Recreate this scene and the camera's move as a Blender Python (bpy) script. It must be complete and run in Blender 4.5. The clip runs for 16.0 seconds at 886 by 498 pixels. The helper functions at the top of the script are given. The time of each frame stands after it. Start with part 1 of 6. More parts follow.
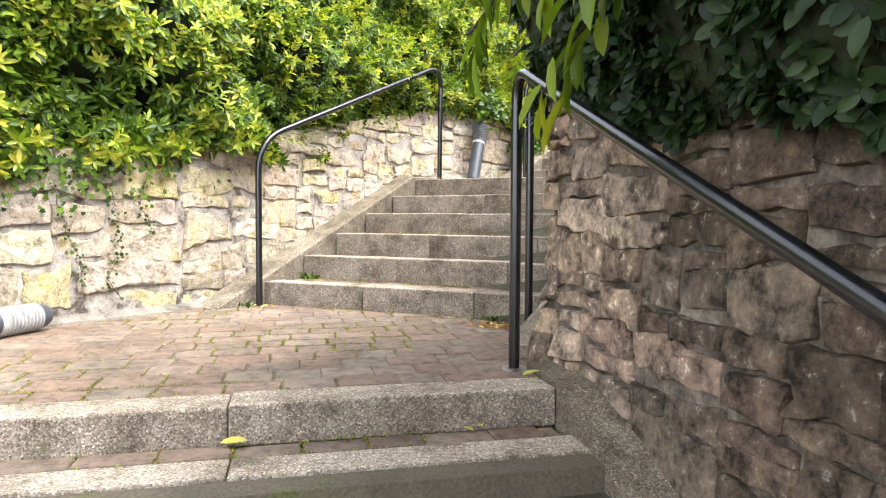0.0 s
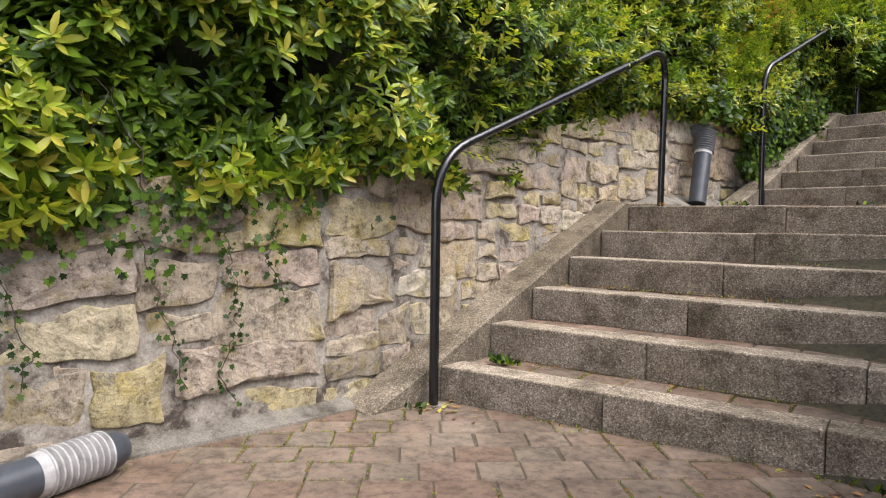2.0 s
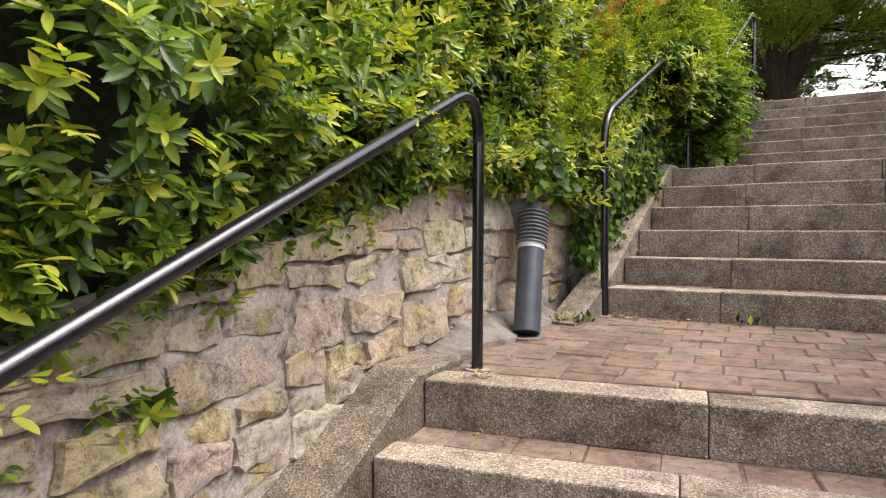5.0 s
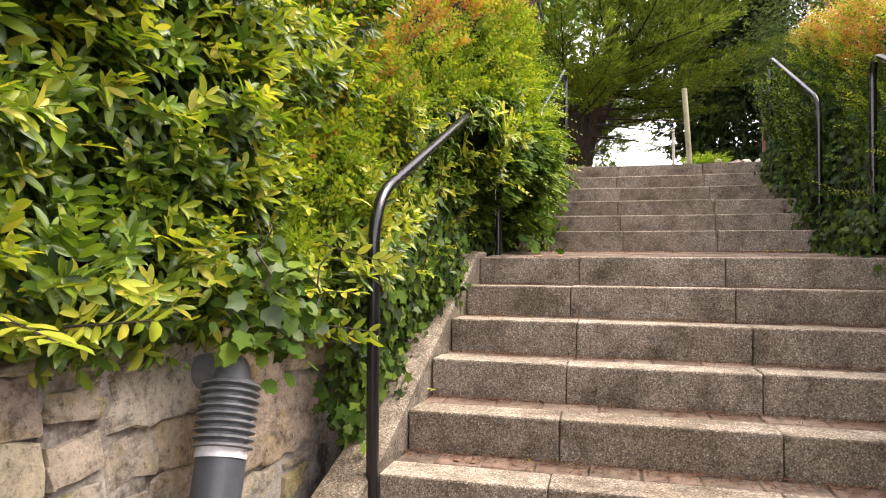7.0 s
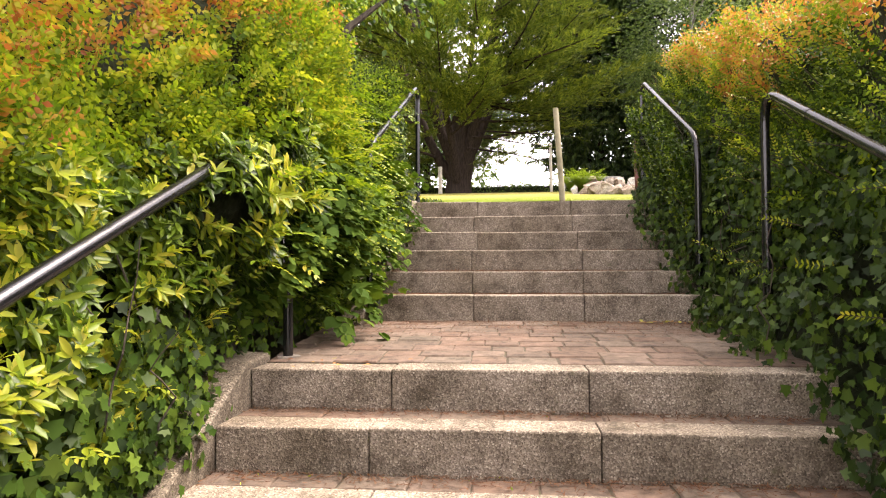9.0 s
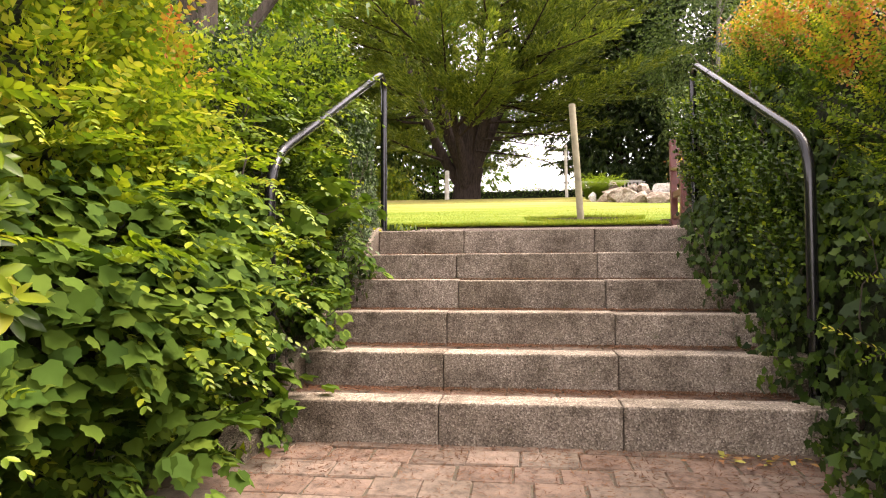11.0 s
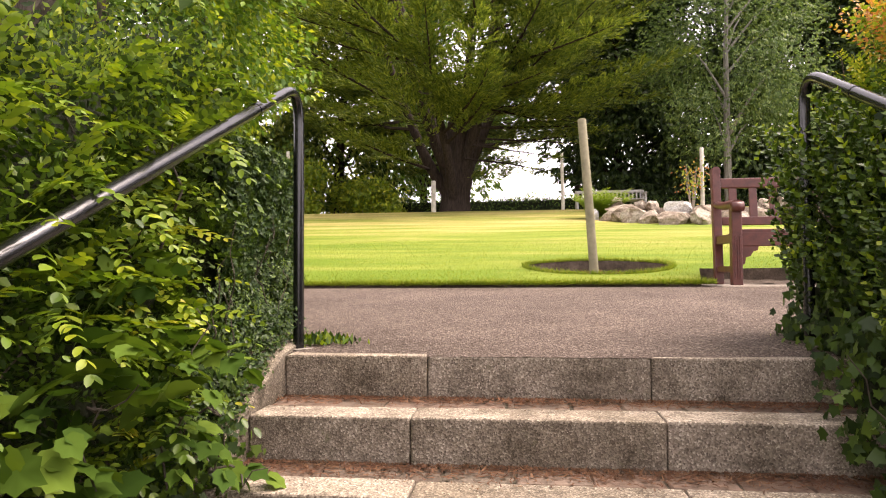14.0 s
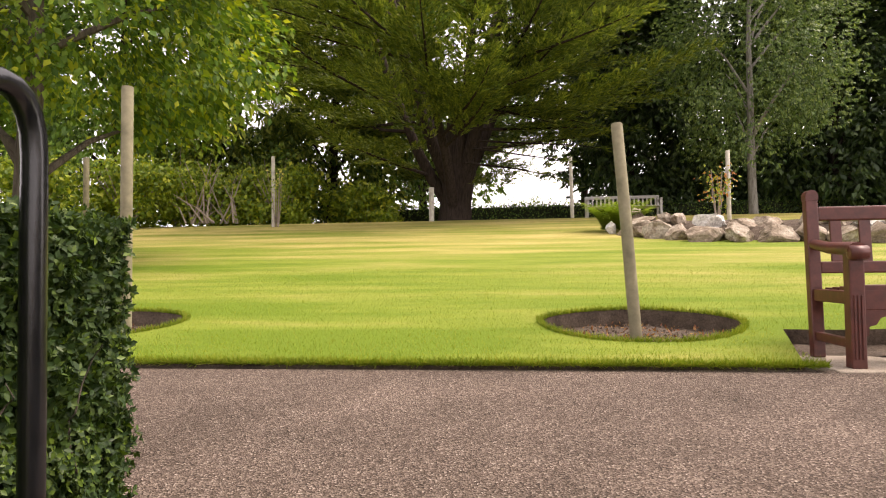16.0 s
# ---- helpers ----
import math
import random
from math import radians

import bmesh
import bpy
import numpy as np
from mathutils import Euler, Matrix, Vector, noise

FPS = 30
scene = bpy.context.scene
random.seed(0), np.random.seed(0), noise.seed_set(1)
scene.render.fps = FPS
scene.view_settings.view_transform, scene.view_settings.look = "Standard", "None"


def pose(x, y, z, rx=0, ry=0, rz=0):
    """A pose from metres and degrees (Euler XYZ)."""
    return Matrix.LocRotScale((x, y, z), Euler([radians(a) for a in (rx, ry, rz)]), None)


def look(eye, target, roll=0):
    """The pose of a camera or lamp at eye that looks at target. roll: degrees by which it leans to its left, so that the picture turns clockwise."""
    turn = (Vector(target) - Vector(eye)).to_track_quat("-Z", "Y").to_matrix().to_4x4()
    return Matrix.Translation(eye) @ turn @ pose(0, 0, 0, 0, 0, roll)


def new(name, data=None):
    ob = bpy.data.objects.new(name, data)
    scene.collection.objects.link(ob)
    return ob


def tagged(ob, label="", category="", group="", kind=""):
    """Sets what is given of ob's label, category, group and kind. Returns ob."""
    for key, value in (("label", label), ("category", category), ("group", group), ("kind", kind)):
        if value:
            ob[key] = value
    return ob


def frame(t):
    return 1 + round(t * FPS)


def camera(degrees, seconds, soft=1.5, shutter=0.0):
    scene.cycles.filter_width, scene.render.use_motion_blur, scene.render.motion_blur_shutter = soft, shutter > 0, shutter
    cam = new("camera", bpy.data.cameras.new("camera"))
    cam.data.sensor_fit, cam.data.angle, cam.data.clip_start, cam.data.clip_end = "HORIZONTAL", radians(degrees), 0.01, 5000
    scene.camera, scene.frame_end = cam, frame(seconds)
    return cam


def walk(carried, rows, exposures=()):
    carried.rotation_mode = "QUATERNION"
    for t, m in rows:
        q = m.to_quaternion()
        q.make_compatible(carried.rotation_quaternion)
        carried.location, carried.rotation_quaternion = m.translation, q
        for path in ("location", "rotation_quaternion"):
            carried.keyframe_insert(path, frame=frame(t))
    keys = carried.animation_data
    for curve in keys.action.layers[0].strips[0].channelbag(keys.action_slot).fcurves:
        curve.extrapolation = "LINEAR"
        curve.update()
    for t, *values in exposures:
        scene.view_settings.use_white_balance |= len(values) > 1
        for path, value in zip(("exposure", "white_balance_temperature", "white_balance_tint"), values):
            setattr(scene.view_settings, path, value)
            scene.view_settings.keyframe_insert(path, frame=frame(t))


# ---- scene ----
cam = camera(68.4, 16.0, soft=1.1)
PATH = [
    (0, (2.283, 1.234, 1.266), (1.008, 2.772, 1.185), 0.4),
    (0.5, (1.789, 1.411, 1.269), (0.421, 2.867, 1.186), 0.5),
    (1, (1.384, 1.64, 1.343), (-0.052, 3.03, 1.255), 0.7),
    (1.5, (1.03, 1.754, 1.394), (-0.48, 3.063, 1.321), 0.9),
    (2, (0.774, 1.971, 1.505), (-0.755, 3.258, 1.434), 1.0),
    (2.5, (0.566, 2.101, 1.641), (-0.971, 3.38, 1.6), 0.8),
    (3, (0.334, 2.334, 1.747), (-1.198, 3.62, 1.728), 0.9),
    (3.2, (0.311, 2.464, 1.775), (-1.214, 3.758, 1.758), 0.5),
    (5.3, (-0.554, 4.041, 2.218), (-1.512, 5.796, 2.15), -0.0),
    (5.5, (-0.581, 4.227, 2.214), (-1.479, 6.013, 2.152), 0.1),
    (6, (-0.671, 4.675, 2.352), (-1.386, 6.542, 2.32), 0.2),
    (6.5, (-0.725, 4.971, 2.467), (-1.319, 6.88, 2.477), 0.4),
    (7, (-0.771, 5.238, 2.585), (-1.325, 7.159, 2.635), 0.5),
    (7.5, (-0.677, 5.519, 2.678), (-1.057, 7.481, 2.748), 0.3),
    (8, (-0.651, 5.78, 2.788), (-0.97, 7.753, 2.865), 0.0),
    (8.5, (-0.624, 6.098, 2.928), (-0.895, 8.079, 3.002), 0.0),
    (9, (-0.56, 6.445, 3.029), (-0.783, 8.431, 3.093), -0.2),
    (9.2, (-0.581, 6.577, 3.076), (-0.784, 8.566, 3.142), -0.3),
    (11.3, (-0.412, 8.275, 3.38), (-0.684, 10.255, 3.449), -0.2),
    (11.5, (-0.369, 8.385, 3.378), (-0.63, 10.366, 3.449), -0.3),
    (12, (-0.348, 8.607, 3.512), (-0.599, 10.59, 3.588), -0.6),
    (12.5, (-0.372, 8.873, 3.613), (-0.63, 10.855, 3.687), -0.6),
    (13, (-0.34, 9.145, 3.689), (-0.577, 11.13, 3.763), -0.9),
    (13.5, (-0.433, 9.398, 3.803), (-0.671, 11.382, 3.877), -0.6),
    (14, (-0.542, 9.774, 3.951), (-0.784, 11.758, 4.019), -0.4),
    (14.5, (-0.56, 10.225, 3.98), (-0.797, 12.21, 4.048), -0.5),
    (15, (-0.582, 10.656, 4.02), (-0.832, 12.639, 4.089), -0.4),
    (15.5, (-0.593, 11.099, 4.182), (-0.846, 13.082, 4.248), -0.3),
    (16, (-0.618, 11.34, 4.355), (-0.869, 13.323, 4.423), -0.7),
]
walk(cam, [(t, look(eye, target, roll)) for t, eye, target, roll in PATH],
     exposures=[(0, 2.85, 6000, 13), (0.5, 2.44, 6020, 14), (1.0, 2.16, 6060, 17), (1.5, 1.85, 6080, 18), (2.0, 1.75, 6080, 17), (3.0, 1.86, 6100, 18), (5.5, 1.95, 6320, 20), (8.0, 2.42, 6800, 23),
                (12.0, 2.4, 7000, 26), (14.0, 2.05, 7000, 26), (16, 1.62, 7150, 24)])

# ---- world, sun and exposure ----
world = bpy.data.worlds.new("overcast_sky")
scene.world = world
world.use_nodes = True
wn = world.node_tree
sky = wn.nodes.new("ShaderNodeTexSky")
sky.sky_type = "NISHITA"
sky.sun_disc = False
sky.sun_elevation = radians(58)
sky.sun_rotation = radians(72)
pale = wn.nodes.new("ShaderNodeHueSaturation")
pale.inputs["Saturation"].default_value = 0.10
pale.inputs["Value"].default_value = 1.0
wn.links.new(sky.outputs["Color"], pale.inputs["Color"])
wn.links.new(pale.outputs["Color"], wn.nodes["Background"].inputs["Color"])
wn.nodes["Background"].inputs["Strength"].default_value = 0.15

sun = new("sun", bpy.data.lights.new("sun", "SUN"))
sun.data.energy = 1.5
sun.data.angle = radians(38)
sun.data.color = (1.0, 0.93, 0.80)
sun.matrix_world = look((9.5, 3.0, 16), (0, 0, 0))

# ---- materials ----


def shader(name, rough=0.6, spec=0.5):
    m = bpy.data.materials.new(name)
    m.use_nodes = True
    nt = m.node_tree
    b = nt.nodes["Principled BSDF"]
    b.inputs["Roughness"].default_value = rough
    b.inputs["Specular IOR Level"].default_value = spec
    return m, nt, b


def node(nt, kind, **values):
    n = nt.nodes.new(kind)
    for key, value in values.items():
        n.inputs[key.replace("_", " ")].default_value = value
    return n


def coords(nt):
    return nt.nodes.new("ShaderNodeTexCoord").outputs["Object"]


def noise_tex(nt, vec, scale, detail=4.0, rough=0.6):
    n = node(nt, "ShaderNodeTexNoise", Scale=scale, Detail=detail, Roughness=rough)
    nt.links.new(vec, n.inputs["Vector"])
    return n.outputs["Fac"]


def ramp(nt, fac, stops):
    r = nt.nodes.new("ShaderNodeValToRGB")
    el = r.color_ramp.elements
    while len(el) < len(stops):
        el.new(0.5)
    for e, (p, c) in zip(el, stops):
        e.position, e.color = p, (*c, 1)
    nt.links.new(fac, r.inputs["Fac"])
    return r.outputs["Color"]


def mixc(nt, fac, a, b, mode="MIX"):
    n = nt.nodes.new("ShaderNodeMix")
    n.data_type, n.blend_type = "RGBA", mode
    for value, sock in ((fac, 0), (a, 6), (b, 7)):
        if isinstance(value, (int, float)):
            n.inputs[sock].default_value = value
        elif isinstance(value, tuple):
            n.inputs[sock].default_value = (*value, 1)
        else:
            nt.links.new(value, n.inputs[sock])
    return n.outputs[2]


def bump(nt, b, height, strength, dist):
    n = node(nt, "ShaderNodeBump", Strength=strength, Distance=dist)
    nt.links.new(height, n.inputs["Height"])
    nt.links.new(n.outputs["Normal"], b.inputs["Normal"])


def seeded(nt, stride=9.0):
    """Object coordinates shifted by each object's own random number."""
    info = nt.nodes.new("ShaderNodeObjectInfo")
    mul = nt.nodes.new("ShaderNodeMath")
    mul.operation = "MULTIPLY"
    mul.inputs[1].default_value = stride
    nt.links.new(info.outputs["Random"], mul.inputs[0])
    add = nt.nodes.new("ShaderNodeVectorMath")
    nt.links.new(coords(nt), add.inputs[0])
    nt.links.new(mul.outputs[0], add.inputs[1])
    return add.outputs[0], info.outputs["Random"]


def lerp_c(a, b, t):
    return a + (b - a) * t


def stone_material():
    m, nt, b = shader("rubble_sandstone", 0.9, 0.25)
    vec, rnd = seeded(nt)
    tone = ramp(nt, rnd, [(0.0, (0.353, 0.294, 0.218)), (0.2, (0.487, 0.420, 0.328)), (0.4, (0.410, 0.338, 0.272)),
                          (0.55, (0.521, 0.470, 0.378)), (0.72, (0.455, 0.385, 0.215)), (0.86, (0.487, 0.395, 0.328)), (1.0, (0.286, 0.252, 0.210))])
    mott = ramp(nt, noise_tex(nt, vec, 14, 8, 0.78), [(0.36, (0.36, 0.33, 0.30)), (0.48, (0.98, 0.97, 0.95)), (0.66, (1.45, 1.42, 1.36))])
    base = mixc(nt, 1.0, tone, mott, "MULTIPLY")
    lichen = ramp(nt, noise_tex(nt, vec, 4.5, 6, 0.75), [(0.51, (0, 0, 0)), (0.64, (0.9, 0.9, 0.9))])
    base = mixc(nt, lichen, base, mixc(nt, 1.0, base, (0.86, 0.82, 0.44), "MULTIPLY"))
    specks = ramp(nt, noise_tex(nt, vec, 42, 5, 0.7), [(0.62, (0, 0, 0)), (0.68, (0.8, 0.8, 0.8))])
    base = mixc(nt, specks, base, (0.56, 0.53, 0.45))
    pits = ramp(nt, noise_tex(nt, vec, 60, 6, 0.75), [(0.34, (0.45, 0.42, 0.38)), (0.44, (1, 1, 1))])
    base = mixc(nt, 1.0, base, pits, "MULTIPLY")
    grey = ramp(nt, noise_tex(nt, vec, 6.5, 6, 0.75), [(0.60, (0, 0, 0)), (0.70, (1, 1, 1))])
    base = mixc(nt, grey, base, (0.20, 0.19, 0.165))
    nt.links.new(base, b.inputs["Base Color"])
    bump(nt, b, noise_tex(nt, vec, 28, 10, 0.75), 1.0, 0.03)
    return m


def dark_stone_material(name="weathered_shaded_sandstone", lift=1.0):
    m, nt, b = shader(name, 0.9, 0.25)
    vec, rnd = seeded(nt)
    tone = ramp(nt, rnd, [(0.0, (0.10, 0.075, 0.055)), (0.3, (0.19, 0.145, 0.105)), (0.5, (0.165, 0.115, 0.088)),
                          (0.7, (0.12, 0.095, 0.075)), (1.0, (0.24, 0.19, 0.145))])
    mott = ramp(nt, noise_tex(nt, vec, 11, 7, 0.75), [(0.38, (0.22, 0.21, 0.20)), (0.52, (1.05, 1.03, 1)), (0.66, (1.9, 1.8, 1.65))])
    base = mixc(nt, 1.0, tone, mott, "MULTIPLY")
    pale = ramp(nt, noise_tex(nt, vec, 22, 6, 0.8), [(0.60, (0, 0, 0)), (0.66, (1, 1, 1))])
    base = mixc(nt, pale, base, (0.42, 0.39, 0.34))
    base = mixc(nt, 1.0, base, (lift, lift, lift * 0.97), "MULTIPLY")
    nt.links.new(base, b.inputs["Base Color"])
    bump(nt, b, noise_tex(nt, vec, 24, 10, 0.75), 1.0, 0.035)
    return m


def rough_ground(name, stops, scale, rough=0.92, fine=60, depth=0.008, strength=0.6):
    m, nt, b = shader(name, rough, 0.25)
    vec = coords(nt)
    big = ramp(nt, noise_tex(nt, vec, scale, 6, 0.65), stops)
    grain = ramp(nt, noise_tex(nt, vec, fine, 4, 0.7), [(0.3, (0.6, 0.6, 0.6)), (0.7, (1.3, 1.3, 1.3))])
    nt.links.new(mixc(nt, 1.0, big, grain, "MULTIPLY"), b.inputs["Base Color"])
    bump(nt, b, noise_tex(nt, vec, fine, 6, 0.7), strength, depth)
    return m


def granite_material(name="exposed_aggregate_kerb", tint=(1.0, 1.0, 1.0)):
    m, nt, b = shader(name, 0.85, 0.3)
    vec, rnd = seeded(nt)
    vor = node(nt, "ShaderNodeTexVoronoi", Scale=185.0)
    nt.links.new(vec, vor.inputs["Vector"])
    spots = ramp(nt, vor.outputs["Color"], [(0.0, (0.085, 0.070, 0.055)), (0.4, (0.195, 0.165, 0.132)), (0.75, (0.31, 0.27, 0.22)), (1.0, (0.55, 0.50, 0.42))])
    stain = ramp(nt, noise_tex(nt, vec, 5, 7, 0.75), [(0.34, (0.40, 0.38, 0.34)), (0.56, (1.05, 1.04, 1.02))])
    base = mixc(nt, 1.0, spots, stain, "MULTIPLY")
    drip = ramp(nt, noise_tex(nt, vec, 1.7, 5, 0.7), [(0.35, (0.75, 0.72, 0.66)), (0.6, (1.12, 1.11, 1.10))])
    base = mixc(nt, 1.0, base, drip, "MULTIPLY")
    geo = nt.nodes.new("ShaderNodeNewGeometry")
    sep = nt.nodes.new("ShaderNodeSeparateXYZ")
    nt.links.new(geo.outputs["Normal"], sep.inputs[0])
    # Upward faces lighter: foot wear, with skylight on the tops put into the colour.
    worn_lit = ramp(nt, sep.outputs["Z"], [(0.3, (0, 0, 0)), (0.8, (1, 1, 1))])
    base = mixc(nt, worn_lit, base, mixc(nt, 1.0, base, (1.35, 1.34, 1.30), "MULTIPLY"))
    moss = ramp(nt, noise_tex(nt, vec, 9, 6, 0.75), [(0.62, (0, 0, 0)), (0.72, (1, 1, 1))])
    base = mixc(nt, moss, base, (0.12, 0.115, 0.06))
    base = mixc(nt, 1.0, base, tint, "MULTIPLY")
    nt.links.new(base, b.inputs["Base Color"])
    bump(nt, b, vor.outputs["Distance"], 0.6, 0.004)
    return m


def paver_material(name="red_brown_paver", red=1.0):
    m, nt, b = shader(name, 0.85, 0.3)
    vec, rnd = seeded(nt)
    tones = ((0.0, (0.165, 0.108, 0.080)), (0.3, (0.205, 0.14, 0.108)), (0.55, (0.155, 0.115, 0.09)), (0.8, (0.225, 0.165, 0.13)), (1.0, (0.175, 0.14, 0.11)))
    tone = ramp(nt, rnd, [(p, (lerp_c(c[1], c[0], red) * .95, c[1] * .98, lerp_c(c[1] * .84, c[2], red) * .95)) for p, c in tones])
    mott = ramp(nt, noise_tex(nt, vec, 18, 8, 0.75), [(0.34, (0.5, 0.5, 0.48)), (0.52, (1.05, 1.05, 1.05)), (0.7, (1.4, 1.36, 1.3))])
    base = mixc(nt, 1.0, tone, mott, "MULTIPLY")
    trod = ramp(nt, noise_tex(nt, coords(nt), 2.6, 6, 0.7), [(0.36, (0.74, 0.73, 0.70)), (0.58, (1.12, 1.10, 1.08))])
    base = mixc(nt, 1.0, base, trod, "MULTIPLY")
    nt.links.new(base, b.inputs["Base Color"])
    bump(nt, b, noise_tex(nt, vec, 110, 6, 0.7), 0.5, 0.004)
    return m


def plain(name, colour, rough, spec=0.5, scale=30.0, vary=0.25, depth=0.002, metal=0.0):
    m, nt, b = shader(name, rough, spec)
    b.inputs["Metallic"].default_value = metal
    vec = coords(nt)
    lo = tuple(c * (1 - vary) for c in colour)
    hi = tuple(min(1, c * (1 + vary)) for c in colour)
    nt.links.new(ramp(nt, noise_tex(nt, vec, scale, 5, 0.65), [(0.3, lo), (0.7, hi)]), b.inputs["Base Color"])
    bump(nt, b, noise_tex(nt, vec, scale * 4, 4), 0.3, depth)
    return m


def leaf_material(name, stops, rough=0.42, trans=0.35, spec=0.4):
    m, nt, b = shader(name, rough, spec)
    geo = nt.nodes.new("ShaderNodeNewGeometry")
    col = ramp(nt, geo.outputs["Random Per Island"], stops)
    clump = ramp(nt, noise_tex(nt, coords(nt), 3.0, 3), [(0.3, (0.75, 0.8, 0.75)), (0.7, (1.2, 1.15, 1.1))])
    col = mixc(nt, 1.0, col, clump, "MULTIPLY")
    nt.links.new(col, b.inputs["Base Color"])
    t = nt.nodes.new("ShaderNodeBsdfTranslucent")
    nt.links.new(mixc(nt, 1.0, col, (1.3, 1.35, 0.6), "MULTIPLY"), t.inputs["Color"])
    mx = nt.nodes.new("ShaderNodeMixShader")
    mx.inputs[0].default_value = trans
    nt.links.new(b.outputs[0], mx.inputs[1])
    nt.links.new(t.outputs[0], mx.inputs[2])
    nt.links.new(mx.outputs[0], nt.nodes["Material Output"].inputs["Surface"])
    return m


def bark_material(name, dark, light):
    m, nt, b = shader(name, 0.95, 0.15)
    mp = nt.nodes.new("ShaderNodeMapping")
    mp.inputs["Scale"].default_value = (9, 9, 1.6)
    nt.links.new(coords(nt), mp.inputs["Vector"])
    f = noise_tex(nt, mp.outputs[0], 2.2, 7, 0.7)
    nt.links.new(ramp(nt, f, [(0.35, dark), (0.65, light)]), b.inputs["Base Color"])
    bump(nt, b, f, 0.9, 0.03)
    return m


M_STONE, M_DARKSTONE, M_GRANITE, M_PAVER = stone_material(), dark_stone_material(), granite_material(), paver_material()
M_MORTAR = rough_ground("lime_mortar", [(0.38, (0.075, 0.06, 0.048)), (0.47, (0.25, 0.222, 0.185)), (0.64, (0.39, 0.355, 0.305))], 7, fine=80)
M_DARKMORTAR = rough_ground("dirty_mortar", [(0.36, (0.045, 0.037, 0.029)), (0.5, (0.12, 0.10, 0.078)), (0.66, (0.23, 0.195, 0.152))], 9, fine=60)
M_JOINT = rough_ground("mossy_joint", [(0.35, (0.085, 0.075, 0.05)), (0.55, (0.12, 0.10, 0.07)), (0.7, (0.10, 0.105, 0.04))], 5, fine=90)
M_GREYPAVER = paver_material("grey_brown_paver", 0.95)
# Lighter copy for the corner: less stain and less of the painted shade.
M_MIDSTONE = dark_stone_material("half_stained_lit_sandstone", 2.25)
M_SIDEKERB = granite_material("dirty_aggregate_kerb", (0.66, 0.66, 0.64))
M_KERB = rough_ground("concrete_kerb", [(0.32, (0.075, 0.066, 0.05)), (0.45, (0.16, 0.145, 0.12)), (0.6, (0.24, 0.22, 0.185)), (0.72, (0.12, 0.115, 0.05))], 7, fine=120, depth=0.006, strength=.9)
M_SOIL = rough_ground("dark_soil", [(0.3, (0.060, 0.044, 0.032)), (0.7, (0.155, 0.118, 0.088))], 9, fine=70, depth=0.03)


def chip_material():
    m, nt, b = shader("red_chip_asphalt", 0.9, 0.25)
    vec = coords(nt)
    vor = node(nt, "ShaderNodeTexVoronoi", Scale=150.0)
    nt.links.new(vec, vor.inputs["Vector"])
    chips = ramp(nt, vor.outputs["Color"], [(0.0, (0.032, 0.024, 0.019)), (0.45, (0.118, 0.088, 0.070)), (0.8, (0.225, 0.18, 0.148)), (1.0, (0.46, 0.40, 0.34))])
    big = ramp(nt, noise_tex(nt, vec, 1.3, 7, 0.7), [(0.34, (0.68, 0.66, 0.63)), (0.66, (1.18, 1.16, 1.14))])
    nt.links.new(mixc(nt, 1.0, chips, big, "MULTIPLY"), b.inputs["Base Color"])
    bump(nt, b, vor.outputs["Distance"], 1.0, 0.008)
    return m


M_PATH = chip_material()
M_SLAB = rough_ground("buff_paving_slab", [(0.3, (0.32, 0.27, 0.21)), (0.7, (0.42, 0.36, 0.29))], 8, fine=120, depth=0.004)
M_ROCK = rough_ground("rockery_boulder", [(0.3, (0.10, 0.075, 0.05)), (0.48, (0.27, 0.215, 0.16)), (0.6, (0.42, 0.37, 0.30)), (0.72, (0.20, 0.145, 0.085))], 3.5, fine=25, depth=0.03)
M_PALEROCK = rough_ground("pale_boulder", [(0.3, (0.5, 0.48, 0.44)), (0.65, (0.66, 0.64, 0.6))], 4, fine=30, depth=0.02)


def lawn_material():
    m, nt, b = shader("mown_lawn", 0.9, 0.2)
    mp = nt.nodes.new("ShaderNodeMapping")
    mp.inputs["Scale"].default_value = (0.20, 1.0, 1.0)
    nt.links.new(coords(nt), mp.inputs["Vector"])
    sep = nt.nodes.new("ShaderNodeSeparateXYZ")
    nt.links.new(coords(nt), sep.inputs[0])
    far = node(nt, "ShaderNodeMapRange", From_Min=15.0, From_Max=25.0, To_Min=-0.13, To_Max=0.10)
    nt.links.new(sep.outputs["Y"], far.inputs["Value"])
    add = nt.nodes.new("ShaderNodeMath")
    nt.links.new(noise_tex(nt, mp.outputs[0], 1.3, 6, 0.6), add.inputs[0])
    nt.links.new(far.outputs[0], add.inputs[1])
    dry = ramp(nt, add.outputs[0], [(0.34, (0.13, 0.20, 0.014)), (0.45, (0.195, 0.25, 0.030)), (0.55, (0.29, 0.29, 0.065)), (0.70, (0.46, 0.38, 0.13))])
    fine = ramp(nt, noise_tex(nt, coords(nt), 130, 4, 0.7), [(0.3, (0.6, 0.6, 0.6)), (0.7, (1.3, 1.3, 1.3))])
    nt.links.new(mixc(nt, 1.0, dry, fine, "MULTIPLY"), b.inputs["Base Color"])
    bump(nt, b, noise_tex(nt, coords(nt), 130, 5), 0.6, 0.02)
    return m


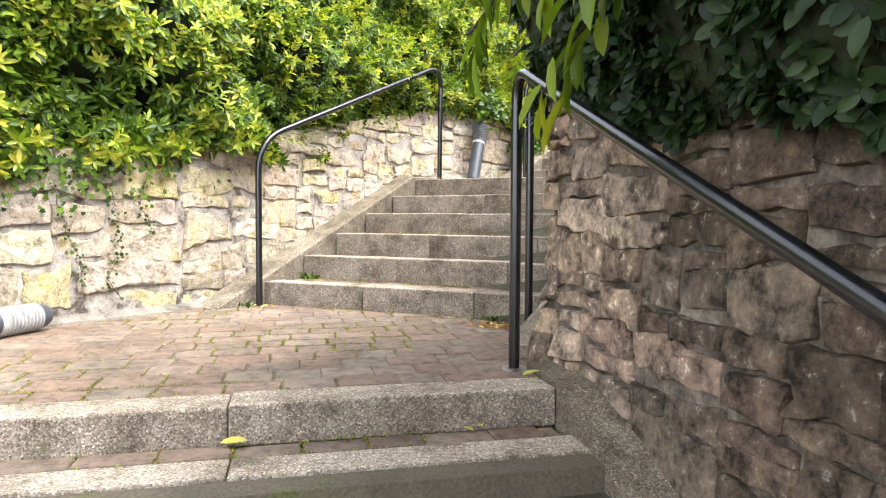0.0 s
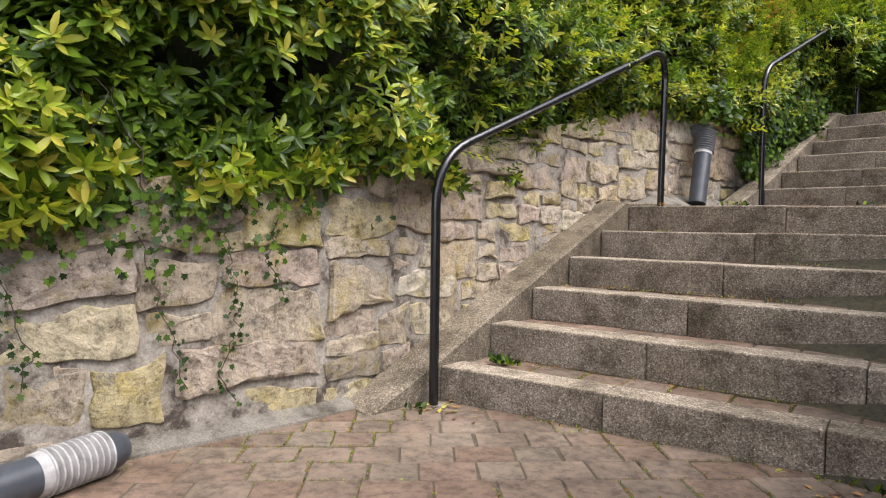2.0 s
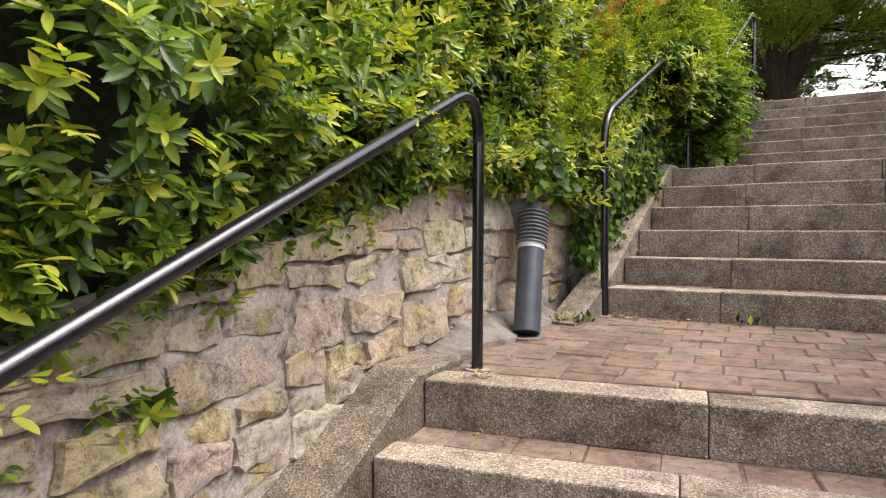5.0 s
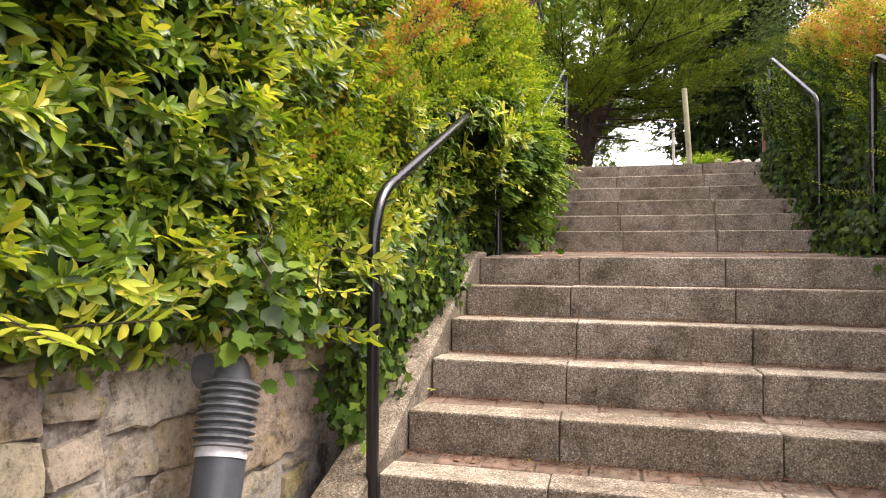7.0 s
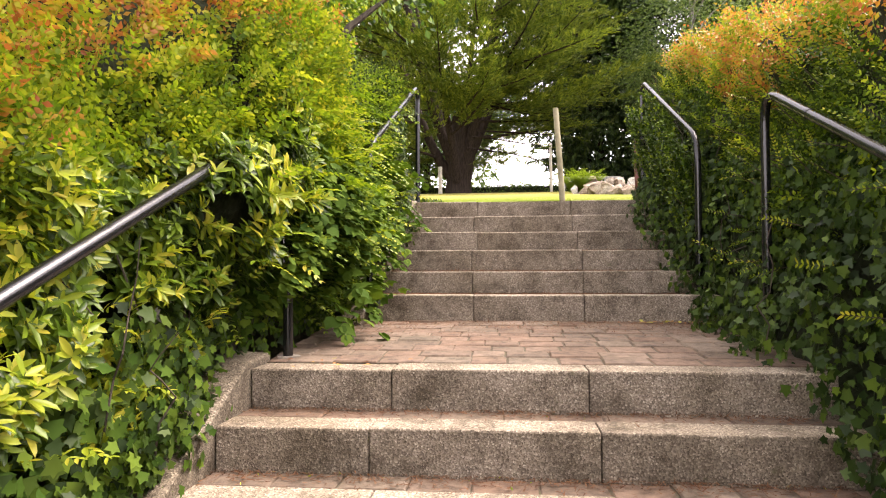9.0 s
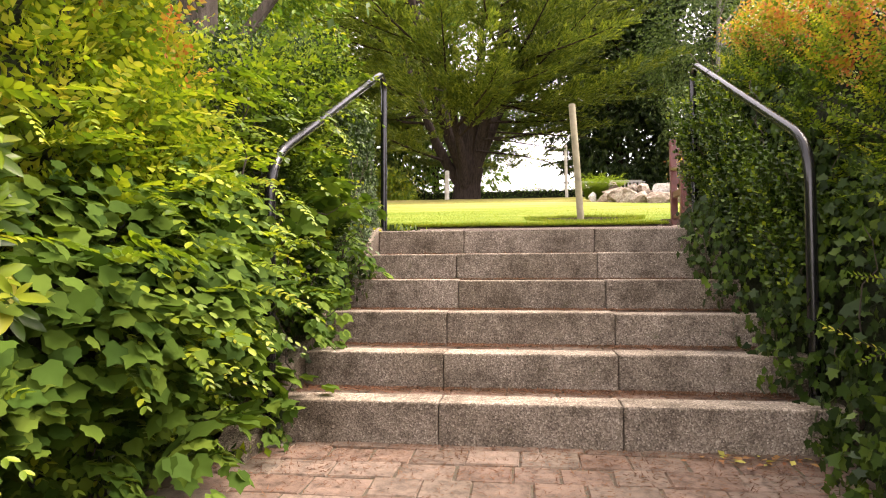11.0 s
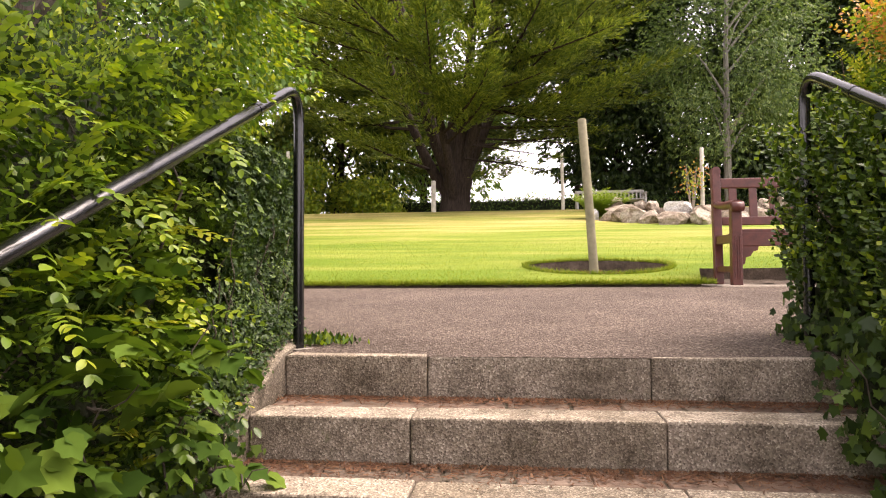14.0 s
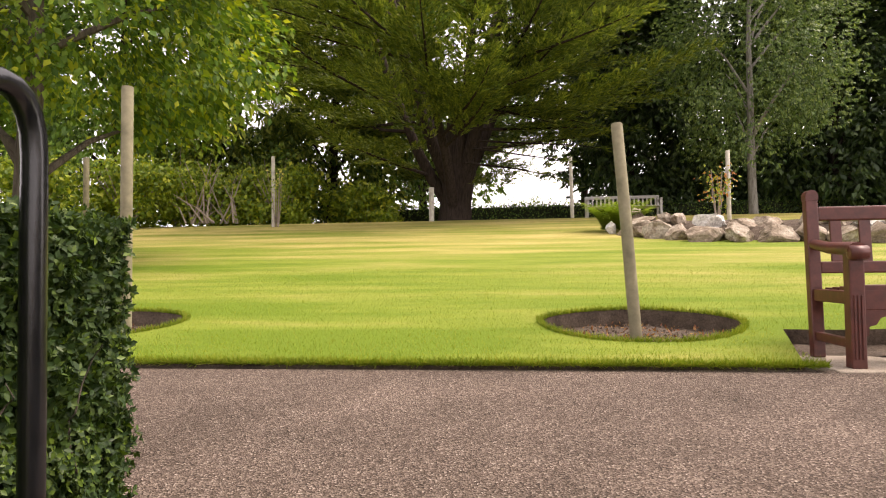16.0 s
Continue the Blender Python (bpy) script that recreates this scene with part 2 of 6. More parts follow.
M_LAWN = lawn_material()
M_EARTH = rough_ground("shaded_earth", [(0.3, (0.05, 0.045, 0.03)), (0.7, (0.09, 0.08, 0.05))], 4, fine=40, depth=0.03)
M_BLACK = plain("black_gloss_paint", (0.008, 0.008, 0.009), 0.22, 0.6, 40, 0.5, 0.001)
M_PIPE = plain("grey_pvc_pipe", (0.050, 0.056, 0.066), 0.38, 0.5, 14, 0.3, 0.001)
M_RIB = plain("grey_ribbed_sleeve", (0.13, 0.135, 0.14), 0.5, 0.5, 20, 0.35, 0.001)
M_HOSE = plain("pale_ribbed_hose", (0.34, 0.33, 0.32), 0.6, 0.4, 25, 0.3, 0.002)
M_TAPE = plain("silver_tape", (0.5, 0.5, 0.5), 0.4, 0.5, 30, 0.25, 0.001)
M_TIMBER = plain("weathered_round_timber", (0.20, 0.18, 0.115), 0.8, 0.2, 9, 0.3, 0.003)
M_PALEPOST = plain("pale_timber_post", (0.5, 0.47, 0.40), 0.8, 0.2, 9, 0.25, 0.003)
M_BENCH = plain("red_brown_stained_wood", (0.095, 0.026, 0.018), 0.42, 0.5, 16, 0.35, 0.001)
M_GREYWOOD = plain("silvered_bench_wood", (0.42, 0.40, 0.38), 0.75, 0.3, 16, 0.2, 0.002)
# Solid hedge filling; the twigs' inner shade is put into its near-black colour.
M_CORE = rough_ground("shaded_inner_twigs", [(0.3, (0.012, 0.016, 0.007)), (0.7, (0.03, 0.038, 0.014))], 12, fine=50, depth=0.03)
M_LAUREL = leaf_material("laurel_leaf", [(0.0, (0.034, 0.070, 0.008)), (0.5, (0.092, 0.160, 0.013)), (1.0, (0.20, 0.29, 0.024))], 0.36, 0.32)
M_YOUNG = leaf_material("young_yellow_leaf", [(0.0, (0.20, 0.28, 0.018)), (0.6, (0.34, 0.385, 0.034)), (1.0, (0.50, 0.44, 0.06))], 0.4)
M_ORANGE = leaf_material("orange_shoot_leaf", [(0.0, (0.34, 0.32, 0.03)), (0.4, (0.46, 0.28, 0.05)), (0.75, (0.46, 0.18, 0.06)), (1.0, (0.36, 0.10, 0.05))], 0.5)
M_SMALL = leaf_material("small_green_leaf", [(0.0, (0.08, 0.15, 0.012)), (0.6, (0.18, 0.26, 0.018)), (1.0, (0.32, 0.38, 0.025))], 0.45)
M_DARKLEAF = leaf_material("dark_clipped_leaf", [(0.0, (0.018, 0.040, 0.012)), (0.6, (0.035, 0.07, 0.02)), (1.0, (0.07, 0.11, 0.025))], 0.55, 0.2, 0.2)
# Near-black: the deep shade above the tall wall is put into this leaf colour.
M_SHADELEAF = leaf_material("shade_darkened_leaf", [(0.0, (0.008, 0.019, 0.006)), (0.6, (0.016, 0.034, 0.009)), (1.0, (0.035, 0.06, 0.014))], 0.5, 0.2, 0.25)
M_IVY = leaf_material("ivy_leaf", [(0.0, (0.011, 0.025, 0.005)), (0.6, (0.025, 0.052, 0.008)), (1.0, (0.065, 0.105, 0.014))], 0.5, 0.15, 0.2)
M_MAPLE = leaf_material("broad_soft_leaf", [(0.0, (0.034, 0.074, 0.012)), (0.6, (0.074, 0.130, 0.018)), (1.0, (0.125, 0.190, 0.026))], 0.7, 0.22, 0.06)
M_CYPRESS = leaf_material("cypress_spray", [(0.0, (0.036, 0.070, 0.015)), (0.5, (0.112, 0.160, 0.029)), (1.0, (0.26, 0.30, 0.05))], 0.6, 0.25, 0.2)
M_TREE = leaf_material("tree_leaf", [(0.0, (0.050, 0.112, 0.018)), (0.6, (0.112, 0.206, 0.030)), (1.0, (0.225, 0.325, 0.045))], 0.5, 0.3)
M_PALELEAF = leaf_material("grey_green_birch_leaf", [(0.0, (0.05, 0.095, 0.03)), (0.6, (0.11, 0.175, 0.055)), (1.0, (0.22, 0.29, 0.10))], 0.5, 0.35)
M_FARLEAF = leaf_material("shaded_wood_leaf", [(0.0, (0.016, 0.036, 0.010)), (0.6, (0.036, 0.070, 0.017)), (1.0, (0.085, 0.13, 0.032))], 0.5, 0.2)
M_PRIVET = leaf_material("dark_privet_leaf", [(0.0, (0.018, 0.042, 0.006)), (0.6, (0.050, 0.095, 0.011)), (1.0, (0.12, 0.19, 0.019))], 0.42, 0.22, 0.3)
M_LIME = leaf_material("bright_tree_leaf", [(0.0, (0.10, 0.165, 0.012)), (0.6, (0.23, 0.30, 0.02)), (1.0, (0.42, 0.44, 0.04))], 0.5, 0.4)
M_GRASS = leaf_material("grass_blade", [(0.0, (0.12, 0.19, 0.014)), (0.6, (0.19, 0.255, 0.026)), (1.0, (0.32, 0.31, 0.06))], 0.6, 0.35, 0.2)
M_FERN = leaf_material("fern_frond", [(0.0, (0.16, 0.26, 0.03)), (1.0, (0.30, 0.40, 0.06))], 0.5, 0.35)
M_FALLEN = leaf_material("fallen_leaf", [(0.0, (0.17, 0.06, 0.03)), (0.5, (0.30, 0.13, 0.055)), (1.0, (0.40, 0.24, 0.08))], 0.7, 0.15)
M_NEEDLE = leaf_material("fallen_needle", [(0.0, (0.085, 0.04, 0.026)), (0.6, (0.15, 0.075, 0.045)), (1.0, (0.22, 0.12, 0.07))], 0.8, 0.1, 0.1)
M_YELLOWLEAF = leaf_material("yellow_fallen_leaf", [(0.0, (0.45, 0.42, 0.08)), (1.0, (0.55, 0.50, 0.12))], 0.6, 0.2)
M_BARK = bark_material("grey_brown_bark", (0.045, 0.036, 0.028), (0.12, 0.10, 0.08))
M_DARKBARK = bark_material("dark_cypress_bark", (0.018, 0.013, 0.010), (0.051, 0.037, 0.030))
M_BIRCH = bark_material("pale_birch_bark", (0.12, 0.11, 0.095), (0.27, 0.26, 0.235))
M_DEADTWIG = plain("bare_dead_twig", (0.30, 0.25, 0.20), 0.9, 0.1)

# ---- mesh helpers ----


def mesh_of(name, verts, faces, mats, smooth=False, index=None):
    me = bpy.data.meshes.new(name)
    me.from_pydata([tuple(v) for v in verts], [], [tuple(f) for f in faces])
    for m in (mats if isinstance(mats, (list, tuple)) else [mats]):
        me.materials.append(m)
    if index is not None:
        me.polygons.foreach_set("material_index", index)
    if smooth:
        me.polygons.foreach_set("use_smooth", [True] * len(me.polygons))
    me.update()
    return me


def attach(ob, parent):
    if parent is not None:
        ob.parent = parent
        ob.matrix_parent_inverse = Matrix.Translation(-parent.location)
    return ob


def part(name, verts, faces, mat, parent=None, label="", smooth=False, index=None):
    ob = attach(new(name, mesh_of(name, verts, faces, mat, smooth, index)), parent)
    return tagged(ob, label)


def thing(name, loc, label, category, group="", kind=""):
    ob = new(name)
    ob.empty_display_size = 0.1
    ob.location = loc
    return tagged(ob, label, category, group, kind)


def box(lo, hi):
    (a, b, c), (d, e, f) = lo, hi
    v = [(a, b, c), (d, b, c), (d, e, c), (a, e, c), (a, b, f), (d, b, f), (d, e, f), (a, e, f)]
    return v, [(0, 3, 2, 1), (4, 5, 6, 7), (0, 1, 5, 4), (1, 2, 6, 5), (2, 3, 7, 6), (3, 0, 4, 7)]


def soft_box(lo, hi, r=0.006):
    """A box with bevelled edges."""
    bm = bmesh.new()
    v, f = box(lo, hi)
    vs = [bm.verts.new(p) for p in v]
    for q in f:
        bm.faces.new([vs[i] for i in q])
    bmesh.ops.bevel(bm, geom=bm.edges[:] + bm.verts[:], offset=r, segments=2, profile=0.5, affect="EDGES")
    out = [tuple(p.co) for p in bm.verts], [tuple(p.index for p in q.verts) for q in bm.faces]
    bm.free()
    return out


def merge(*pieces):
    verts, faces = [], []
    for v, f in pieces:
        k = len(verts)
        verts += [tuple(p) for p in v]
        faces += [tuple(i + k for i in q) for q in f]
    return verts, faces


def moved(piece, m):
    v, f = piece
    return [tuple(m @ Vector(p)) for p in v], f


def prism(poly, z0, z1):
    """A closed prism over an anticlockwise outline; z0 and z1 are numbers or functions of x, y."""
    n = len(poly)
    lo = [(x, y, z0(x, y) if callable(z0) else z0) for x, y in poly]
    hi = [(x, y, z1(x, y) if callable(z1) else z1) for x, y in poly]
    faces = [tuple(range(n - 1, -1, -1)), tuple(range(n, 2 * n))]
    faces += [(i, (i + 1) % n, n + (i + 1) % n, n + i) for i in range(n)]
    return lo + hi, faces


def tube(points, radius, seg=12, caps=True):
    pts = [Vector(p) for p in points]
    rad = radius if isinstance(radius, (list, tuple)) else [radius] * len(pts)
    verts, faces = [], []
    ref = None
    for i, p in enumerate(pts):
        d = (pts[min(i + 1, len(pts) - 1)] - pts[max(i - 1, 0)]).normalized()
        if ref is None:
            ref = d.orthogonal().normalized()
        ref = (ref - d * ref.dot(d)).normalized()
        side = d.cross(ref)
        for k in range(seg):
            a = 2 * math.pi * k / seg
            verts.append(tuple(p + (ref * math.cos(a) + side * math.sin(a)) * rad[i]))
    for i in range(len(pts) - 1):
        for k in range(seg):
            a, b = i * seg + k, i * seg + (k + 1) % seg
            faces.append((a, b, b + seg, a + seg))
    if caps:
        k = len(verts)
        verts += verts[:seg] + verts[k - seg:]
        faces.append(tuple(range(k + seg - 1, k - 1, -1)))
        faces.append(tuple(range(k + seg, k + 2 * seg)))
    return verts, faces


def fillet(points, r, n=7):
    pts = [Vector(p) for p in points]
    out = [pts[0]]
    for a, b, c in zip(pts, pts[1:], pts[2:]):
        u, w = (a - b).normalized(), (c - b).normalized()
        s, e = b + u * r, b + w * r
        for k in range(n + 1):
            t = k / n
            out.append(s * (1 - t) ** 2 + b * 2 * t * (1 - t) + e * t ** 2)
    return out + [pts[-1]]


def clip(poly, nx, ny, c):
    """The part of a polygon where nx * x + ny * y <= c."""
    out = []
    for (x0, y0), (x1, y1) in zip(poly, poly[1:] + poly[:1]):
        d0, d1 = nx * x0 + ny * y0 - c, nx * x1 + ny * y1 - c
        if d0 <= 0:
            out.append((x0, y0))
        if d0 * d1 < 0:
            t = d0 / (d0 - d1)
            out.append((x0 + (x1 - x0) * t, y0 + (y1 - y0) * t))
    return out


def clip_convex(poly, region):
    for (x0, y0), (x1, y1) in zip(region, region[1:] + region[:1]):
        nx, ny = y1 - y0, x0 - x1
        poly = clip(poly, nx, ny, nx * x0 + ny * y0)
        if len(poly) < 3:
            return []
    return poly


def area(poly):
    return 0.5 * sum(x0 * y1 - x1 * y0 for (x0, y0), (x1, y1) in zip(poly, poly[1:] + poly[:1]))


# leaf shapes: (along, across, lift) and faces
LANCE = ([(0, 0, 0), (.18, .36, .04), (.5, .5, .05), (.80, .36, .01), (1, 0, -.08), (.80, -.36, .01), (.5, -.5, .05), (.18, -.36, .04), (.2, 0, -.01), (.5, 0, -.02), (.82, 0, -.05)],
         [(0, 8, 1), (8, 9, 2, 1), (9, 10, 3, 2), (10, 4, 3), (0, 7, 8), (7, 6, 9, 8), (6, 5, 10, 9), (5, 4, 10)])
OVAL = ([(0, 0, 0), (.45, .5, .07), (1, 0, -.03), (.45, -.5, .07)], [(0, 2, 1), (0, 3, 2)])
LOBED = ([(.25, 0, -.03), (0, .1, 0), (.02, .5, .03), (.3, .38, .03), (.6, .55, .0), (.62, .25, .02), (1, 0, -.08), (.62, -.25, .02), (.6, -.55, .0), (.3, -.38, .03), (.02, -.5, .03), (0, -.1, 0)],
         [(0, k, k + 1) for k in range(1, 11)] + [(0, 11, 1)])
BROAD = ([(.3, 0, -.04), (0, .0, 0), (-.04, .3, .03), (.25, .52, .02), (.42, .42, .03), (.62, .46, 0), (.75, .2, .02), (1, 0, -.08), (.75, -.2, .02), (.62, -.46, 0), (.42, -.42, .03), (.25, -.52, .02), (-.04, -.3, .03)],
         [(0, k, k + 1) for k in range(1, 12)] + [(0, 12, 1)])
BLADE = ([(0, -.5, 0), (0, .5, 0), (1, 0, .12)], [(0, 1, 2)])
SPRAY = ([(0, 0, 0), (.5, .16, .05), (1, 0, -.05), (.5, -.16, .05), (.15, .05, 0), (.55, .5, -.03), (.4, .15, .03), (.15, -.05, 0), (.55, -.5, -.03), (.4, -.15, .03), (.45, .1, 0), (.85, .4, -.04), (.7, .1, .02), (.45, -.1, 0), (.85, -.4, -.04), (.7, -.1, .02)],
         [(0, 3, 2, 1), (4, 6, 5), (7, 8, 9), (10, 12, 11), (13, 14, 15)])
CLUMP = ([(0, 0, 0), (.4, .3, .1), (.7, .05, .0), (.35, -.05, -.1), (.1, -.1, .1), (.5, -.5, .15), (.75, -.3, 0), (.4, -.1, -.05), (.3, .1, .2), (.8, .2, .3), (1, 0, .1), (.6, -.1, .1), (.1, .2, -.1), (.4, .6, -.2), (.55, .35, -.1), (.25, .1, -.15)],
         [(0, 3, 2, 1), (4, 7, 6, 5), (8, 11, 10, 9), (12, 15, 14, 13)])


def leaf_mesh(name, shape, pos, way, up, length, width, mats, index=None):
    """One mesh of many leaves: places, tip directions, upper sides, sizes."""
    tv, tf = np.array(shape[0], float), shape[1]
    n, k = len(pos), len(tv)
    way = way / np.linalg.norm(way, axis=1, keepdims=True)
    side = np.cross(up, way)
    side /= np.linalg.norm(side, axis=1, keepdims=True) + 1e-9
    nor = np.cross(way, side)
    length, width = np.broadcast_to(length, n), np.broadcast_to(width, n)
    v = (pos[:, None] + tv[None, :, 0, None] * (way * length[:, None])[:, None]
         + tv[None, :, 1, None] * (side * width[:, None])[:, None] + tv[None, :, 2, None] * (nor * length[:, None])[:, None])
    flat = np.concatenate([np.array(f) for f in tf])
    sizes = np.array([len(f) for f in tf])
    loops = (flat[None] + (np.arange(n) * k)[:, None]).ravel()
    starts_one = np.concatenate([[0], np.cumsum(sizes)[:-1]])
    starts = (starts_one[None] + (np.arange(n) * len(flat))[:, None]).ravel()
    me = bpy.data.meshes.new(name)
    me.vertices.add(n * k)
    me.vertices.foreach_set("co", v.astype(np.float32).ravel())
    me.loops.add(len(loops))
    me.loops.foreach_set("vertex_index", loops.astype(np.int32))
    me.polygons.add(n * len(tf))
    me.polygons.foreach_set("loop_start", starts.astype(np.int32))
    me.polygons.foreach_set("loop_total", np.tile(sizes, n).astype(np.int32))
    for m in mats:
        me.materials.append(m)
    if index is not None:
        me.polygons.foreach_set("material_index", np.repeat(index, len(tf)).astype(np.int32))
    me.update(calc_edges=True)
    return me


def leaves(name, parent, *args, label="", **kw):
    ob = attach(new(name, leaf_mesh(name, *args, **kw)), parent)
    return tagged(ob, label, kind="stuff")


rng = np.random.default_rng(7)


def unit(n):
    v = rng.normal(size=(n, 3))
    return v / np.linalg.norm(v, axis=1, keepdims=True)


def wave(p, scale, seed=0.0):
    """Smooth pseudo-noise of places, -1 to 1."""
    q = p * scale + seed
    return (np.sin(q[:, 0] * 1.7 + 1.3 * np.sin(q[:, 1] * 1.1 + q[:, 2])) + np.sin(q[:, 1] * 2.1 + 1.7 * np.sin(q[:, 2] * 1.3 + q[:, 0] * .7))
            + np.sin(q[:, 2] * 2.3 + 1.1 * np.sin(q[:, 0] * 1.9 - q[:, 1]))) / 3

# ---- plan ----
E0, U1, D1 = (0.103, 1.855), (0.608, 0.794), (0.794, -0.608)   # front of the lower landing, along it and down the lower flight
FLIGHTS = [  # left x, y, right x, y of the first and the last nosing, heights, joints
    dict(a=(-1.541, 3.918, 0.43, 4.44), b=(-1.745, 5.697, 0.40, 6.12), z=(0.854, 1.655), joints=(-0.80, -0.05)),
    dict(a=(-1.625, 7.407, 0.48, 7.47), b=(-1.625, 8.985, 0.50, 9.01), z=(1.852, 2.638), joints=(-1.02, -0.29)),
    dict(a=(-1.490, 10.570, 0.56, 10.59), b=(-1.455, 12.215, 0.58, 12.225), z=(2.865, 3.630), joints=(-0.86, -0.12)),
]
LAWN0, SLOPE = (14.90, 3.82), 0.130


def lawn_z(x, y):
    return LAWN0[1] + SLOPE * (min(y, 30.0) - LAWN0[0]) + 0.02 * max(0.0, min(y, 40.0) - 30.0)


def path_z(x, y):
    return 3.63 + (y - 12.22) * 0.0715


def lerp(a, b, t):
    return a + (b - a) * t


def profile(y, pts):
    return float(np.interp(y, [p[0] for p in pts], [p[1] for p in pts]))


STAIR = [(-3, -1.2), (0.5, 0.0), (2.5, 0.69), (3.9, 0.70), (5.7, 1.655), (7.4, 1.69), (9.0, 2.638), (10.57, 2.71), (12.2, 3.63), (14.9, 3.80)]
WALLX = [(-3, -1.80), (1.5, -1.73), (2.6, -1.70), (3.4, -1.72), (3.9, -1.79), (5.7, -1.97), (7.3, -1.94), (8.6, -1.88)]
WALLTOP = [(-3, 1.50), (2.2, 1.62), (3.2, 1.72), (4.0, 1.86), (5.0, 2.11), (5.9, 2.33), (6.4, 2.40), (7.4, 2.40), (8.6, 2.40)]
WALLBASE = [(-3, 0.66), (3.5, 0.68), (3.9, 0.86), (5.7, 1.66), (7.15, 1.67), (8.6, 2.42)]

# ---- ground ----


def ground_z(x, y):
    s = profile(y, STAIR) - 0.22
    if y > 12.4:
        base = path_z(x, y) - 0.05 if y < LAWN0[0] else lawn_z(x, y) - 0.12
        return base
    left, right = max(0.0, min(1.0, (-2.05 - x) / 0.3)), max(0.0, min(1.0, (x - 1.0) / 0.5))
    if y < 3.8:
        right = max(0.0, min(1.0, ((x - E0[0]) * U1[0] + (y - E0[1]) * U1[1] - 2.15) / 0.5))
    return s + left * (0.95 if y < 9 else 0.3) + right * (0.85 if y < 6 else 0.35)


def ground_sheet():
    xs = [-900, -300, -120, -60, -30, -16, -10] + [round(-7 + 0.35 * i, 2) for i in range(41)] + [9, 12, 18, 30, 60, 120, 300, 900]
    ys = [-900, -300, -80, -30, -12, -6] + [round(-3 + 0.35 * i, 2) for i in range(52)] + [16, 18, 20, 22, 24, 26, 28, 30, 33, 36, 40, 50, 80, 200, 500, 1200]
    verts = [(x, y, ground_z(x, max(-3, y))) for y in ys for x in xs]
    n = len(xs)
    faces = [(j * n + i, j * n + i + 1, (j + 1) * n + i + 1, (j + 1) * n + i) for j in range(len(ys) - 1) for i in range(n - 1)]
    tagged(part("ground", verts, faces, M_EARTH, smooth=True), "dark bare earth under hedges and trees", "ground", kind="structure")


ground_sheet()

# ---- steps, landings and their pieces ----


def block(x0, y0, x1, y1, z, h, depth):
    """One kerb block whose front top edge runs from (x0, y0) to (x1, y1)."""
    L = math.hypot(x1 - x0, y1 - y0)
    m = Matrix.Translation((x0, y0, z)) @ Matrix.Rotation(math.atan2(y1 - y0, x1 - x0), 4, "Z")
    j = random.uniform
    m = m @ Matrix.Translation((0, j(-.006, .006), j(-.004, .004)))
    return moved(soft_box((0.0012, 0, -h), (L - 0.0012, depth, 0), 0.008), m)


def paver(poly, zf, up=0.0, deep=0.05):
    """A weathered paving block over an outline, with rounded upper edges."""
    cx, cy = sum(p[0] for p in poly) / len(poly), sum(p[1] for p in poly) / len(poly)
    n = len(poly)
    tx, ty = random.uniform(-.012, .012), random.uniform(-.012, .012)
    verts = []
    for inset, dz in ((0.0, -deep), (0.0, -0.006), (0.007, 0.0)):
        for x, y in poly:
            d = math.hypot(x - cx, y - cy) + 1e-6
            k = 1 - inset / d
            px, py = cx + (x - cx) * k, cy + (y - cy) * k
            verts.append((px, py, zf(px, py) + up + dz + tx * (px - cx) + ty * (py - cy)))
    faces = [tuple(range(2 * n, 3 * n))]
    for r in (0, 1):
        faces += [(r * n + i, r * n + (i + 1) % n, (r + 1) * n + (i + 1) % n, (r + 1) * n + i) for i in range(n)]
    return verts, faces


PAVERS = []   # pieces that are laid at the end of the file


def lay(parent, region, origin, ang, zf, rows=0.150, lo=0.15, hi=0.235, gap=0.004):
    c, s = math.cos(ang), math.sin(ang)
    inv = [((x - origin[0]) * c + (y - origin[1]) * s, -(x - origin[0]) * s + (y - origin[1]) * c) for x, y in region]
    u0, u1 = min(p[0] for p in inv), max(p[0] for p in inv)
    v0, v1 = min(p[1] for p in inv), max(p[1] for p in inv)
    v = v0
    while v < v1:
        h = rows * random.uniform(0.95, 1.05)
        u = u0 - random.uniform(0, hi)
        while u < u1:
            w = random.uniform(lo, hi)
            j = lambda: random.uniform(-.004, .004)
            q = [(u + gap / 2 + j(), v + gap / 2 + j()), (u + w - gap / 2 + j(), v + gap / 2 + j()),
                 (u + w - gap / 2 + j(), v + h - gap / 2 + j()), (u + gap / 2 + j(), v + h - gap / 2 + j())]
            q = clip_convex(q, inv)
            if len(q) >= 3 and area(q) > 0.0025:
                world_q = [(origin[0] + a * c - b * s, origin[1] + a * s + b * c) for a, b in q]
                PAVERS.append((parent, world_q, zf))
            u += w
        v += h


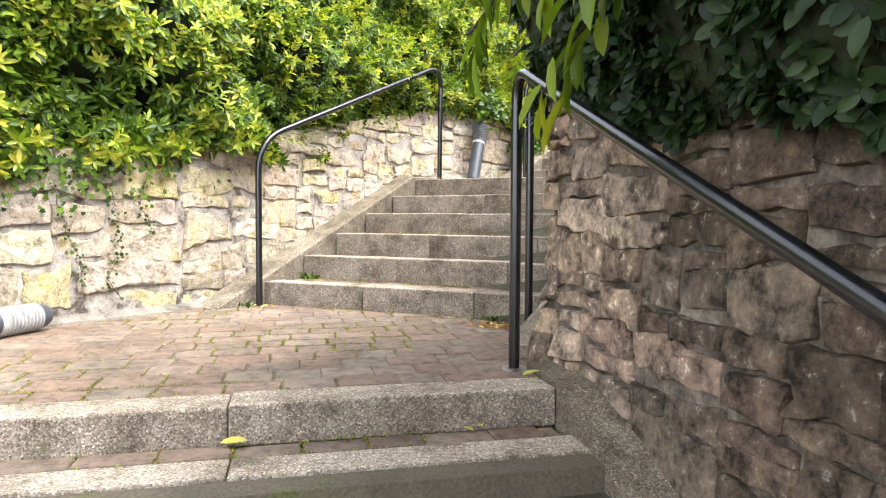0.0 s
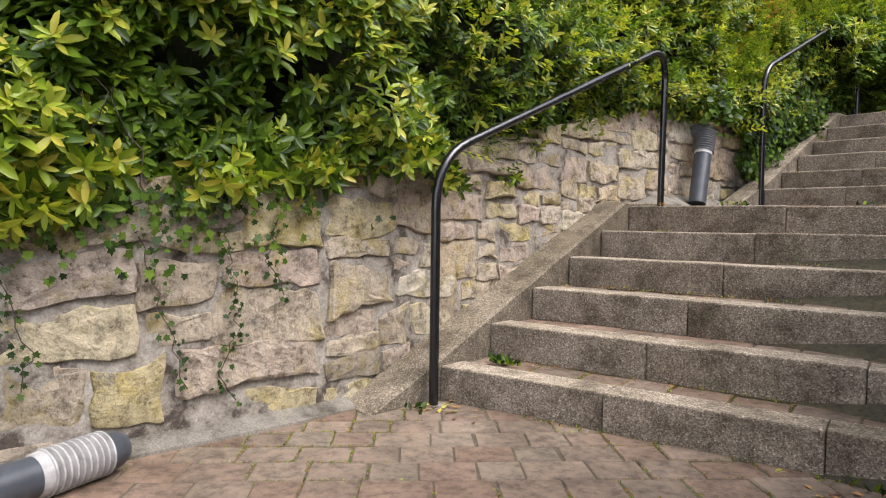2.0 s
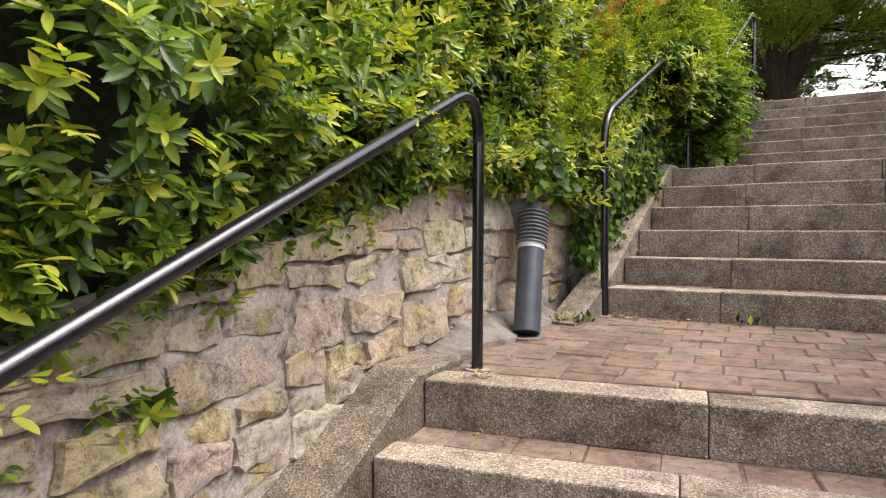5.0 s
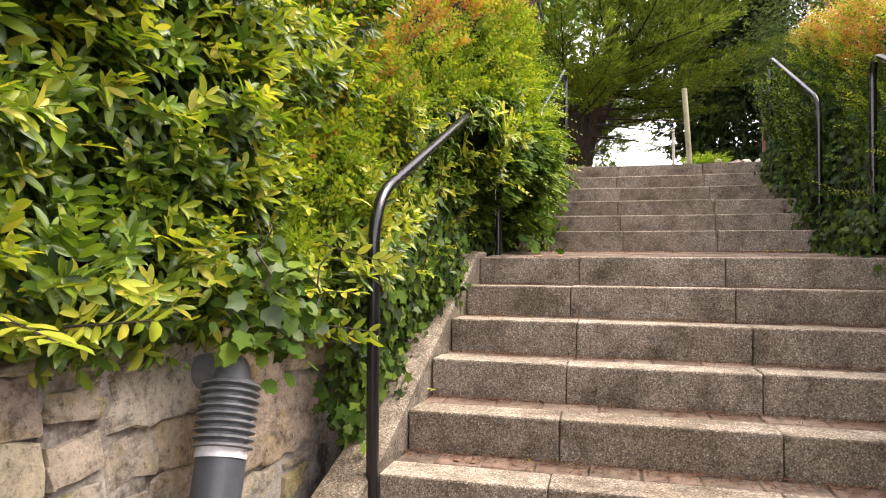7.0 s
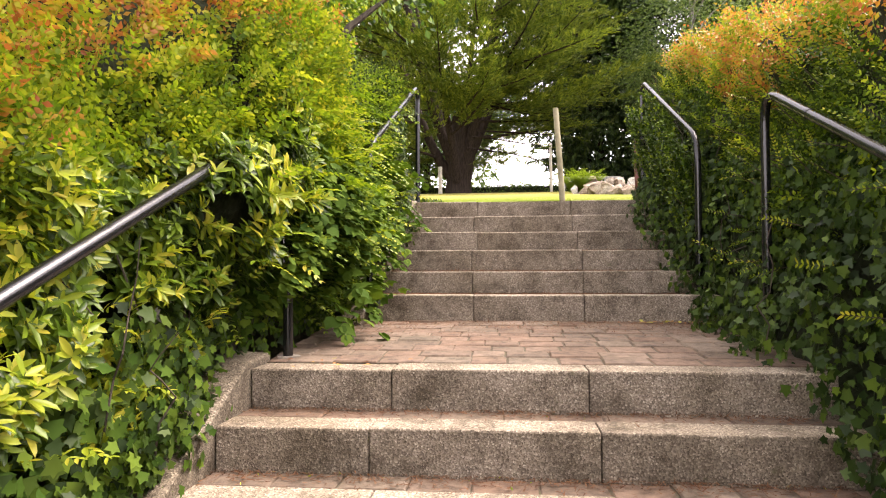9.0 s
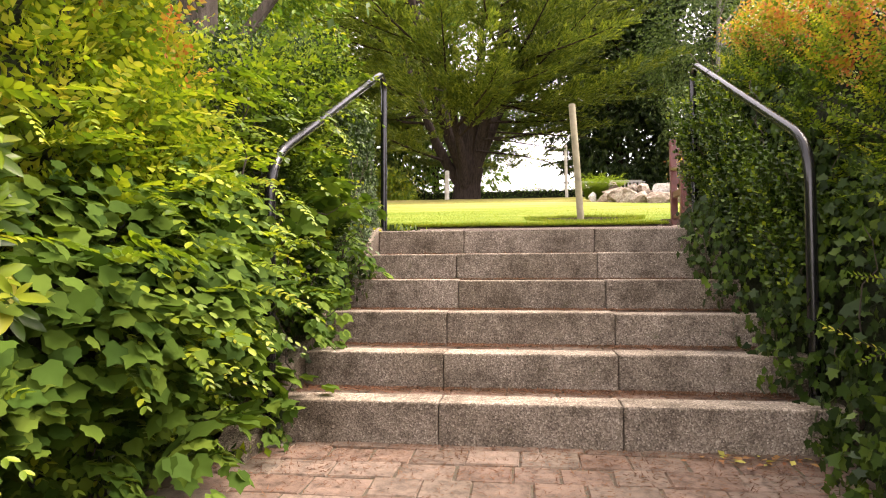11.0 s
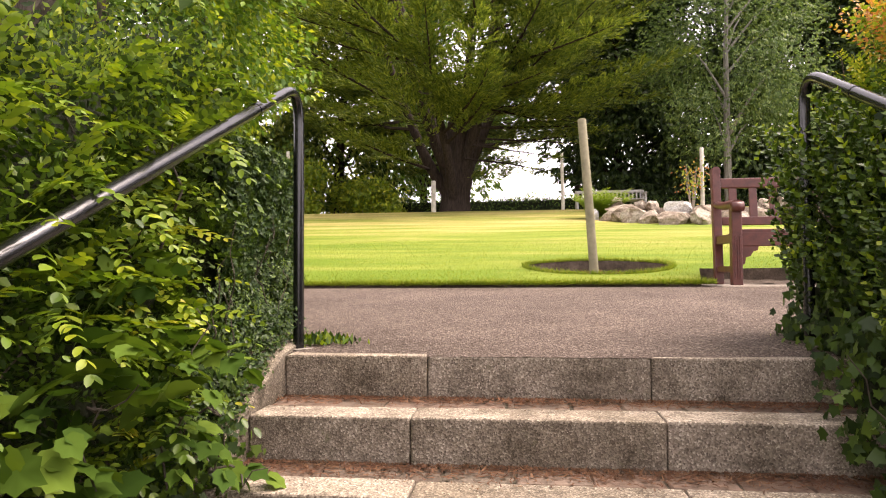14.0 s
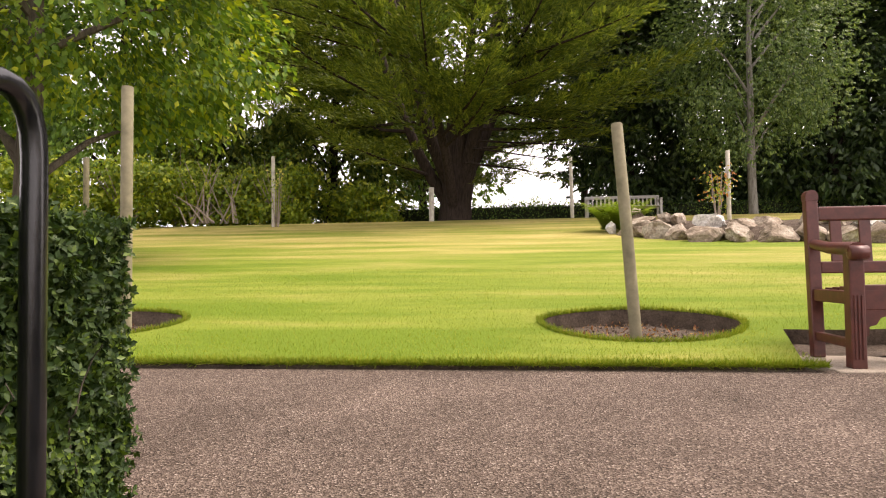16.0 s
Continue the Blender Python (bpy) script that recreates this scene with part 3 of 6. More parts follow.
def build_flight(f, name):
    xa, ya, xb, yb = f["a"]
    xc, yc, xd, yd = f["b"]
    beds = flight_bed(f)
    th = tagged(part(name, *beds[0], M_JOINT), "garden steps with grey aggregate kerb nosings and brick treads", "steps", "flights of steps", "structure")
    for piece in beds[1:]:
        part("tread_bed", *piece, M_JOINT, th)
    for k in range(6):
        t = k / 5
        x0, y0, x1, y1, z = lerp(xa, xc, t), lerp(ya, yc, t), lerp(xb, xd, t), lerp(yb, yd, t), lerp(*f["z"], t)
        cuts = [x0] + [c + random.uniform(-.03, .03) - 0.02 * k * (-1 if c > -0.5 else 1) * 0.3 for c in f["joints"]] + [x1 + 0.12]
        for c0, c1 in zip(cuts, cuts[1:]):
            e0, e1 = (c0 - x0) / (x1 - x0), (c1 - x0) / (x1 - x0)
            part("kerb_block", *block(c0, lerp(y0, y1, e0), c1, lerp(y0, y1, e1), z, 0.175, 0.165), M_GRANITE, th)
        if k < 5:
            t2 = (k + 1) / 5
            X0, Y0, X1, Y1 = lerp(xa, xc, t2), lerp(ya, yc, t2), lerp(xb, xd, t2), lerp(yb, yd, t2)
            reg = [(x0, y0 + .17), (x1 + .1, y1 + .17 + .1 * (y1 - y0) / (x1 - x0)), (X1 + .1, Y1 - .004), (X0, Y0 - .004)]
            lay(th, reg, (x0, y0 + .172), math.atan2(y1 - y0, x1 - x0), lambda x, y, z=z: z - 0.006, rows=Y0 - y0 - .176, lo=.17, hi=.24)
    return th


def flight_bed(f):
    """The concrete bed below the treads, stepped."""
    xa, ya, xb, yb = f["a"]
    xc, yc, xd, yd = f["b"]
    pieces = []
    for k in range(5):
        t, t2 = k / 5, (k + 1) / 5
        poly = [(lerp(xa, xc, t) - .02, lerp(ya, yc, t) + .1), (lerp(xb, xd, t) + .2, lerp(yb, yd, t) + .1),
                (lerp(xb, xd, t2) + .2, lerp(yb, yd, t2) + .05), (lerp(xa, xc, t2) - .02, lerp(ya, yc, t2) + .05)]
        z = lerp(*f["z"], t)
        pieces.append(prism(poly, z - .4, z - 0.012))
    return pieces


flights = [build_flight(f, "steps") for f in FLIGHTS]


def on1(s, d):
    return E0[0] + U1[0] * s + D1[0] * d, E0[1] + U1[1] * s + D1[1] * d


def lower_flight():
    beds = []
    for k in range(8):
        z = 0.69 - 0.12 * k
        poly = [on1(-3.2, .27 * k + .1), on1(-3.2, .27 * (k - 1) + .05), on1(1.78, .27 * (k - 1) + .05), on1(1.78, .27 * k + .1)]
        beds.append(prism(poly[::-1], z - .3, z - .016) if area(poly) < 0 else prism(poly, z - .3, z - .016))
    th = tagged(part("steps", *beds[1], M_JOINT), "shallow lower garden steps with worn grey kerb nosings", "steps", "flights of steps", "structure")
    for piece in beds[2:]:
        part("tread_bed", *piece, M_JOINT, th)
    for k in range(8):
        z = 0.69 - 0.12 * k
        cuts = [-3.2, -2.35, -1.5, -0.3, 0.63 + 0.02 * k, 1.725 + 0.02 * (k == 1)]
        for c0, c1 in zip(cuts, cuts[1:]):
            (x0, y0), (x1, y1) = on1(c0, .27 * k), on1(c1, .27 * k)
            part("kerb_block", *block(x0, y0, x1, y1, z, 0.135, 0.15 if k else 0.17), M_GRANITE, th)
        if k:
            reg = [on1(-3.2, .27 * k - .152), on1(1.70, .27 * k - .152), on1(1.70, .27 * (k - 1) + .004), on1(-3.2, .27 * (k - 1) + .004)]
            lay(th, reg, on1(-3.2, .27 * k - .152), math.atan2(U1[1], U1[0]), lambda x, y, z=z: z - .006, rows=.115, lo=.17, hi=.24)
    return th


lower = lower_flight()


def landing(region, zf, origin, ang, label, rows=0.15):
    th = tagged(part("landing", *prism(region, lambda x, y: zf(x, y) - .25, lambda x, y: zf(x, y) - .006), M_JOINT), label, "landing", kind="structure")
    lay(th, region, origin, ang, zf, rows)
    return th


L1 = [on1(-2.7, -.172), on1(1.76, -.172), (0.93, 3.64), (0.43, 4.437), (-1.541, 3.916), (-1.70, 3.40), (-1.71, 2.5), (-1.73, 0.05)]
landing_1 = landing(L1, lambda x, y: 0.69 + 0.006 * (y - 3), on1(-2.7, -.172), math.atan2(U1[1], U1[0]), "mossy red-brown block paved landing between stone walls", .155)
f2, f3, f4 = FLIGHTS
L2 = [(f2["b"][0], f2["b"][1] + .168), (f2["b"][2] + .1, f2["b"][3] + .18), (0.55, 7.475), (-1.625, 7.405), (-1.80, 7.25), (-1.83, 6.1)]
landing_2 = landing(L2, lambda x, y: 1.652 + 0.022 * (y - 5.7), (f2["b"][0] - .2, f2["b"][1] + .168), 0.12, "red-brown block paved landing beside the stone wall")
L3 = [(f3["b"][0], f3["b"][1] + .168), (f3["b"][2] + .3, f3["b"][3] + .172), (0.80, 10.592), (-1.72, 10.565)]
landing_3 = landing(L3, lambda x, y: 2.636 + 0.045 * (y - 9.0), (f3["b"][0] - .3, f3["b"][1] + .168), 0.01, "red-brown block paved landing between clipped hedges")


def side_kerb(points, width, label):
    """A sloping concrete kerb: inner edge points (x, y, z), width outwards in x."""
    verts, faces = [], []
    for x, y, z in points:
        verts += [(x, y, z - .5), (x, y, z - .012), (x + .012 * (1 if width > 0 else -1), y, z), (x + width, y, z + .01), (x + width, y, z - .5)]
    for i in range(len(points) - 1):
        for k in range(4):
            a = i * 5 + k
            faces.append((a, a + 1, a + 6, a + 5))
    faces += [(4, 3, 2, 1, 0), tuple(range(len(verts) - 5, len(verts)))]
    tagged(part("stair_kerb", verts, faces, M_SIDEKERB), label, "kerb", "sloping kerbs", "structure")


side_kerb([(-1.51, 3.50, .695), (-1.545, 3.95, .90), (-1.745, 5.66, 1.685), (-1.755, 5.98, 1.69)], -.24, "sloping mossy concrete kerb between steps and stone wall")
side_kerb([(-1.66, 6.98, 1.69), (-1.63, 7.45, 1.90), (-1.625, 8.95, 2.665), (-1.63, 9.2, 2.67)], -.15, "sloping grey concrete kerb beside ivy")
side_kerb([(-1.49, 10.3, 2.71), (-1.49, 10.6, 2.90), (-1.455, 12.2, 3.65), (-1.46, 12.4, 3.67)], -.13, "sloping grey concrete kerb under the hedge")
side_kerb([(0.56, 3.76, .70), (0.43, 4.43, .90), (0.40, 6.10, 1.69), (0.42, 6.4, 1.70)], .42, "sloping concrete kerb at the stone wall's foot")


def lower_kerb():
    pts = []
    for d, z in ((-.3, .72), (0.02, .705), (2.2, -.24)):
        for s in (1.725, 1.99):
            x, y = on1(s, d)
            pts += [(x, y, z - .5), (x, y, z)]
    faces = [(0, 1, 5, 4), (1, 3, 7, 5), (3, 2, 6, 7), (4, 5, 9, 8), (5, 7, 11, 9), (7, 6, 10, 11), (2, 3, 1, 0), (8, 9, 11, 10)]
    tagged(part("stair_kerb", pts, faces, M_SIDEKERB), "sloping dark concrete kerb along the lower steps", "kerb", "sloping kerbs", "structure")


lower_kerb()

# ---- stone walls ----


def cells(s0, s1, z0, z1, big):
    """Uneven rubble courses: rectangles (s, z)."""
    out = []

    def split(a, b, c, d, depth):
        w, h = b - a, d - c
        lim = big * random.uniform(.65, 1.35)
        if h > lim * .66 and (h * 1.7 > w or w <= lim * 1.6) and h > .085:
            m = c + h * random.uniform(.34, .66)
            split(a, b, c, m, depth + 1), split(a, b, m, d, depth + 1)
        elif w > lim * 1.6:
            m = a + w * random.uniform(.34, .66)
            split(a, m, c, d, depth + 1), split(m, b, c, d, depth + 1)
        else:
            out.append((a, b, c, d))
    s = s0
    while s < s1:
        w = random.uniform(1.0, 1.7)
        split(s, min(s + w, s1 + .2), z0 + random.uniform(-.05, .05), z1 + .15, 0)
        s += w
    return out


def stone_mesh(poly, face, proud):
    """A rough stone over an outline in wall coordinates (s, z); face(s, z, out) gives the place."""
    cx, cy = sum(p[0] for p in poly) / len(poly), sum(p[1] for p in poly) / len(poly)
    cut = []
    for p, q, r in zip(poly[-1:] + poly[:-1], poly, poly[1:] + poly[:1]):
        a, b = random.uniform(.01, .10), random.uniform(.01, .10)
        cut += [(lerp(q[0], p[0], a), lerp(q[1], p[1], a)), (lerp(q[0], r[0], b), lerp(q[1], r[1], b))]
    pts = []
    for (x0, y0), (x1, y1) in zip(cut, cut[1:] + cut[:1]):
        m = max(1, round(math.hypot(x1 - x0, y1 - y0) / .06))
        for k in range(m):
            j = .005 if k == 0 else .013
            t = k / m
            pts.append((lerp(x0, x1, t) + random.uniform(-j, j), lerp(y0, y1, t) + random.uniform(-j, j)))
    n = len(pts)
    if n < 4:
        return None
    tilt_a, tilt_b = random.uniform(-.04, .04), random.uniform(-.08, .01)
    verts, faces = [], []
    for k, out in ((1.0, -.03), (.985, proud * .1), (.93, proud * .8), (.62, proud)):
        for x, y in pts:
            px, py = cx + (x - cx) * k, cy + (y - cy) * k
            o = out + (tilt_a * (px - cx) + tilt_b * (py - cy) + .016 * noise.noise(Vector((px * 9 + cx * 50, py * 9, cy * 30)))) * (out > 0)
            verts.append(face(px, py, o))
    verts.append(face(cx, cy, proud + random.uniform(-.004, .006)))
    for r in range(3):
        faces += [(r * n + i, r * n + (i + 1) % n, (r + 1) * n + (i + 1) % n, (r + 1) * n + i) for i in range(n)]
    faces += [(3 * n + i, 3 * n + (i + 1) % n, 4 * n) for i in range(n)]
    return verts, faces


STONES = []


def rubble(parent, s0, s1, z0, z1, lo, hi, face, mat, big=.2, gap=.014):
    for a, b, c, d in cells(s0, s1, z0, z1, big):
        g = random.choice((.001, .003, .006, gap * .7, gap))
        w = min(.05, .20 * min(b - a, d - c))
        j = lambda: random.uniform(-w, w)
        q = [(a + g + j() * .6, c + g + j()), (b - g + j() * .6, c + g + j()), (b - g + j() * .6, d - g + j()), (a + g + j() * .6, d - g + j())]
        for _ in range(random.choice((1, 1, 2, 3))):
            k = random.randrange(len(q))
            p, n = q[k], q[(k + 1) % len(q)]
            q.insert(k + 1, (lerp(p[0], n[0], .5) + j(), lerp(p[1], n[1], .5) + j()))
        sm = (a + b) / 2
        for f, sign in ((lo, -1), (hi, 1)):
            v0, v1 = profile(sm - .1, f), profile(sm + .1, f)
            k = (v1 - v0) / .2
            mid = (v0 + v1) / 2 + (0.01 if sign < 0 else 0)
            # sign * (z - mid - k (s - sm)) <= 0
            q = clip(q, -sign * k, sign, sign * (mid - k * sm))
            if len(q) < 3:
                break
        if len(q) >= 3 and abs(area(q)) > .0012:
            if area(q) < 0:
                q = q[::-1]
            STONES.append((parent, q, face, mat(sm) if callable(mat) else mat, random.choice((.005, .008, .011, .015, .020, .026))))


def wall_left():
    ys = [-3 + .2 * i for i in range(59)]
    verts, faces = [], []
    for y in ys:
        x, b, t = profile(y, WALLX), profile(y, WALLBASE), profile(y, WALLTOP)
        verts += [(x + .02, y, b - .4), (x, y, t), (x - .42, y, t + .02), (x - .42, y, b - .4)]
    for i in range(len(ys) - 1):
        faces += [(i * 4 + k, i * 4 + 4 + k, i * 4 + 4 + (k + 1) % 4, i * 4 + (k + 1) % 4) for k in range(4)]
    faces += [(0, 1, 2, 3), tuple(range(len(verts) - 1, len(verts) - 5, -1))]
    th = tagged(part("wall_left", verts, faces, M_MORTAR), "low retaining wall of pale lichened sandstone rubble", "stone wall", kind="structure")

    def face(s, z, o):
        return profile(s, WALLX) + o + .006, s, z
    rubble(th, -.6, 4.05, .62, 2.5, WALLBASE, WALLTOP, face, M_STONE, .34)
    rubble(th, 4.07, 8.4, .62, 2.5, WALLBASE, WALLTOP, face, M_STONE, .32)
    # footing strip at the paving
    fv, ff = [], []
    for y in (-1.5, 1.5, 2.6, 3.3, 3.52):
        x = profile(y, WALLX)
        fv += [(x - .02, y, .60), (x - .02, y, .735), (x + .02, y, .73), (x + .11, y, .70), (x + .13, y, .60)]
    for i in range(4):
        ff += [(i * 5 + k, i * 5 + 5 + k, i * 5 + 6 + k, i * 5 + 1 + k) for k in range(4)]
    ff += [(0, 1, 2, 3, 4), (24, 23, 22, 21, 20)]
    part("footing", fv, ff, M_KERB, th, "grey concrete footing strip")
    fv, ff = [], []
    for i in range(12):
        y = lerp(5.97, 7.12, i / 11)
        x, w, e = profile(y, WALLX), .17 + .03 * math.sin(i * 1.7), min(1, i / 3)
        fv += [(x - .02, y, 1.58), (x - .02, y, 1.68 + e * (.10 + .015 * math.sin(i * 2.3))), (x + .05, y, 1.675 + .085 * e), (x + w, y, 1.675 + .022 * (y - 5.7)), (x + w + .02, y, 1.58)]
    for i in range(11):
        ff += [(i * 5 + k, i * 5 + 5 + k, i * 5 + 6 + k, i * 5 + 1 + k) for k in range(4)]
    ff += [(0, 1, 2, 3, 4), (59, 58, 57, 56, 55)]
    part("footing", fv, ff, M_KERB, th, "rough concrete haunching at the wall's foot")
    return th


wall_l = wall_left()


def wall_right():
    """The tall wall beside the lower flight, and its return along the next flight."""
    line = [(0.50, 6.6), (0.63, 5.2), (0.75, 4.3), (0.875, 3.60), (1.17, 3.41), (2.00, 2.807), (2.80, 2.195), (4.2, 1.12)]
    dist = [0.0]
    for p, q in zip(line, line[1:]):
        dist.append(dist[-1] + math.hypot(q[0] - p[0], q[1] - p[1]))

    def at(s):
        x, y = float(np.interp(s, dist, [p[0] for p in line])), float(np.interp(s, dist, [p[1] for p in line]))
        e = .12
        dx = float(np.interp(s + e, dist, [p[0] for p in line]) - np.interp(s - e, dist, [p[0] for p in line]))
        dy = float(np.interp(s + e, dist, [p[1] for p in line]) - np.interp(s - e, dist, [p[1] for p in line]))
        L = math.hypot(dx, dy) + 1e-9
        return x, y, dy / L, -dx / L
    corner = dist[3]
    low = [(0, 1.65), (dist[2], .9), (corner, .62), (corner + .4, .55), (dist[-1], -1.1)]
    top = [(0, 2.5), (dist[1], 2.2), (corner - .4, 1.95), (corner, 1.84), (corner + 2.0, 1.47), (dist[-1], 1.0)]

    def face(s, z, o):
        x, y, nx, ny = at(s)
        foot = max(0.0, .85 - (z - profile(s, low)) * 2.2) * .09 * math.exp(-((s - corner) / .35) ** 2)
        o += foot - .02 * (z - .7)
        return x + nx * o, y + ny * o, z
    ss = [dist[-1] * i / 60 for i in range(61)]
    verts, faces = [], []
    for s in ss:
        b, t = profile(s, low) - .5, profile(s, top)
        for k in range(7):
            verts.append(face(s, lerp(b, t, k / 6), -.012))
        x, y, nx, ny = at(s)
        verts += [(x - nx * .5, y - ny * .5, t), (x - nx * .5, y - ny * .5, b)]
    for i in range(60):
        faces += [(i * 9 + k, i * 9 + (k + 1) % 9, i * 9 + 9 + (k + 1) % 9, i * 9 + 9 + k) for k in range(9)]
    faces += [tuple(range(8, -1, -1)), tuple(range(len(verts) - 9, len(verts)))]
    th = tagged(part("wall_right", verts, faces, M_DARKMORTAR), "tall weathered reddish sandstone rubble wall, stained and shade-darkened", "stone wall", kind="structure")
    # Dark stones past the corner hold stain and the overhang's shade in their colour.
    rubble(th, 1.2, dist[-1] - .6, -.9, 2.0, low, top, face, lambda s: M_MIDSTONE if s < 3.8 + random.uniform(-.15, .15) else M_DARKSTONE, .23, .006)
    return th


wall_r = wall_right()

# ---- path, lawn and beds ----
BEDS = [(0.15, 15.92, 0.67, 0.52), (-3.90, 15.95, 0.68, 0.52), (2.10, 15.78, 1.25, 0.30)]


def path():
    xs = [-14 + i for i in range(27)]
    verts, faces = [], []
    for x in xs:
        for y in (12.22 if -1.5 < x < 0.6 else 12.36, 13.1, 14.0, 14.90 + .05 * math.sin(x * .5)):
            verts.append((x, y, path_z(x, y)))
    for i in range(len(xs) - 1):
        faces += [(i * 4 + k, i * 4 + 4 + k, i * 4 + 5 + k, i * 4 + 1 + k) for k in range(3)]
    tagged(part("path", verts, faces, M_PATH), "reddish-grey chipped asphalt garden path", "path", kind="structure")


path()


def lawn():
    bm = bmesh.new()
    outer = []
    for i in range(201):
        x = -20 + 40 * i / 200
        y = LAWN0[0] + .03 * math.sin(x * .5 + 1) + random.uniform(-.012, .012)
        if .90 < x < 3.3:
            y = 15.74 + random.uniform(-.02, .02)
        outer.append((x, y))
    outer += [(20, 30), (-20, 30)]
    loops = [outer] + [[(cx + rx * math.cos(a) * (1 + .04 * math.sin(3 * a)), cy + ry * math.sin(a)) for a in [2 * math.pi * k / 40 for k in range(40)]] for cx, cy, rx, ry in BEDS[:2]]
    edges = []
    skirts = []
    for lp in loops:
        vs = [bm.verts.new((x, y, lawn_z(x, y) + .03)) for x, y in lp]
        edges += [bm.edges.new((a, b)) for a, b in zip(vs, vs[1:] + vs[:1])]
        skirts.append(vs)
    bmesh.ops.triangle_fill(bm, edges=edges, use_beauty=True, normal=(0, 0, 1))
    for vs in skirts:
        lows = [bm.verts.new(v.co + Vector((0, 0, -.17))) for v in vs]
        n = len(vs)
        rangeN = range(n)
        for i in rangeN:
            bm.faces.new((vs[i], vs[(i + 1) % n], lows[(i + 1) % n], lows[i]))
    bmesh.ops.recalc_face_normals(bm, faces=bm.faces)
    me = bpy.data.meshes.new("lawn")
    bm.to_mesh(me)
    bm.free()
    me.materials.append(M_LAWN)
    me.materials.append(M_SOIL)
    for f in me.polygons:
        f.material_index = int(abs(f.normal.z) < .5)
    tagged(new("lawn", me), "sloping bright green mown lawn with dry patches", "lawn", kind="structure")
    # beyond the crest
    verts = [(x, y, lawn_z(x, y) + .02) for y in (30, 33, 36, 40) for x in (-20, 20)]
    part("lawn_far", verts, [(0, 1, 3, 2), (2, 3, 5, 4), (4, 5, 7, 6)], M_LAWN)
    tagged(bpy.data.objects["lawn_far"], "grass beyond the lawn's crest", "lawn", kind="structure")


lawn()


def bed(cx, cy, rx, ry):
    verts, faces = [(cx, cy, lawn_z(cx, cy) - .07)], []
    rings = 6
    for r in range(1, rings + 1):
        for k in range(28):
            a = 2 * math.pi * k / 28
            x, y = cx + rx * 1.04 * r / rings * math.cos(a), cy + ry * 1.04 * r / rings * math.sin(a)
            verts.append((x, y, lawn_z(x, y) - .095 + random.uniform(-.018, .018) + .025 * (1 - r / rings)))
    for k in range(28):
        faces.append((0, 1 + k, 1 + (k + 1) % 28))
        for r in range(rings - 1):
            a, b = 1 + r * 28 + k, 1 + r * 28 + (k + 1) % 28
            faces.append((a, a + 28, b + 28, b))
    tagged(part("flower_bed", verts, faces, M_SOIL, smooth=True), "round bed of bare brown soil cut into lawn", "flower bed", "soil beds", "structure")


for b in BEDS[:2]:
    bed(*b)


def strip_bed():
    xs, ys = np.linspace(.88, 3.35, 22), (15.44, 15.54, 15.64, 15.78)
    verts = [(x, y, lawn_z(x, y) - .07 + random.uniform(-.015, .015)) for x in xs for y in ys]
    faces = [(i * 4 + k, i * 4 + 4 + k, i * 4 + 5 + k, i * 4 + 1 + k) for i in range(21) for k in range(3)]
    tagged(part("flower_bed", verts, faces, M_SOIL, smooth=True), "dark soil strip behind the bench", "flower bed", "soil beds", "structure")


strip_bed()

# ---- handrails ----


def handrail(foot_a, top_a, foot_b, top_b, label, r=0.0215, bend=0.17, feet=(True, True)):
    th = thing("handrail", foot_a, label, "handrail", "black tube handrails")
    a, b = Vector(top_a), Vector(top_b)
    line = fillet([Vector(foot_a).lerp(a, .80), a, b, Vector(foot_b).lerp(b, .80)], bend)
    part("top_rail", *tube(line, r, 14), M_BLACK, th, smooth=True)
    for f, t, on in ((foot_a, a, feet[0]), (foot_b, b, feet[1])):
        f = Vector(f)
        p = part("post", *tube([f - Vector((0, 0, .06)), f.lerp(t, .802)], r * 1.02, 14), M_BLACK, th, smooth=True)
        if on:
            q = [(f.x + .05 * math.cos(k * .7) * random.uniform(.8, 1.3), f.y + .05 * math.sin(k * .7) * random.uniform(.8, 1.3)) for k in range(9)]
            part("mortar_patch", *prism(q, f.z - .03, f.z + .006), M_MORTAR, th, "pale mortar patch round the post foot")
    mid = a.lerp(b, .78)
    d = (b - a).normalized()
    part("weld_collar", *tube([mid - d * .012, mid + d * .012], r * 1.09, 14), M_BLACK, th, smooth=True)
    return th


handrail((-1.482, 3.83, .69), (-1.490, 3.83, 1.810), (-1.660, 5.93, 1.655), (-1.650, 5.93, 2.725), "black painted tube handrail beside the stone wall", bend=.22)
handrail((-1.630, 7.36, 1.69), (-1.635, 7.36, 2.815), (-1.570, 9.26, 2.645), (-1.575, 9.26, 3.705), "black tube handrail half sunk in laurel leaves")
handrail((-1.484, 10.51, 2.705), (-1.490, 10.51, 3.815), (-1.455, 12.36, 3.635), (-1.455, 12.36, 4.725), "shiny black tube handrail against a mixed hedge")
handrail((0.60, 10.76, 2.70), (0.60, 10.76, 3.875), (0.60, 12.56, 3.64), (0.60, 12.56, 4.755), "shiny black tube handrail in front of privet and ivy")
handrail((0.62, 7.55, 1.68), (0.62, 7.55, 2.86), (0.62, 9.68, 2.65), (0.62, 9.68, 3.88), "black tube handrail grown over by hedge shoots")
handrail((0.372, 4.28, .685), (0.368, 4.28, 1.920), (0.37, 6.30, 1.66), (0.37, 6.30, 2.84), "black tube handrail at the foot of the steps", bend=.07)
handrail((0.87, 3.383, .69), (0.87, 3.383, 1.865), (0.87 + .794 * 2.6, 3.383 - .608 * 2.6, -.42), (0.87 + .794 * 2.6, 3.383 - .608 * 2.6, .72), "black tube handrail along the tall stone wall", bend=.13)

# ---- pipes ----


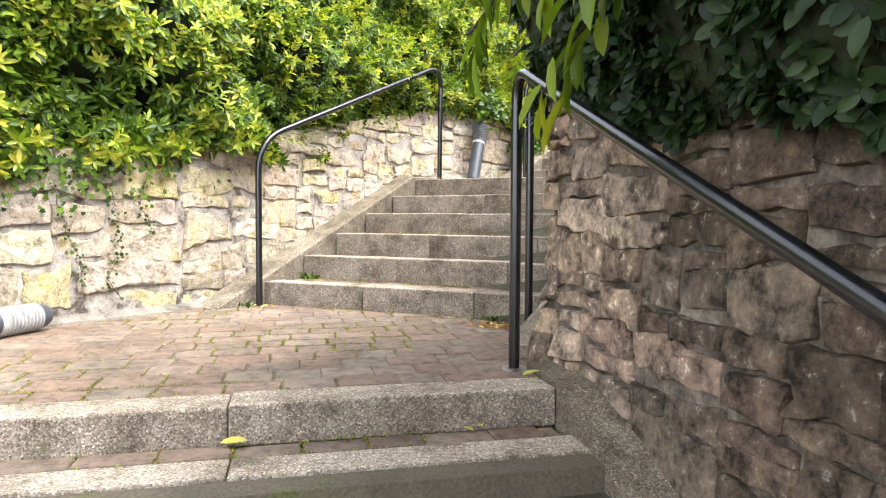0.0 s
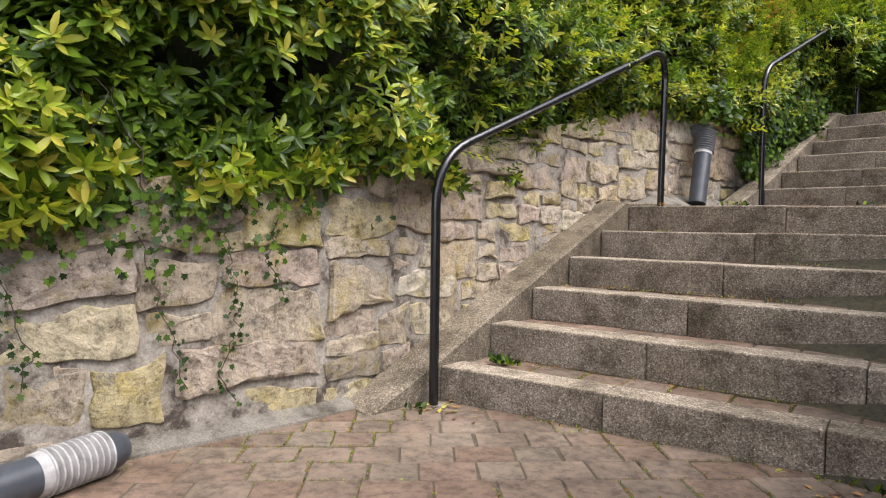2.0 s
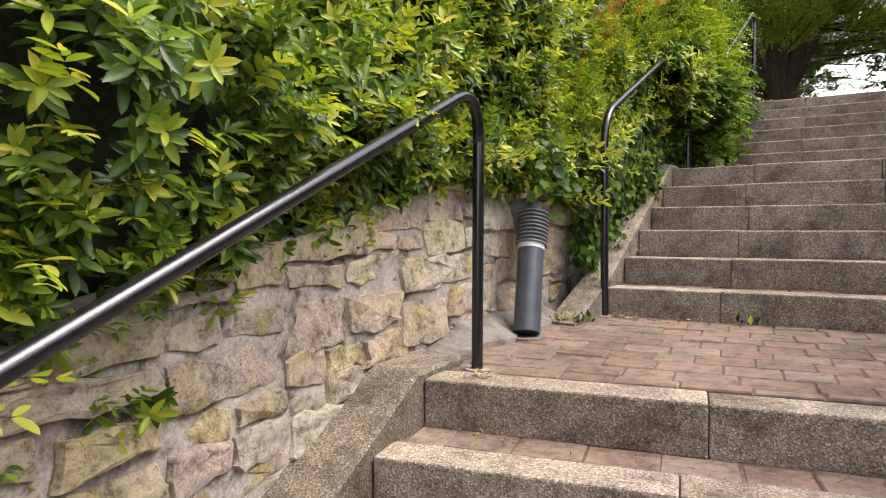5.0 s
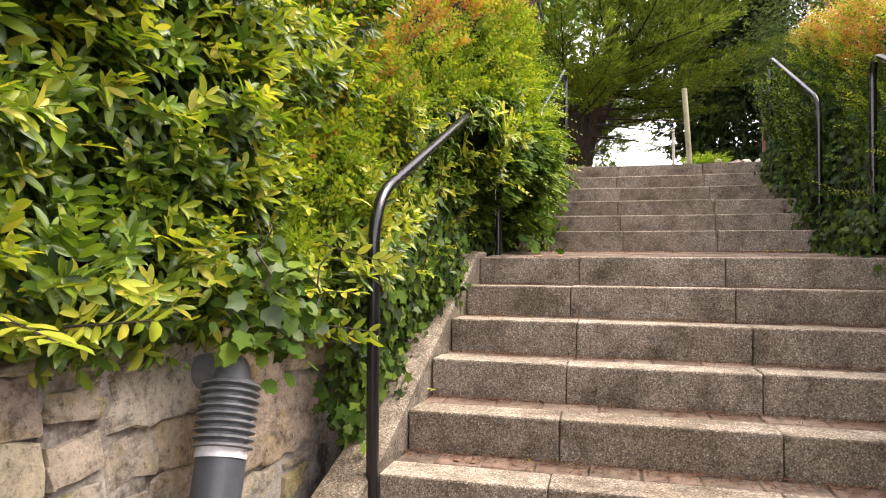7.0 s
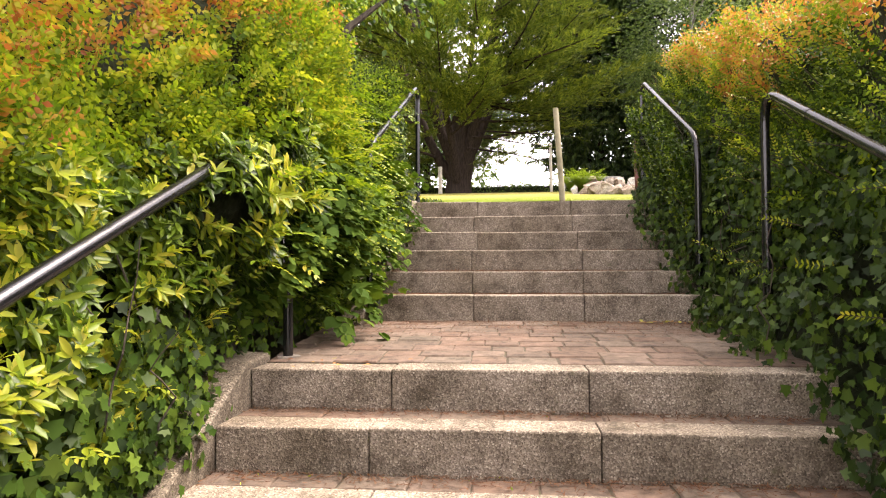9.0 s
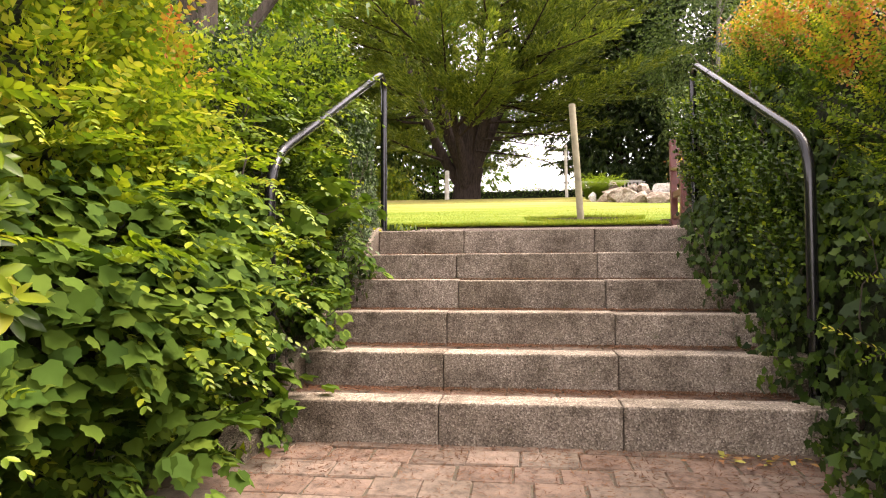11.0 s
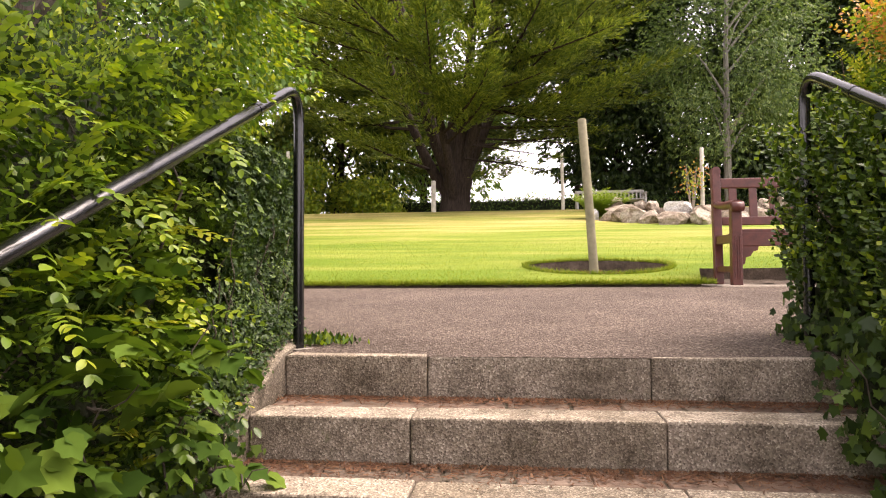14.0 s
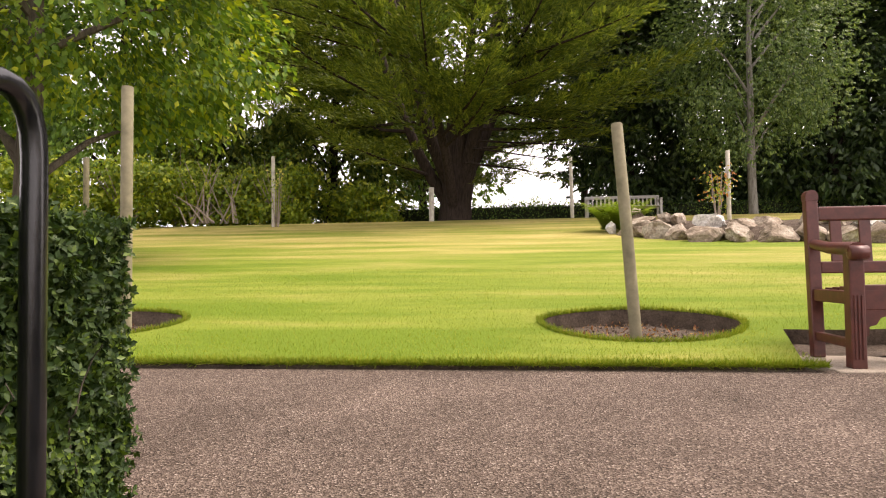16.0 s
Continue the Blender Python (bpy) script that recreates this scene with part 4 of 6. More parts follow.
def ribbed(p, q, r, n):
    pts, rad = [], []
    p, q = Vector(p), Vector(q)
    for k in range(n * 4 + 1):
        t = k / (n * 4)
        pts.append(p.lerp(q, t))
        rad.append(r * (1.0 + .12 * (1 if k % 4 in (1, 2) else -1)))
    return tube(pts, rad, 20)


def standing_pipe():
    th = thing("drain_pipe", (-1.745, 6.55, 1.675), "grey plastic drain pipe with ribbed collar on wall", "pipe", "plastic drain pipes")
    a, b, c = Vector((-1.742, 6.56, 1.70)), Vector((-1.790, 6.715, 2.09)), Vector((-1.808, 6.785, 2.265))
    part("pipe_body", *tube([a, a.lerp(b, .5), b], .0635, 22), M_PIPE, th, smooth=True)
    part("ribbed_sleeve", *ribbed(b + (c - b) * .06, c, .070, 9), M_RIB, th, "dark ribbed flexible sleeve")
    part("tape_ring", *tube([b - (c - b) * .06, b + (c - b) * .10], .0665, 22), M_TAPE, th, "silver tape ring", smooth=True)
    part("elbow", *tube(fillet([c - (c - b) * .05, c + Vector((-.008, .015, .035)), c + Vector((-.2, .05, .0))], .03, 6), .05, 18), M_RIB, th, smooth=True)
    g = [(a.x + .085 * math.cos(k * .52), a.y + .085 * math.sin(k * .52)) for k in range(12)]
    part("gully_collar", *prism(g, 1.64, 1.684), M_KERB, th, "broken concrete gully collar")


def lying_pipe():
    th = thing("drain_pipe", (-1.46, 2.2, .70), "dark grey plastic pipe lying with white ribbed end", "pipe", "plastic drain pipes")
    d = Vector((-.394, .919, .012)).normalized()
    a = Vector((-1.49, 2.492, .765))
    part("ribbed_sleeve", *ribbed(a - d * .22, a - d * .015, .064, 10), M_HOSE, th, "white ribbed flexible sleeve")
    part("pipe_body", *tube([a - d * 1.4 + Vector((0, 0, -.004)), a - d * .21], .0605, 22), M_PIPE, th, smooth=True)
    part("sealant_ring", *tube([a - d * .245, a - d * .235, a - d * .215, a - d * .205], [.061, .066, .067, .063], 18), M_HOSE, th, "smeared white sealant ring", smooth=True)
    part("end_cap", *tube([a - d * .03, a + d * .02, a + d * .045], [.062, .060, .048], 20), M_PIPE, th, smooth=True)


standing_pipe()
lying_pipe()

# ---- foliage builders ----


def whorls(pos, out, count, size, jitter=.35, spread=1.0):
    """Leaves in whorls at shoot tips: place, tip directions, upper sides."""
    n = len(pos)
    axis = out + unit(n) * jitter
    axis /= np.linalg.norm(axis, axis=1, keepdims=True)
    ref = np.cross(axis, unit(n))
    ref /= np.linalg.norm(ref, axis=1, keepdims=True) + 1e-9
    bi = np.cross(axis, ref)
    P, W, N = [], [], []
    for k in range(count):
        a = 2 * math.pi * (k + rng.uniform(-.25, .25, n)) / count * (1 if k % 2 else 1.0) + (k // 4) * .7
        lift = rng.uniform(.25, .75, n)[:, None] * (1.6 - spread)
        w = ref * np.cos(a)[:, None] + bi * np.sin(a)[:, None] + axis * lift
        P.append(pos + axis * (rng.uniform(-.5, .5, n) * size)[:, None])
        W.append(w)
        N.append(axis)
    return np.concatenate(P), np.concatenate(W), np.concatenate(N)


def face_points(n, y0, y1, lo, hi, xf, side, bulge=.14, depth=.06):
    """Scattered places on a hedge's face. xf(y, h): face x; lo, hi: bottom and top of y; side: +1 faces +x."""
    y = rng.uniform(y0, y1, n)
    h = rng.uniform(0, 1, n) ** 0.9
    z = np.array([lo(a) for a in y]) * (1 - h) + np.array([hi(a) for a in y]) * h
    x = np.array([xf(a, b) for a, b in zip(y, h)])
    p = np.stack([x, y, z], 1)
    lump = wave(p, 3.1, 1.0) * bulge + wave(p, 7.0, 5.0) * bulge * .5
    p[:, 0] += side * (lump - np.abs(rng.normal(0, depth, n)))
    out = np.tile(np.array([[side * 1.0, -.25, .45]]), (n, 1))
    return p, out, h, lump


def hedge_core(parent, y0, y1, lo, hi, xf, side, depth, inset=.20):
    ys = np.linspace(y0, y1, int((y1 - y0) / .12) + 2)
    rows = 14
    verts, faces = [], []
    for y in ys:
        for k in range(rows):
            h = k / (rows - 1)
            p = np.array([[xf(y, h), y, lerp(lo(y), hi(y), h)]])
            o = float(wave(p, 3.1, 1.0)[0]) * .12 + float(wave(p, 9.0, 3.0)[0]) * .05
            verts.append((p[0, 0] + side * (o - inset), y, p[0, 2]))
        verts.append((xf(y, 1) - side * depth, y, hi(y)))
        verts.append((xf(y, 0) - side * depth, y, lo(y) - .1))
    n = rows + 2
    for i in range(len(ys) - 1):
        faces += [(i * n + k, i * n + (k + 1) % n, i * n + n + (k + 1) % n, i * n + n + k) for k in range(n)]
    faces += [tuple(range(n - 1, -1, -1)), tuple(range(len(verts) - n, len(verts)))]
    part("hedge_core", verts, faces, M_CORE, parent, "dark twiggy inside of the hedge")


def shoots(name, th, p, o, long, droop, size, mats, idx, pairs=9, shape=OVAL, wide=.5, label="", loose=.22):
    """Arching thin shoots with leaves on both sides, smaller towards the tip."""
    n = len(p)
    o = o / np.linalg.norm(o, axis=1, keepdims=True)
    long, size = np.broadcast_to(long, n), np.broadcast_to(size, n)
    sd = np.cross(o, np.array([[0, 0, 1.0]]) + unit(n) * .5)
    sd /= np.linalg.norm(sd, axis=1, keepdims=True) + 1e-9
    Ps, Ws, Ns, Ls = [], [], [], []
    for k in range(pairs):
        t = (k + .6) / pairs
        c = p + o * (long * t)[:, None] - np.array([[0, 0, 1.0]]) * (droop * long * t * t)[:, None]
        tan = o - np.array([[0, 0, 1.0]]) * (2 * droop * t)
        for q in (-1, 1):
            Ps.append(c), Ws.append(sd * q + tan * (.45 + .9 * t) + unit(n) * loose)
            Ns.append(np.cross(sd, o) * np.sign(np.cross(sd, o)[:, 2:3] + 1e-6) + unit(n) * .3), Ls.append(size * (1.05 - .35 * t))
    P, W, N, L = map(np.concatenate, (Ps, Ws, Ns, Ls))
    L = L * rng.uniform(.75, 1.2, len(L))
    return leaves(name, th, shape, P, W, N, L, L * wide, mats, index=np.tile(idx, pairs * 2), label=label)


def rosettes(name, th, p, o, size, tip, per=5, tiers=4, gap=.030, label="", shade_low=False):
    """Evergreen shoots: tiers of older dark leaves, darker still where shade is painted in, and a fresh rosette at the
    tip.
    """
    n = len(p)
    o = o / np.linalg.norm(o, axis=1, keepdims=True)
    ref = np.cross(o, unit(n))
    ref /= np.linalg.norm(ref, axis=1, keepdims=True) + 1e-9
    bi = np.cross(o, ref)
    Ps, Ws, Ns, Ls, I = [], [], [], [], []
    for k in range(tiers):
        last = k == tiers - 1
        for j in range(per):
            a = 2 * math.pi * (j + rng.uniform(-.42, .42, n)) / per + k * 1.1
            lift = rng.uniform(.45, 1.0, n) if last else rng.uniform(-.05, .5, n)
            Ws.append(ref * np.cos(a)[:, None] + bi * np.sin(a)[:, None] + o * lift[:, None] + np.array([[0, 0, -.12 if not last else .1]]))
            Ps.append(p + o * (gap * (k - tiers + 1) + rng.uniform(-.006, .006, n))[:, None])
            Ns.append(o + unit(n) * .15)
            Ls.append(size * rng.uniform(.58, 1.22, n) * (.88 if last else 1.06))
            I.append(np.where(tip, 1, 0) if last else (np.where(tip & (rng.uniform(0, 1, n) < .5), 1, 0) if k == tiers - 2 else np.where(shade_low, 2, np.zeros(n, int))))
    P, W, N, L, I = map(np.concatenate, (Ps, Ws, Ns, Ls, I))
    return leaves(name, th, LANCE, P, W, N, L, L * .325, [M_LAUREL, M_YOUNG, M_PRIVET], index=I, label=label)


LEAFY = (2.5, 3.5, 4.6, 7.0, 9.0), (1.04, .94, .74, .78, .95)   # leaf size along the hedge


def laurel(name, y0, y1, lo, hi, xf, side, n, label, size=.078, young=1.0):
    th = thing(name, (xf(.5 * (y0 + y1), 0), .5 * (y0 + y1), lo(.5 * (y0 + y1))), label, "hedge")
    hedge_core(th, y0, y1, lo, hi, xf, side, .6, .26)
    p, out, h, lump = face_points(n, y0, y1, lo, hi, xf, side, .20, .055)
    some = (wave(p, 6.5, 2.0) + rng.uniform(-.25, .25, n) > -.42) | (h < .1)
    p, out, h, lump = p[some], out[some], h[some], lump[some]
    n = len(p)
    out[:, 2] -= (h < .10) * .8
    tip = rng.uniform(0, 1, n) < young * np.clip(.75 + 5 * lump + .5 * wave(p, 1.6, 7.0), .12, 1.6)
    grow = np.interp(p[:, 1], LEAFY[0], LEAFY[1])
    tip &= rng.uniform(0, 1, n) < np.interp(p[:, 1], (3.4, 4.6, 7.2), (1.0, .45, .8))
    # Lower half past y 3.7 takes darker leaves: the hedge's shade as colour.
    rosettes("foliage", th, p, out + unit(n) * .55, size * grow, tip, label="glossy lance-shaped leaves in whorls",
             shade_low=(p[:, 1] > 3.7) & (h + .25 * wave(p, 2.0, 9.0) < .55))
    m = n // 5
    top = np.stack([rng.uniform(-.05, .62, m), rng.uniform(y0, y1, m), np.zeros(m)], 1)
    top[:, 2] = [hi(a) for a in top[:, 1]]
    top[:, 0] = np.array([xf(a, 1) for a in top[:, 1]]) - side * top[:, 0]
    top[:, 2] += wave(top, 3.0, 2.0) * .06
    rosettes("top_growth", th, top, np.tile([[side * .2, 0, 1.0]], (m, 1)) + unit(m) * .5, size, rng.uniform(0, 1, m) < .4, tiers=2)
    # leading shoots that stand out, with pairs of leaves along them
    spans = [(n // 9, y0, y1)] + ([(n // 7, 4.1, y1)] if y0 < 4.1 else [])
    got = [face_points(m, ya, yb, lo, hi, xf, side, .20, depth=.03) for m, ya, yb in spans]
    q, o = np.concatenate([g[0] for g in got]), np.concatenate([g[1] for g in got])
    m = len(q)
    q[:, 0] -= side * .05
    shoots("young_growth", th, q, o + unit(m) * .6, rng.uniform(.10, .19, m), .12, size * rng.uniform(.5, .75, m), [M_YOUNG, M_LAUREL], (rng.uniform(0, 1, m) < .5).astype(int), 6, LANCE, .36, "pale yellow-green young shoots", .55)
    return th


def small_hedge(name, y0, y1, lo, hi, xf, side, n, mats, tops, label, size=.026, sprig=9, depth=.6, orange_from=.7, bulge=.08, up=.5):
    """Fine-leaved hedge: sprigs with pairs of small leaves; the upper ones take the second material."""
    th = thing(name, (xf(.5 * (y0 + y1), 0), .5 * (y0 + y1), lo(.5 * (y0 + y1))), label, "hedge")
    hedge_core(th, y0, y1, lo, hi, xf, side, depth)
    p, out, h, lump = face_points(n, y0, y1, lo, hi, xf, side, bulge)
    m = n // 5
    top = np.stack([rng.uniform(0, depth, m), rng.uniform(y0, y1, m), np.zeros(m)], 1)
    top[:, 2] = [hi(a) for a in top[:, 1]]
    top[:, 0] = np.array([xf(a, 1) for a in top[:, 1]]) - side * top[:, 0]
    top[:, 2] += wave(top, 3.0, 2.0) * .06 + rng.uniform(-.08, .05, m)
    p, h = np.concatenate([p, top]), np.concatenate([h, np.ones(m)])
    out = np.concatenate([out, np.tile([[side * .25, -.1, 1.0]], (m, 1))])
    n = len(p)
    o = out + unit(n) * .55 + np.array([[0, 0, up]]) * (h[:, None])
    o /= np.linalg.norm(o, axis=1, keepdims=True)
    long = rng.uniform(.06, .13, n) * (1 + .8 * (h > .85))
    sd0 = np.cross(o, unit(n))
    sd0 /= np.linalg.norm(sd0, axis=1, keepdims=True)
    Ps, Ws, Ns = [], [], []
    for k in range(sprig):
        f = (k + .5) / sprig
        s = sd0 * (1 if k % 2 else -1)
        Ps.append(p + o * (long * f)[:, None]), Ws.append(s + o * .6 + unit(n) * .25), Ns.append(np.cross(sd0, o) + unit(n) * .3)
    P, W, N = np.concatenate(Ps), np.concatenate(Ws), np.concatenate(Ns)
    L = np.tile(rng.uniform(.75, 1.3, n), sprig) * size
    hot = (h + wave(p, 1.7, 4.0) * .18 + rng.uniform(-.12, .12, n)) > orange_from
    mix = rng.uniform(0, 1, n) < .55
    idx = np.where(hot & mix, 1, np.where(hot, 2, np.where(rng.uniform(0, 1, n) < tops, 2, 0)))
    leaves("foliage", th, OVAL, P, W, N, L, L * .55, mats, index=np.tile(idx, sprig))
    return th


def broad(name, parent, p, out, size, mats, shape=LOBED, droop=.5, per=3, wide=.95):
    n = len(p)
    P = np.repeat(p, per, 0) + rng.normal(0, size * .55, (n * per, 3))
    o = np.repeat(out, per, 0) + unit(n * per) * .6
    W = np.cross(o, unit(n * per)) - np.array([[0, 0, droop]])
    L = rng.uniform(.6, 1.25, len(P)) * size
    return leaves(name, parent, shape, P, W, o, L, L * wide, mats, index=rng.integers(0, len(mats), len(P)))


def sprigs(name, th, p, o, long, size, mats, idx, pairs=9):
    """Thin shoots with leaves on both sides."""
    n = len(p)
    o = o / np.linalg.norm(o, axis=1, keepdims=True)
    sd = np.cross(o, unit(n))
    sd /= np.linalg.norm(sd, axis=1, keepdims=True)
    Ps, Ws, Ns = [], [], []
    for k in range(pairs):
        for s in (-1, 1):
            Ps.append(p + o * (long * (k + .5) / pairs)[:, None]), Ws.append(sd * s + o * (.5 + .8 * k / pairs) + unit(n) * .2), Ns.append(np.cross(sd, o) + unit(n) * .3)
    P, W, N = map(np.concatenate, (Ps, Ws, Ns))
    L = np.tile(size, pairs * 2) * rng.uniform(.75, 1.2, len(P))
    leaves(name, th, LANCE, P, W, N, L, L * .38, mats, index=np.tile(idx, pairs * 2))


def vines(th, p, n, length, r=.004, mat=None, up=(0, 0, 1)):
    for k in range(n):
        a = Vector(p[int(rng.integers(0, len(p)))])
        pts = [a]
        for i in range(6):
            pts.append(pts[-1] + (Vector(up) * .8 + Vector(unit(1)[0]) * .6) * (length / 6))
        part("stem", *tube(pts, [lerp(r, r * .4, i / 6) for i in range(7)], 5), mat or M_BARK, th)


# ---- left side: hedge above the wall ----
def left_face(y, h):
    bell = math.sin(min(1, h * 1.25) * math.pi * .75)
    return profile(y, WALLX) + .06 + .17 * bell - .12 * max(0, h - .75)


laurel("laurel_hedge", 0.3, 7.6, lambda y: profile(y, WALLTOP) - .10 - .17 * math.exp(-((y - 4.4) / .6) ** 2) + .05 * math.sin(y * 2.1) + .04 * math.sin(y * 5.3), lambda y: 3.3 + .13 * max(0, y - 4),
       left_face, 1, 4300, "overhanging evergreen hedge with yellow-green shoots above wall")


def left3(y, h):
    return -1.84 + .34 * max(0, min(1, (y - 8.3) / .7)) * min(1, .25 + 2 * h) + .10 * math.sin(h * math.pi) - .25 * max(0, h - .7)


laurel("laurel_hedge", 7.3, 9.1, lambda y: max(profile(y, STAIR) + .28, 2.32), lambda y: profile(y, STAIR) + 1.35,
       lambda y, h: left3(y, h) + .06, 1, 760, "bright yellow-green evergreen shrub beside steps", .068, .75)
small_hedge("honeysuckle_hedge", 7.0, 10.0, lambda y: profile(y, STAIR) + .7, lambda y: profile(y, STAIR) + 1.78 - .35 * max(0, y - 9.2),
            lambda y, h: left3(y, h) - .05, 1, 5200, [M_SMALL, M_ORANGE, M_YOUNG], .3, "fine-leaved hedge with orange-tipped shoots", orange_from=.72)


def left4(y, h):
    return -1.60 - .02 * (y - 10.4) - .04 * h + .05 * math.sin(h * math.pi)


def maples():
    th = thing("sycamore_saplings", (-1.62, 9.8, 2.65), "self-sown broad-leaved saplings hanging out of the hedge", "shrub")
    p, out, h, lump = face_points(560, 8.9, 10.3, lambda y: profile(y, STAIR) + .12, lambda y: profile(y, STAIR) + 1.1 - .25 * abs(y - 9.9), lambda y, h: left3(y, h) + .05, 1, .12)
    broad("foliage", th, p, out * np.array([[.6, 1, 1]]) + np.array([[0, 0, .7]]), .050, [M_MAPLE], BROAD, droop=.25, per=5)
    p, out, h, lump = face_points(90, 10.4, 11.7, lambda y: profile(y, STAIR) + .10, lambda y: profile(y, STAIR) + 1.0, lambda y, h: left4(y, h) + .03, 1, .08)
    broad("foliage", th, p, out * np.array([[.6, 1, 1]]) + np.array([[0, 0, .7]]), .046, [M_MAPLE, M_IVY], BROAD, droop=.25, per=4)
    p3, out3, h3, l3 = face_points(120, 9.9, 12.2, lambda y: profile(y, STAIR) + .35, lambda y: profile(y, STAIR) + 1.4 - .25 * max(0, y - 11.0), lambda y, h: left4(y, h) + .0, 1, .09)
    broad("foliage", th, p3, out3 + np.array([[0, 0, .5]]), .036, [M_LAUREL, M_SMALL], OVAL, droop=.2, per=4, wide=.6)
    th2 = thing("sycamore_sapling", (-1.78, 6.9, 2.35), "broad-leaved sapling above the drain pipe", "shrub")
    q = np.array([-1.71, 6.86, 2.44]) + rng.normal(0, 1, (60, 3)) * np.array([.04, .11, .08])
    vines(th2, q, 4, .25, .004)
    vines(th, p, 10, .5, .005)
    broad("foliage", th2, q, np.tile([[.6, -.3, .9]], (60, 1)), .052, [M_MAPLE, M_PRIVET], BROAD, droop=.4)


maples()


mixed = small_hedge("mixed_hedge", 9.7, 12.12, lambda y: profile(y, STAIR) + .08, lambda y: profile(y, STAIR) + 1.42 - .25 * max(0, y - 11.0),
                    lambda y, h: left4(y, h) - .07, 1, 3600, [M_PRIVET, M_SMALL, M_IVY], .25, "unclipped mixed green hedge beside the top steps", orange_from=.84, bulge=.17)


def left_sprays():
    """Arching privet and honeysuckle shoots that hang out of the mixed hedge, and bramble leaves below them."""
    n = 430
    p, out, h, lump = face_points(n, 9.5, 12.0, lambda y: profile(y, STAIR) + .25, lambda y: profile(y, STAIR) + 1.45 - .25 * max(0, y - 11.0), lambda y, h: left4(y, h) - .05, 1, .15, .03)
    o = np.tile([[.9, -.15, .45]], (n, 1)) + unit(n) * .75
    idx = np.where(wave(p, 2.3, 3.0) + rng.uniform(-.5, .5, n) > .38, 0, np.where(rng.uniform(0, 1, n) < .5, 1, 2))
    shoots("spray", mixed, p, o, rng.uniform(.14, .34, n), .35, rng.uniform(.030, .048, n), [M_YOUNG, M_SMALL, M_LAUREL], idx, 9, LANCE, .52, "arching yellow-green shoots")
    n = 150
    p, out, h, lump = face_points(n, 8.7, 10.3, lambda y: profile(y, STAIR) + .15, lambda y: profile(y, STAIR) + 1.3, lambda y, h: left3(y, h) + .04, 1, .13, .03)
    o = np.tile([[.9, -.25, .35]], (n, 1)) + unit(n) * .7
    shoots("spray", mixed, p, o, rng.uniform(.12, .28, n), .3, rng.uniform(.022, .036, n), [M_YOUNG, M_SMALL], (rng.uniform(0, 1, n) < .82).astype(int), 9, LANCE, .5)
    n = 120
    p, out, h, lump = face_points(n, 9.5, 11.6, lambda y: profile(y, STAIR) + .10, lambda y: profile(y, STAIR) + .80, lambda y, h: left4(y, h) + .08, 1, .12, .03)
    th = thing("bramble", (-1.6, 10.6, 2.8), "bramble with large soft leaves sprawling out of hedge", "bramble")
    o = np.tile([[.8, -.25, .35]], (n, 1)) + unit(n) * .7
    shoots("foliage", th, p, o, rng.uniform(.12, .30, n), .45, rng.uniform(.065, .115, n), [M_MAPLE, M_MAPLE], rng.integers(0, 2, n), 3, BROAD, .85)
    vines(th, p, 9, .35, .004, up=(.5, -.2, .2))


left_sprays()


def clipped():
    """The clipped dark end of the left hedge, a solid block with three leafy faces."""
    th = thing("box_hedge", (-2.0, 12.7, 3.66), "dark small-leaved hedge clipped into a block", "hedge")
    lo, hi = Vector((-2.9, 12.15, 3.6)), Vector((-1.68, 12.98, 4.50))
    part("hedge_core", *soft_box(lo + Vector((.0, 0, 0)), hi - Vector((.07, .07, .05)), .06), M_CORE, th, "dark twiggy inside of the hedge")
    P, O = [], []
    for n, pick in ((8200, 0), (6000, 1), (3400, 2)):
        q = np.stack([rng.uniform(lo[k], hi[k], n) for k in range(3)], 1)
        q[:, pick] = hi[pick] + wave(q, 5.0) * .045 + wave(q, 13.0, 2.0) * .015 - np.abs(rng.normal(0, .025, n))
        o = np.zeros((n, 3))
        o[:, pick] = 1
        P.append(q), O.append(o)
    p, o = np.concatenate(P), np.concatenate(O)
    Pw, W, N = whorls(p, o, 6, .012, .9, .8)
    L = rng.uniform(.7, 1.35, len(Pw)) * .019
    leaves("foliage", th, OVAL, Pw, W, N, L, L * .55, [M_DARKLEAF, M_PRIVET], index=(rng.uniform(0, 1, len(Pw)) < .25).astype(int))


clipped()


# ---- ivy ----
def ivy(name, p, out, label, size=.05, per=3, mats=(M_IVY, M_MAPLE)):
    th = thing(name, tuple(p.mean(0) - np.array([0, 0, .2])), label, "ivy")
    broad("foliage", th, p, out, size, list(mats), droop=.7, per=per)
    vines(th, p, 8, .5, .004)
    return th


p, o, h, l = face_points(560, 7.4, 9.0, lambda y: profile(y, STAIR) + .10 + .25 * max(0, 8.0 - y), lambda y: profile(y, STAIR) + .62, lambda y, h: -1.73 + .04 * h, 1, .05)
ivy("ivy", p, o, "dark ivy trailing over the stair kerb")
p = np.stack([profile(2.2, WALLX) + rng.uniform(.04, .09, 260), rng.normal(2.45, .42, 260), 1.62 - np.abs(rng.normal(0, .12, 260))], 1)
ivy("ivy", p, np.tile([[1, 0, .3]], (260, 1)), "dark ivy hanging over the wall top", .032, 2)


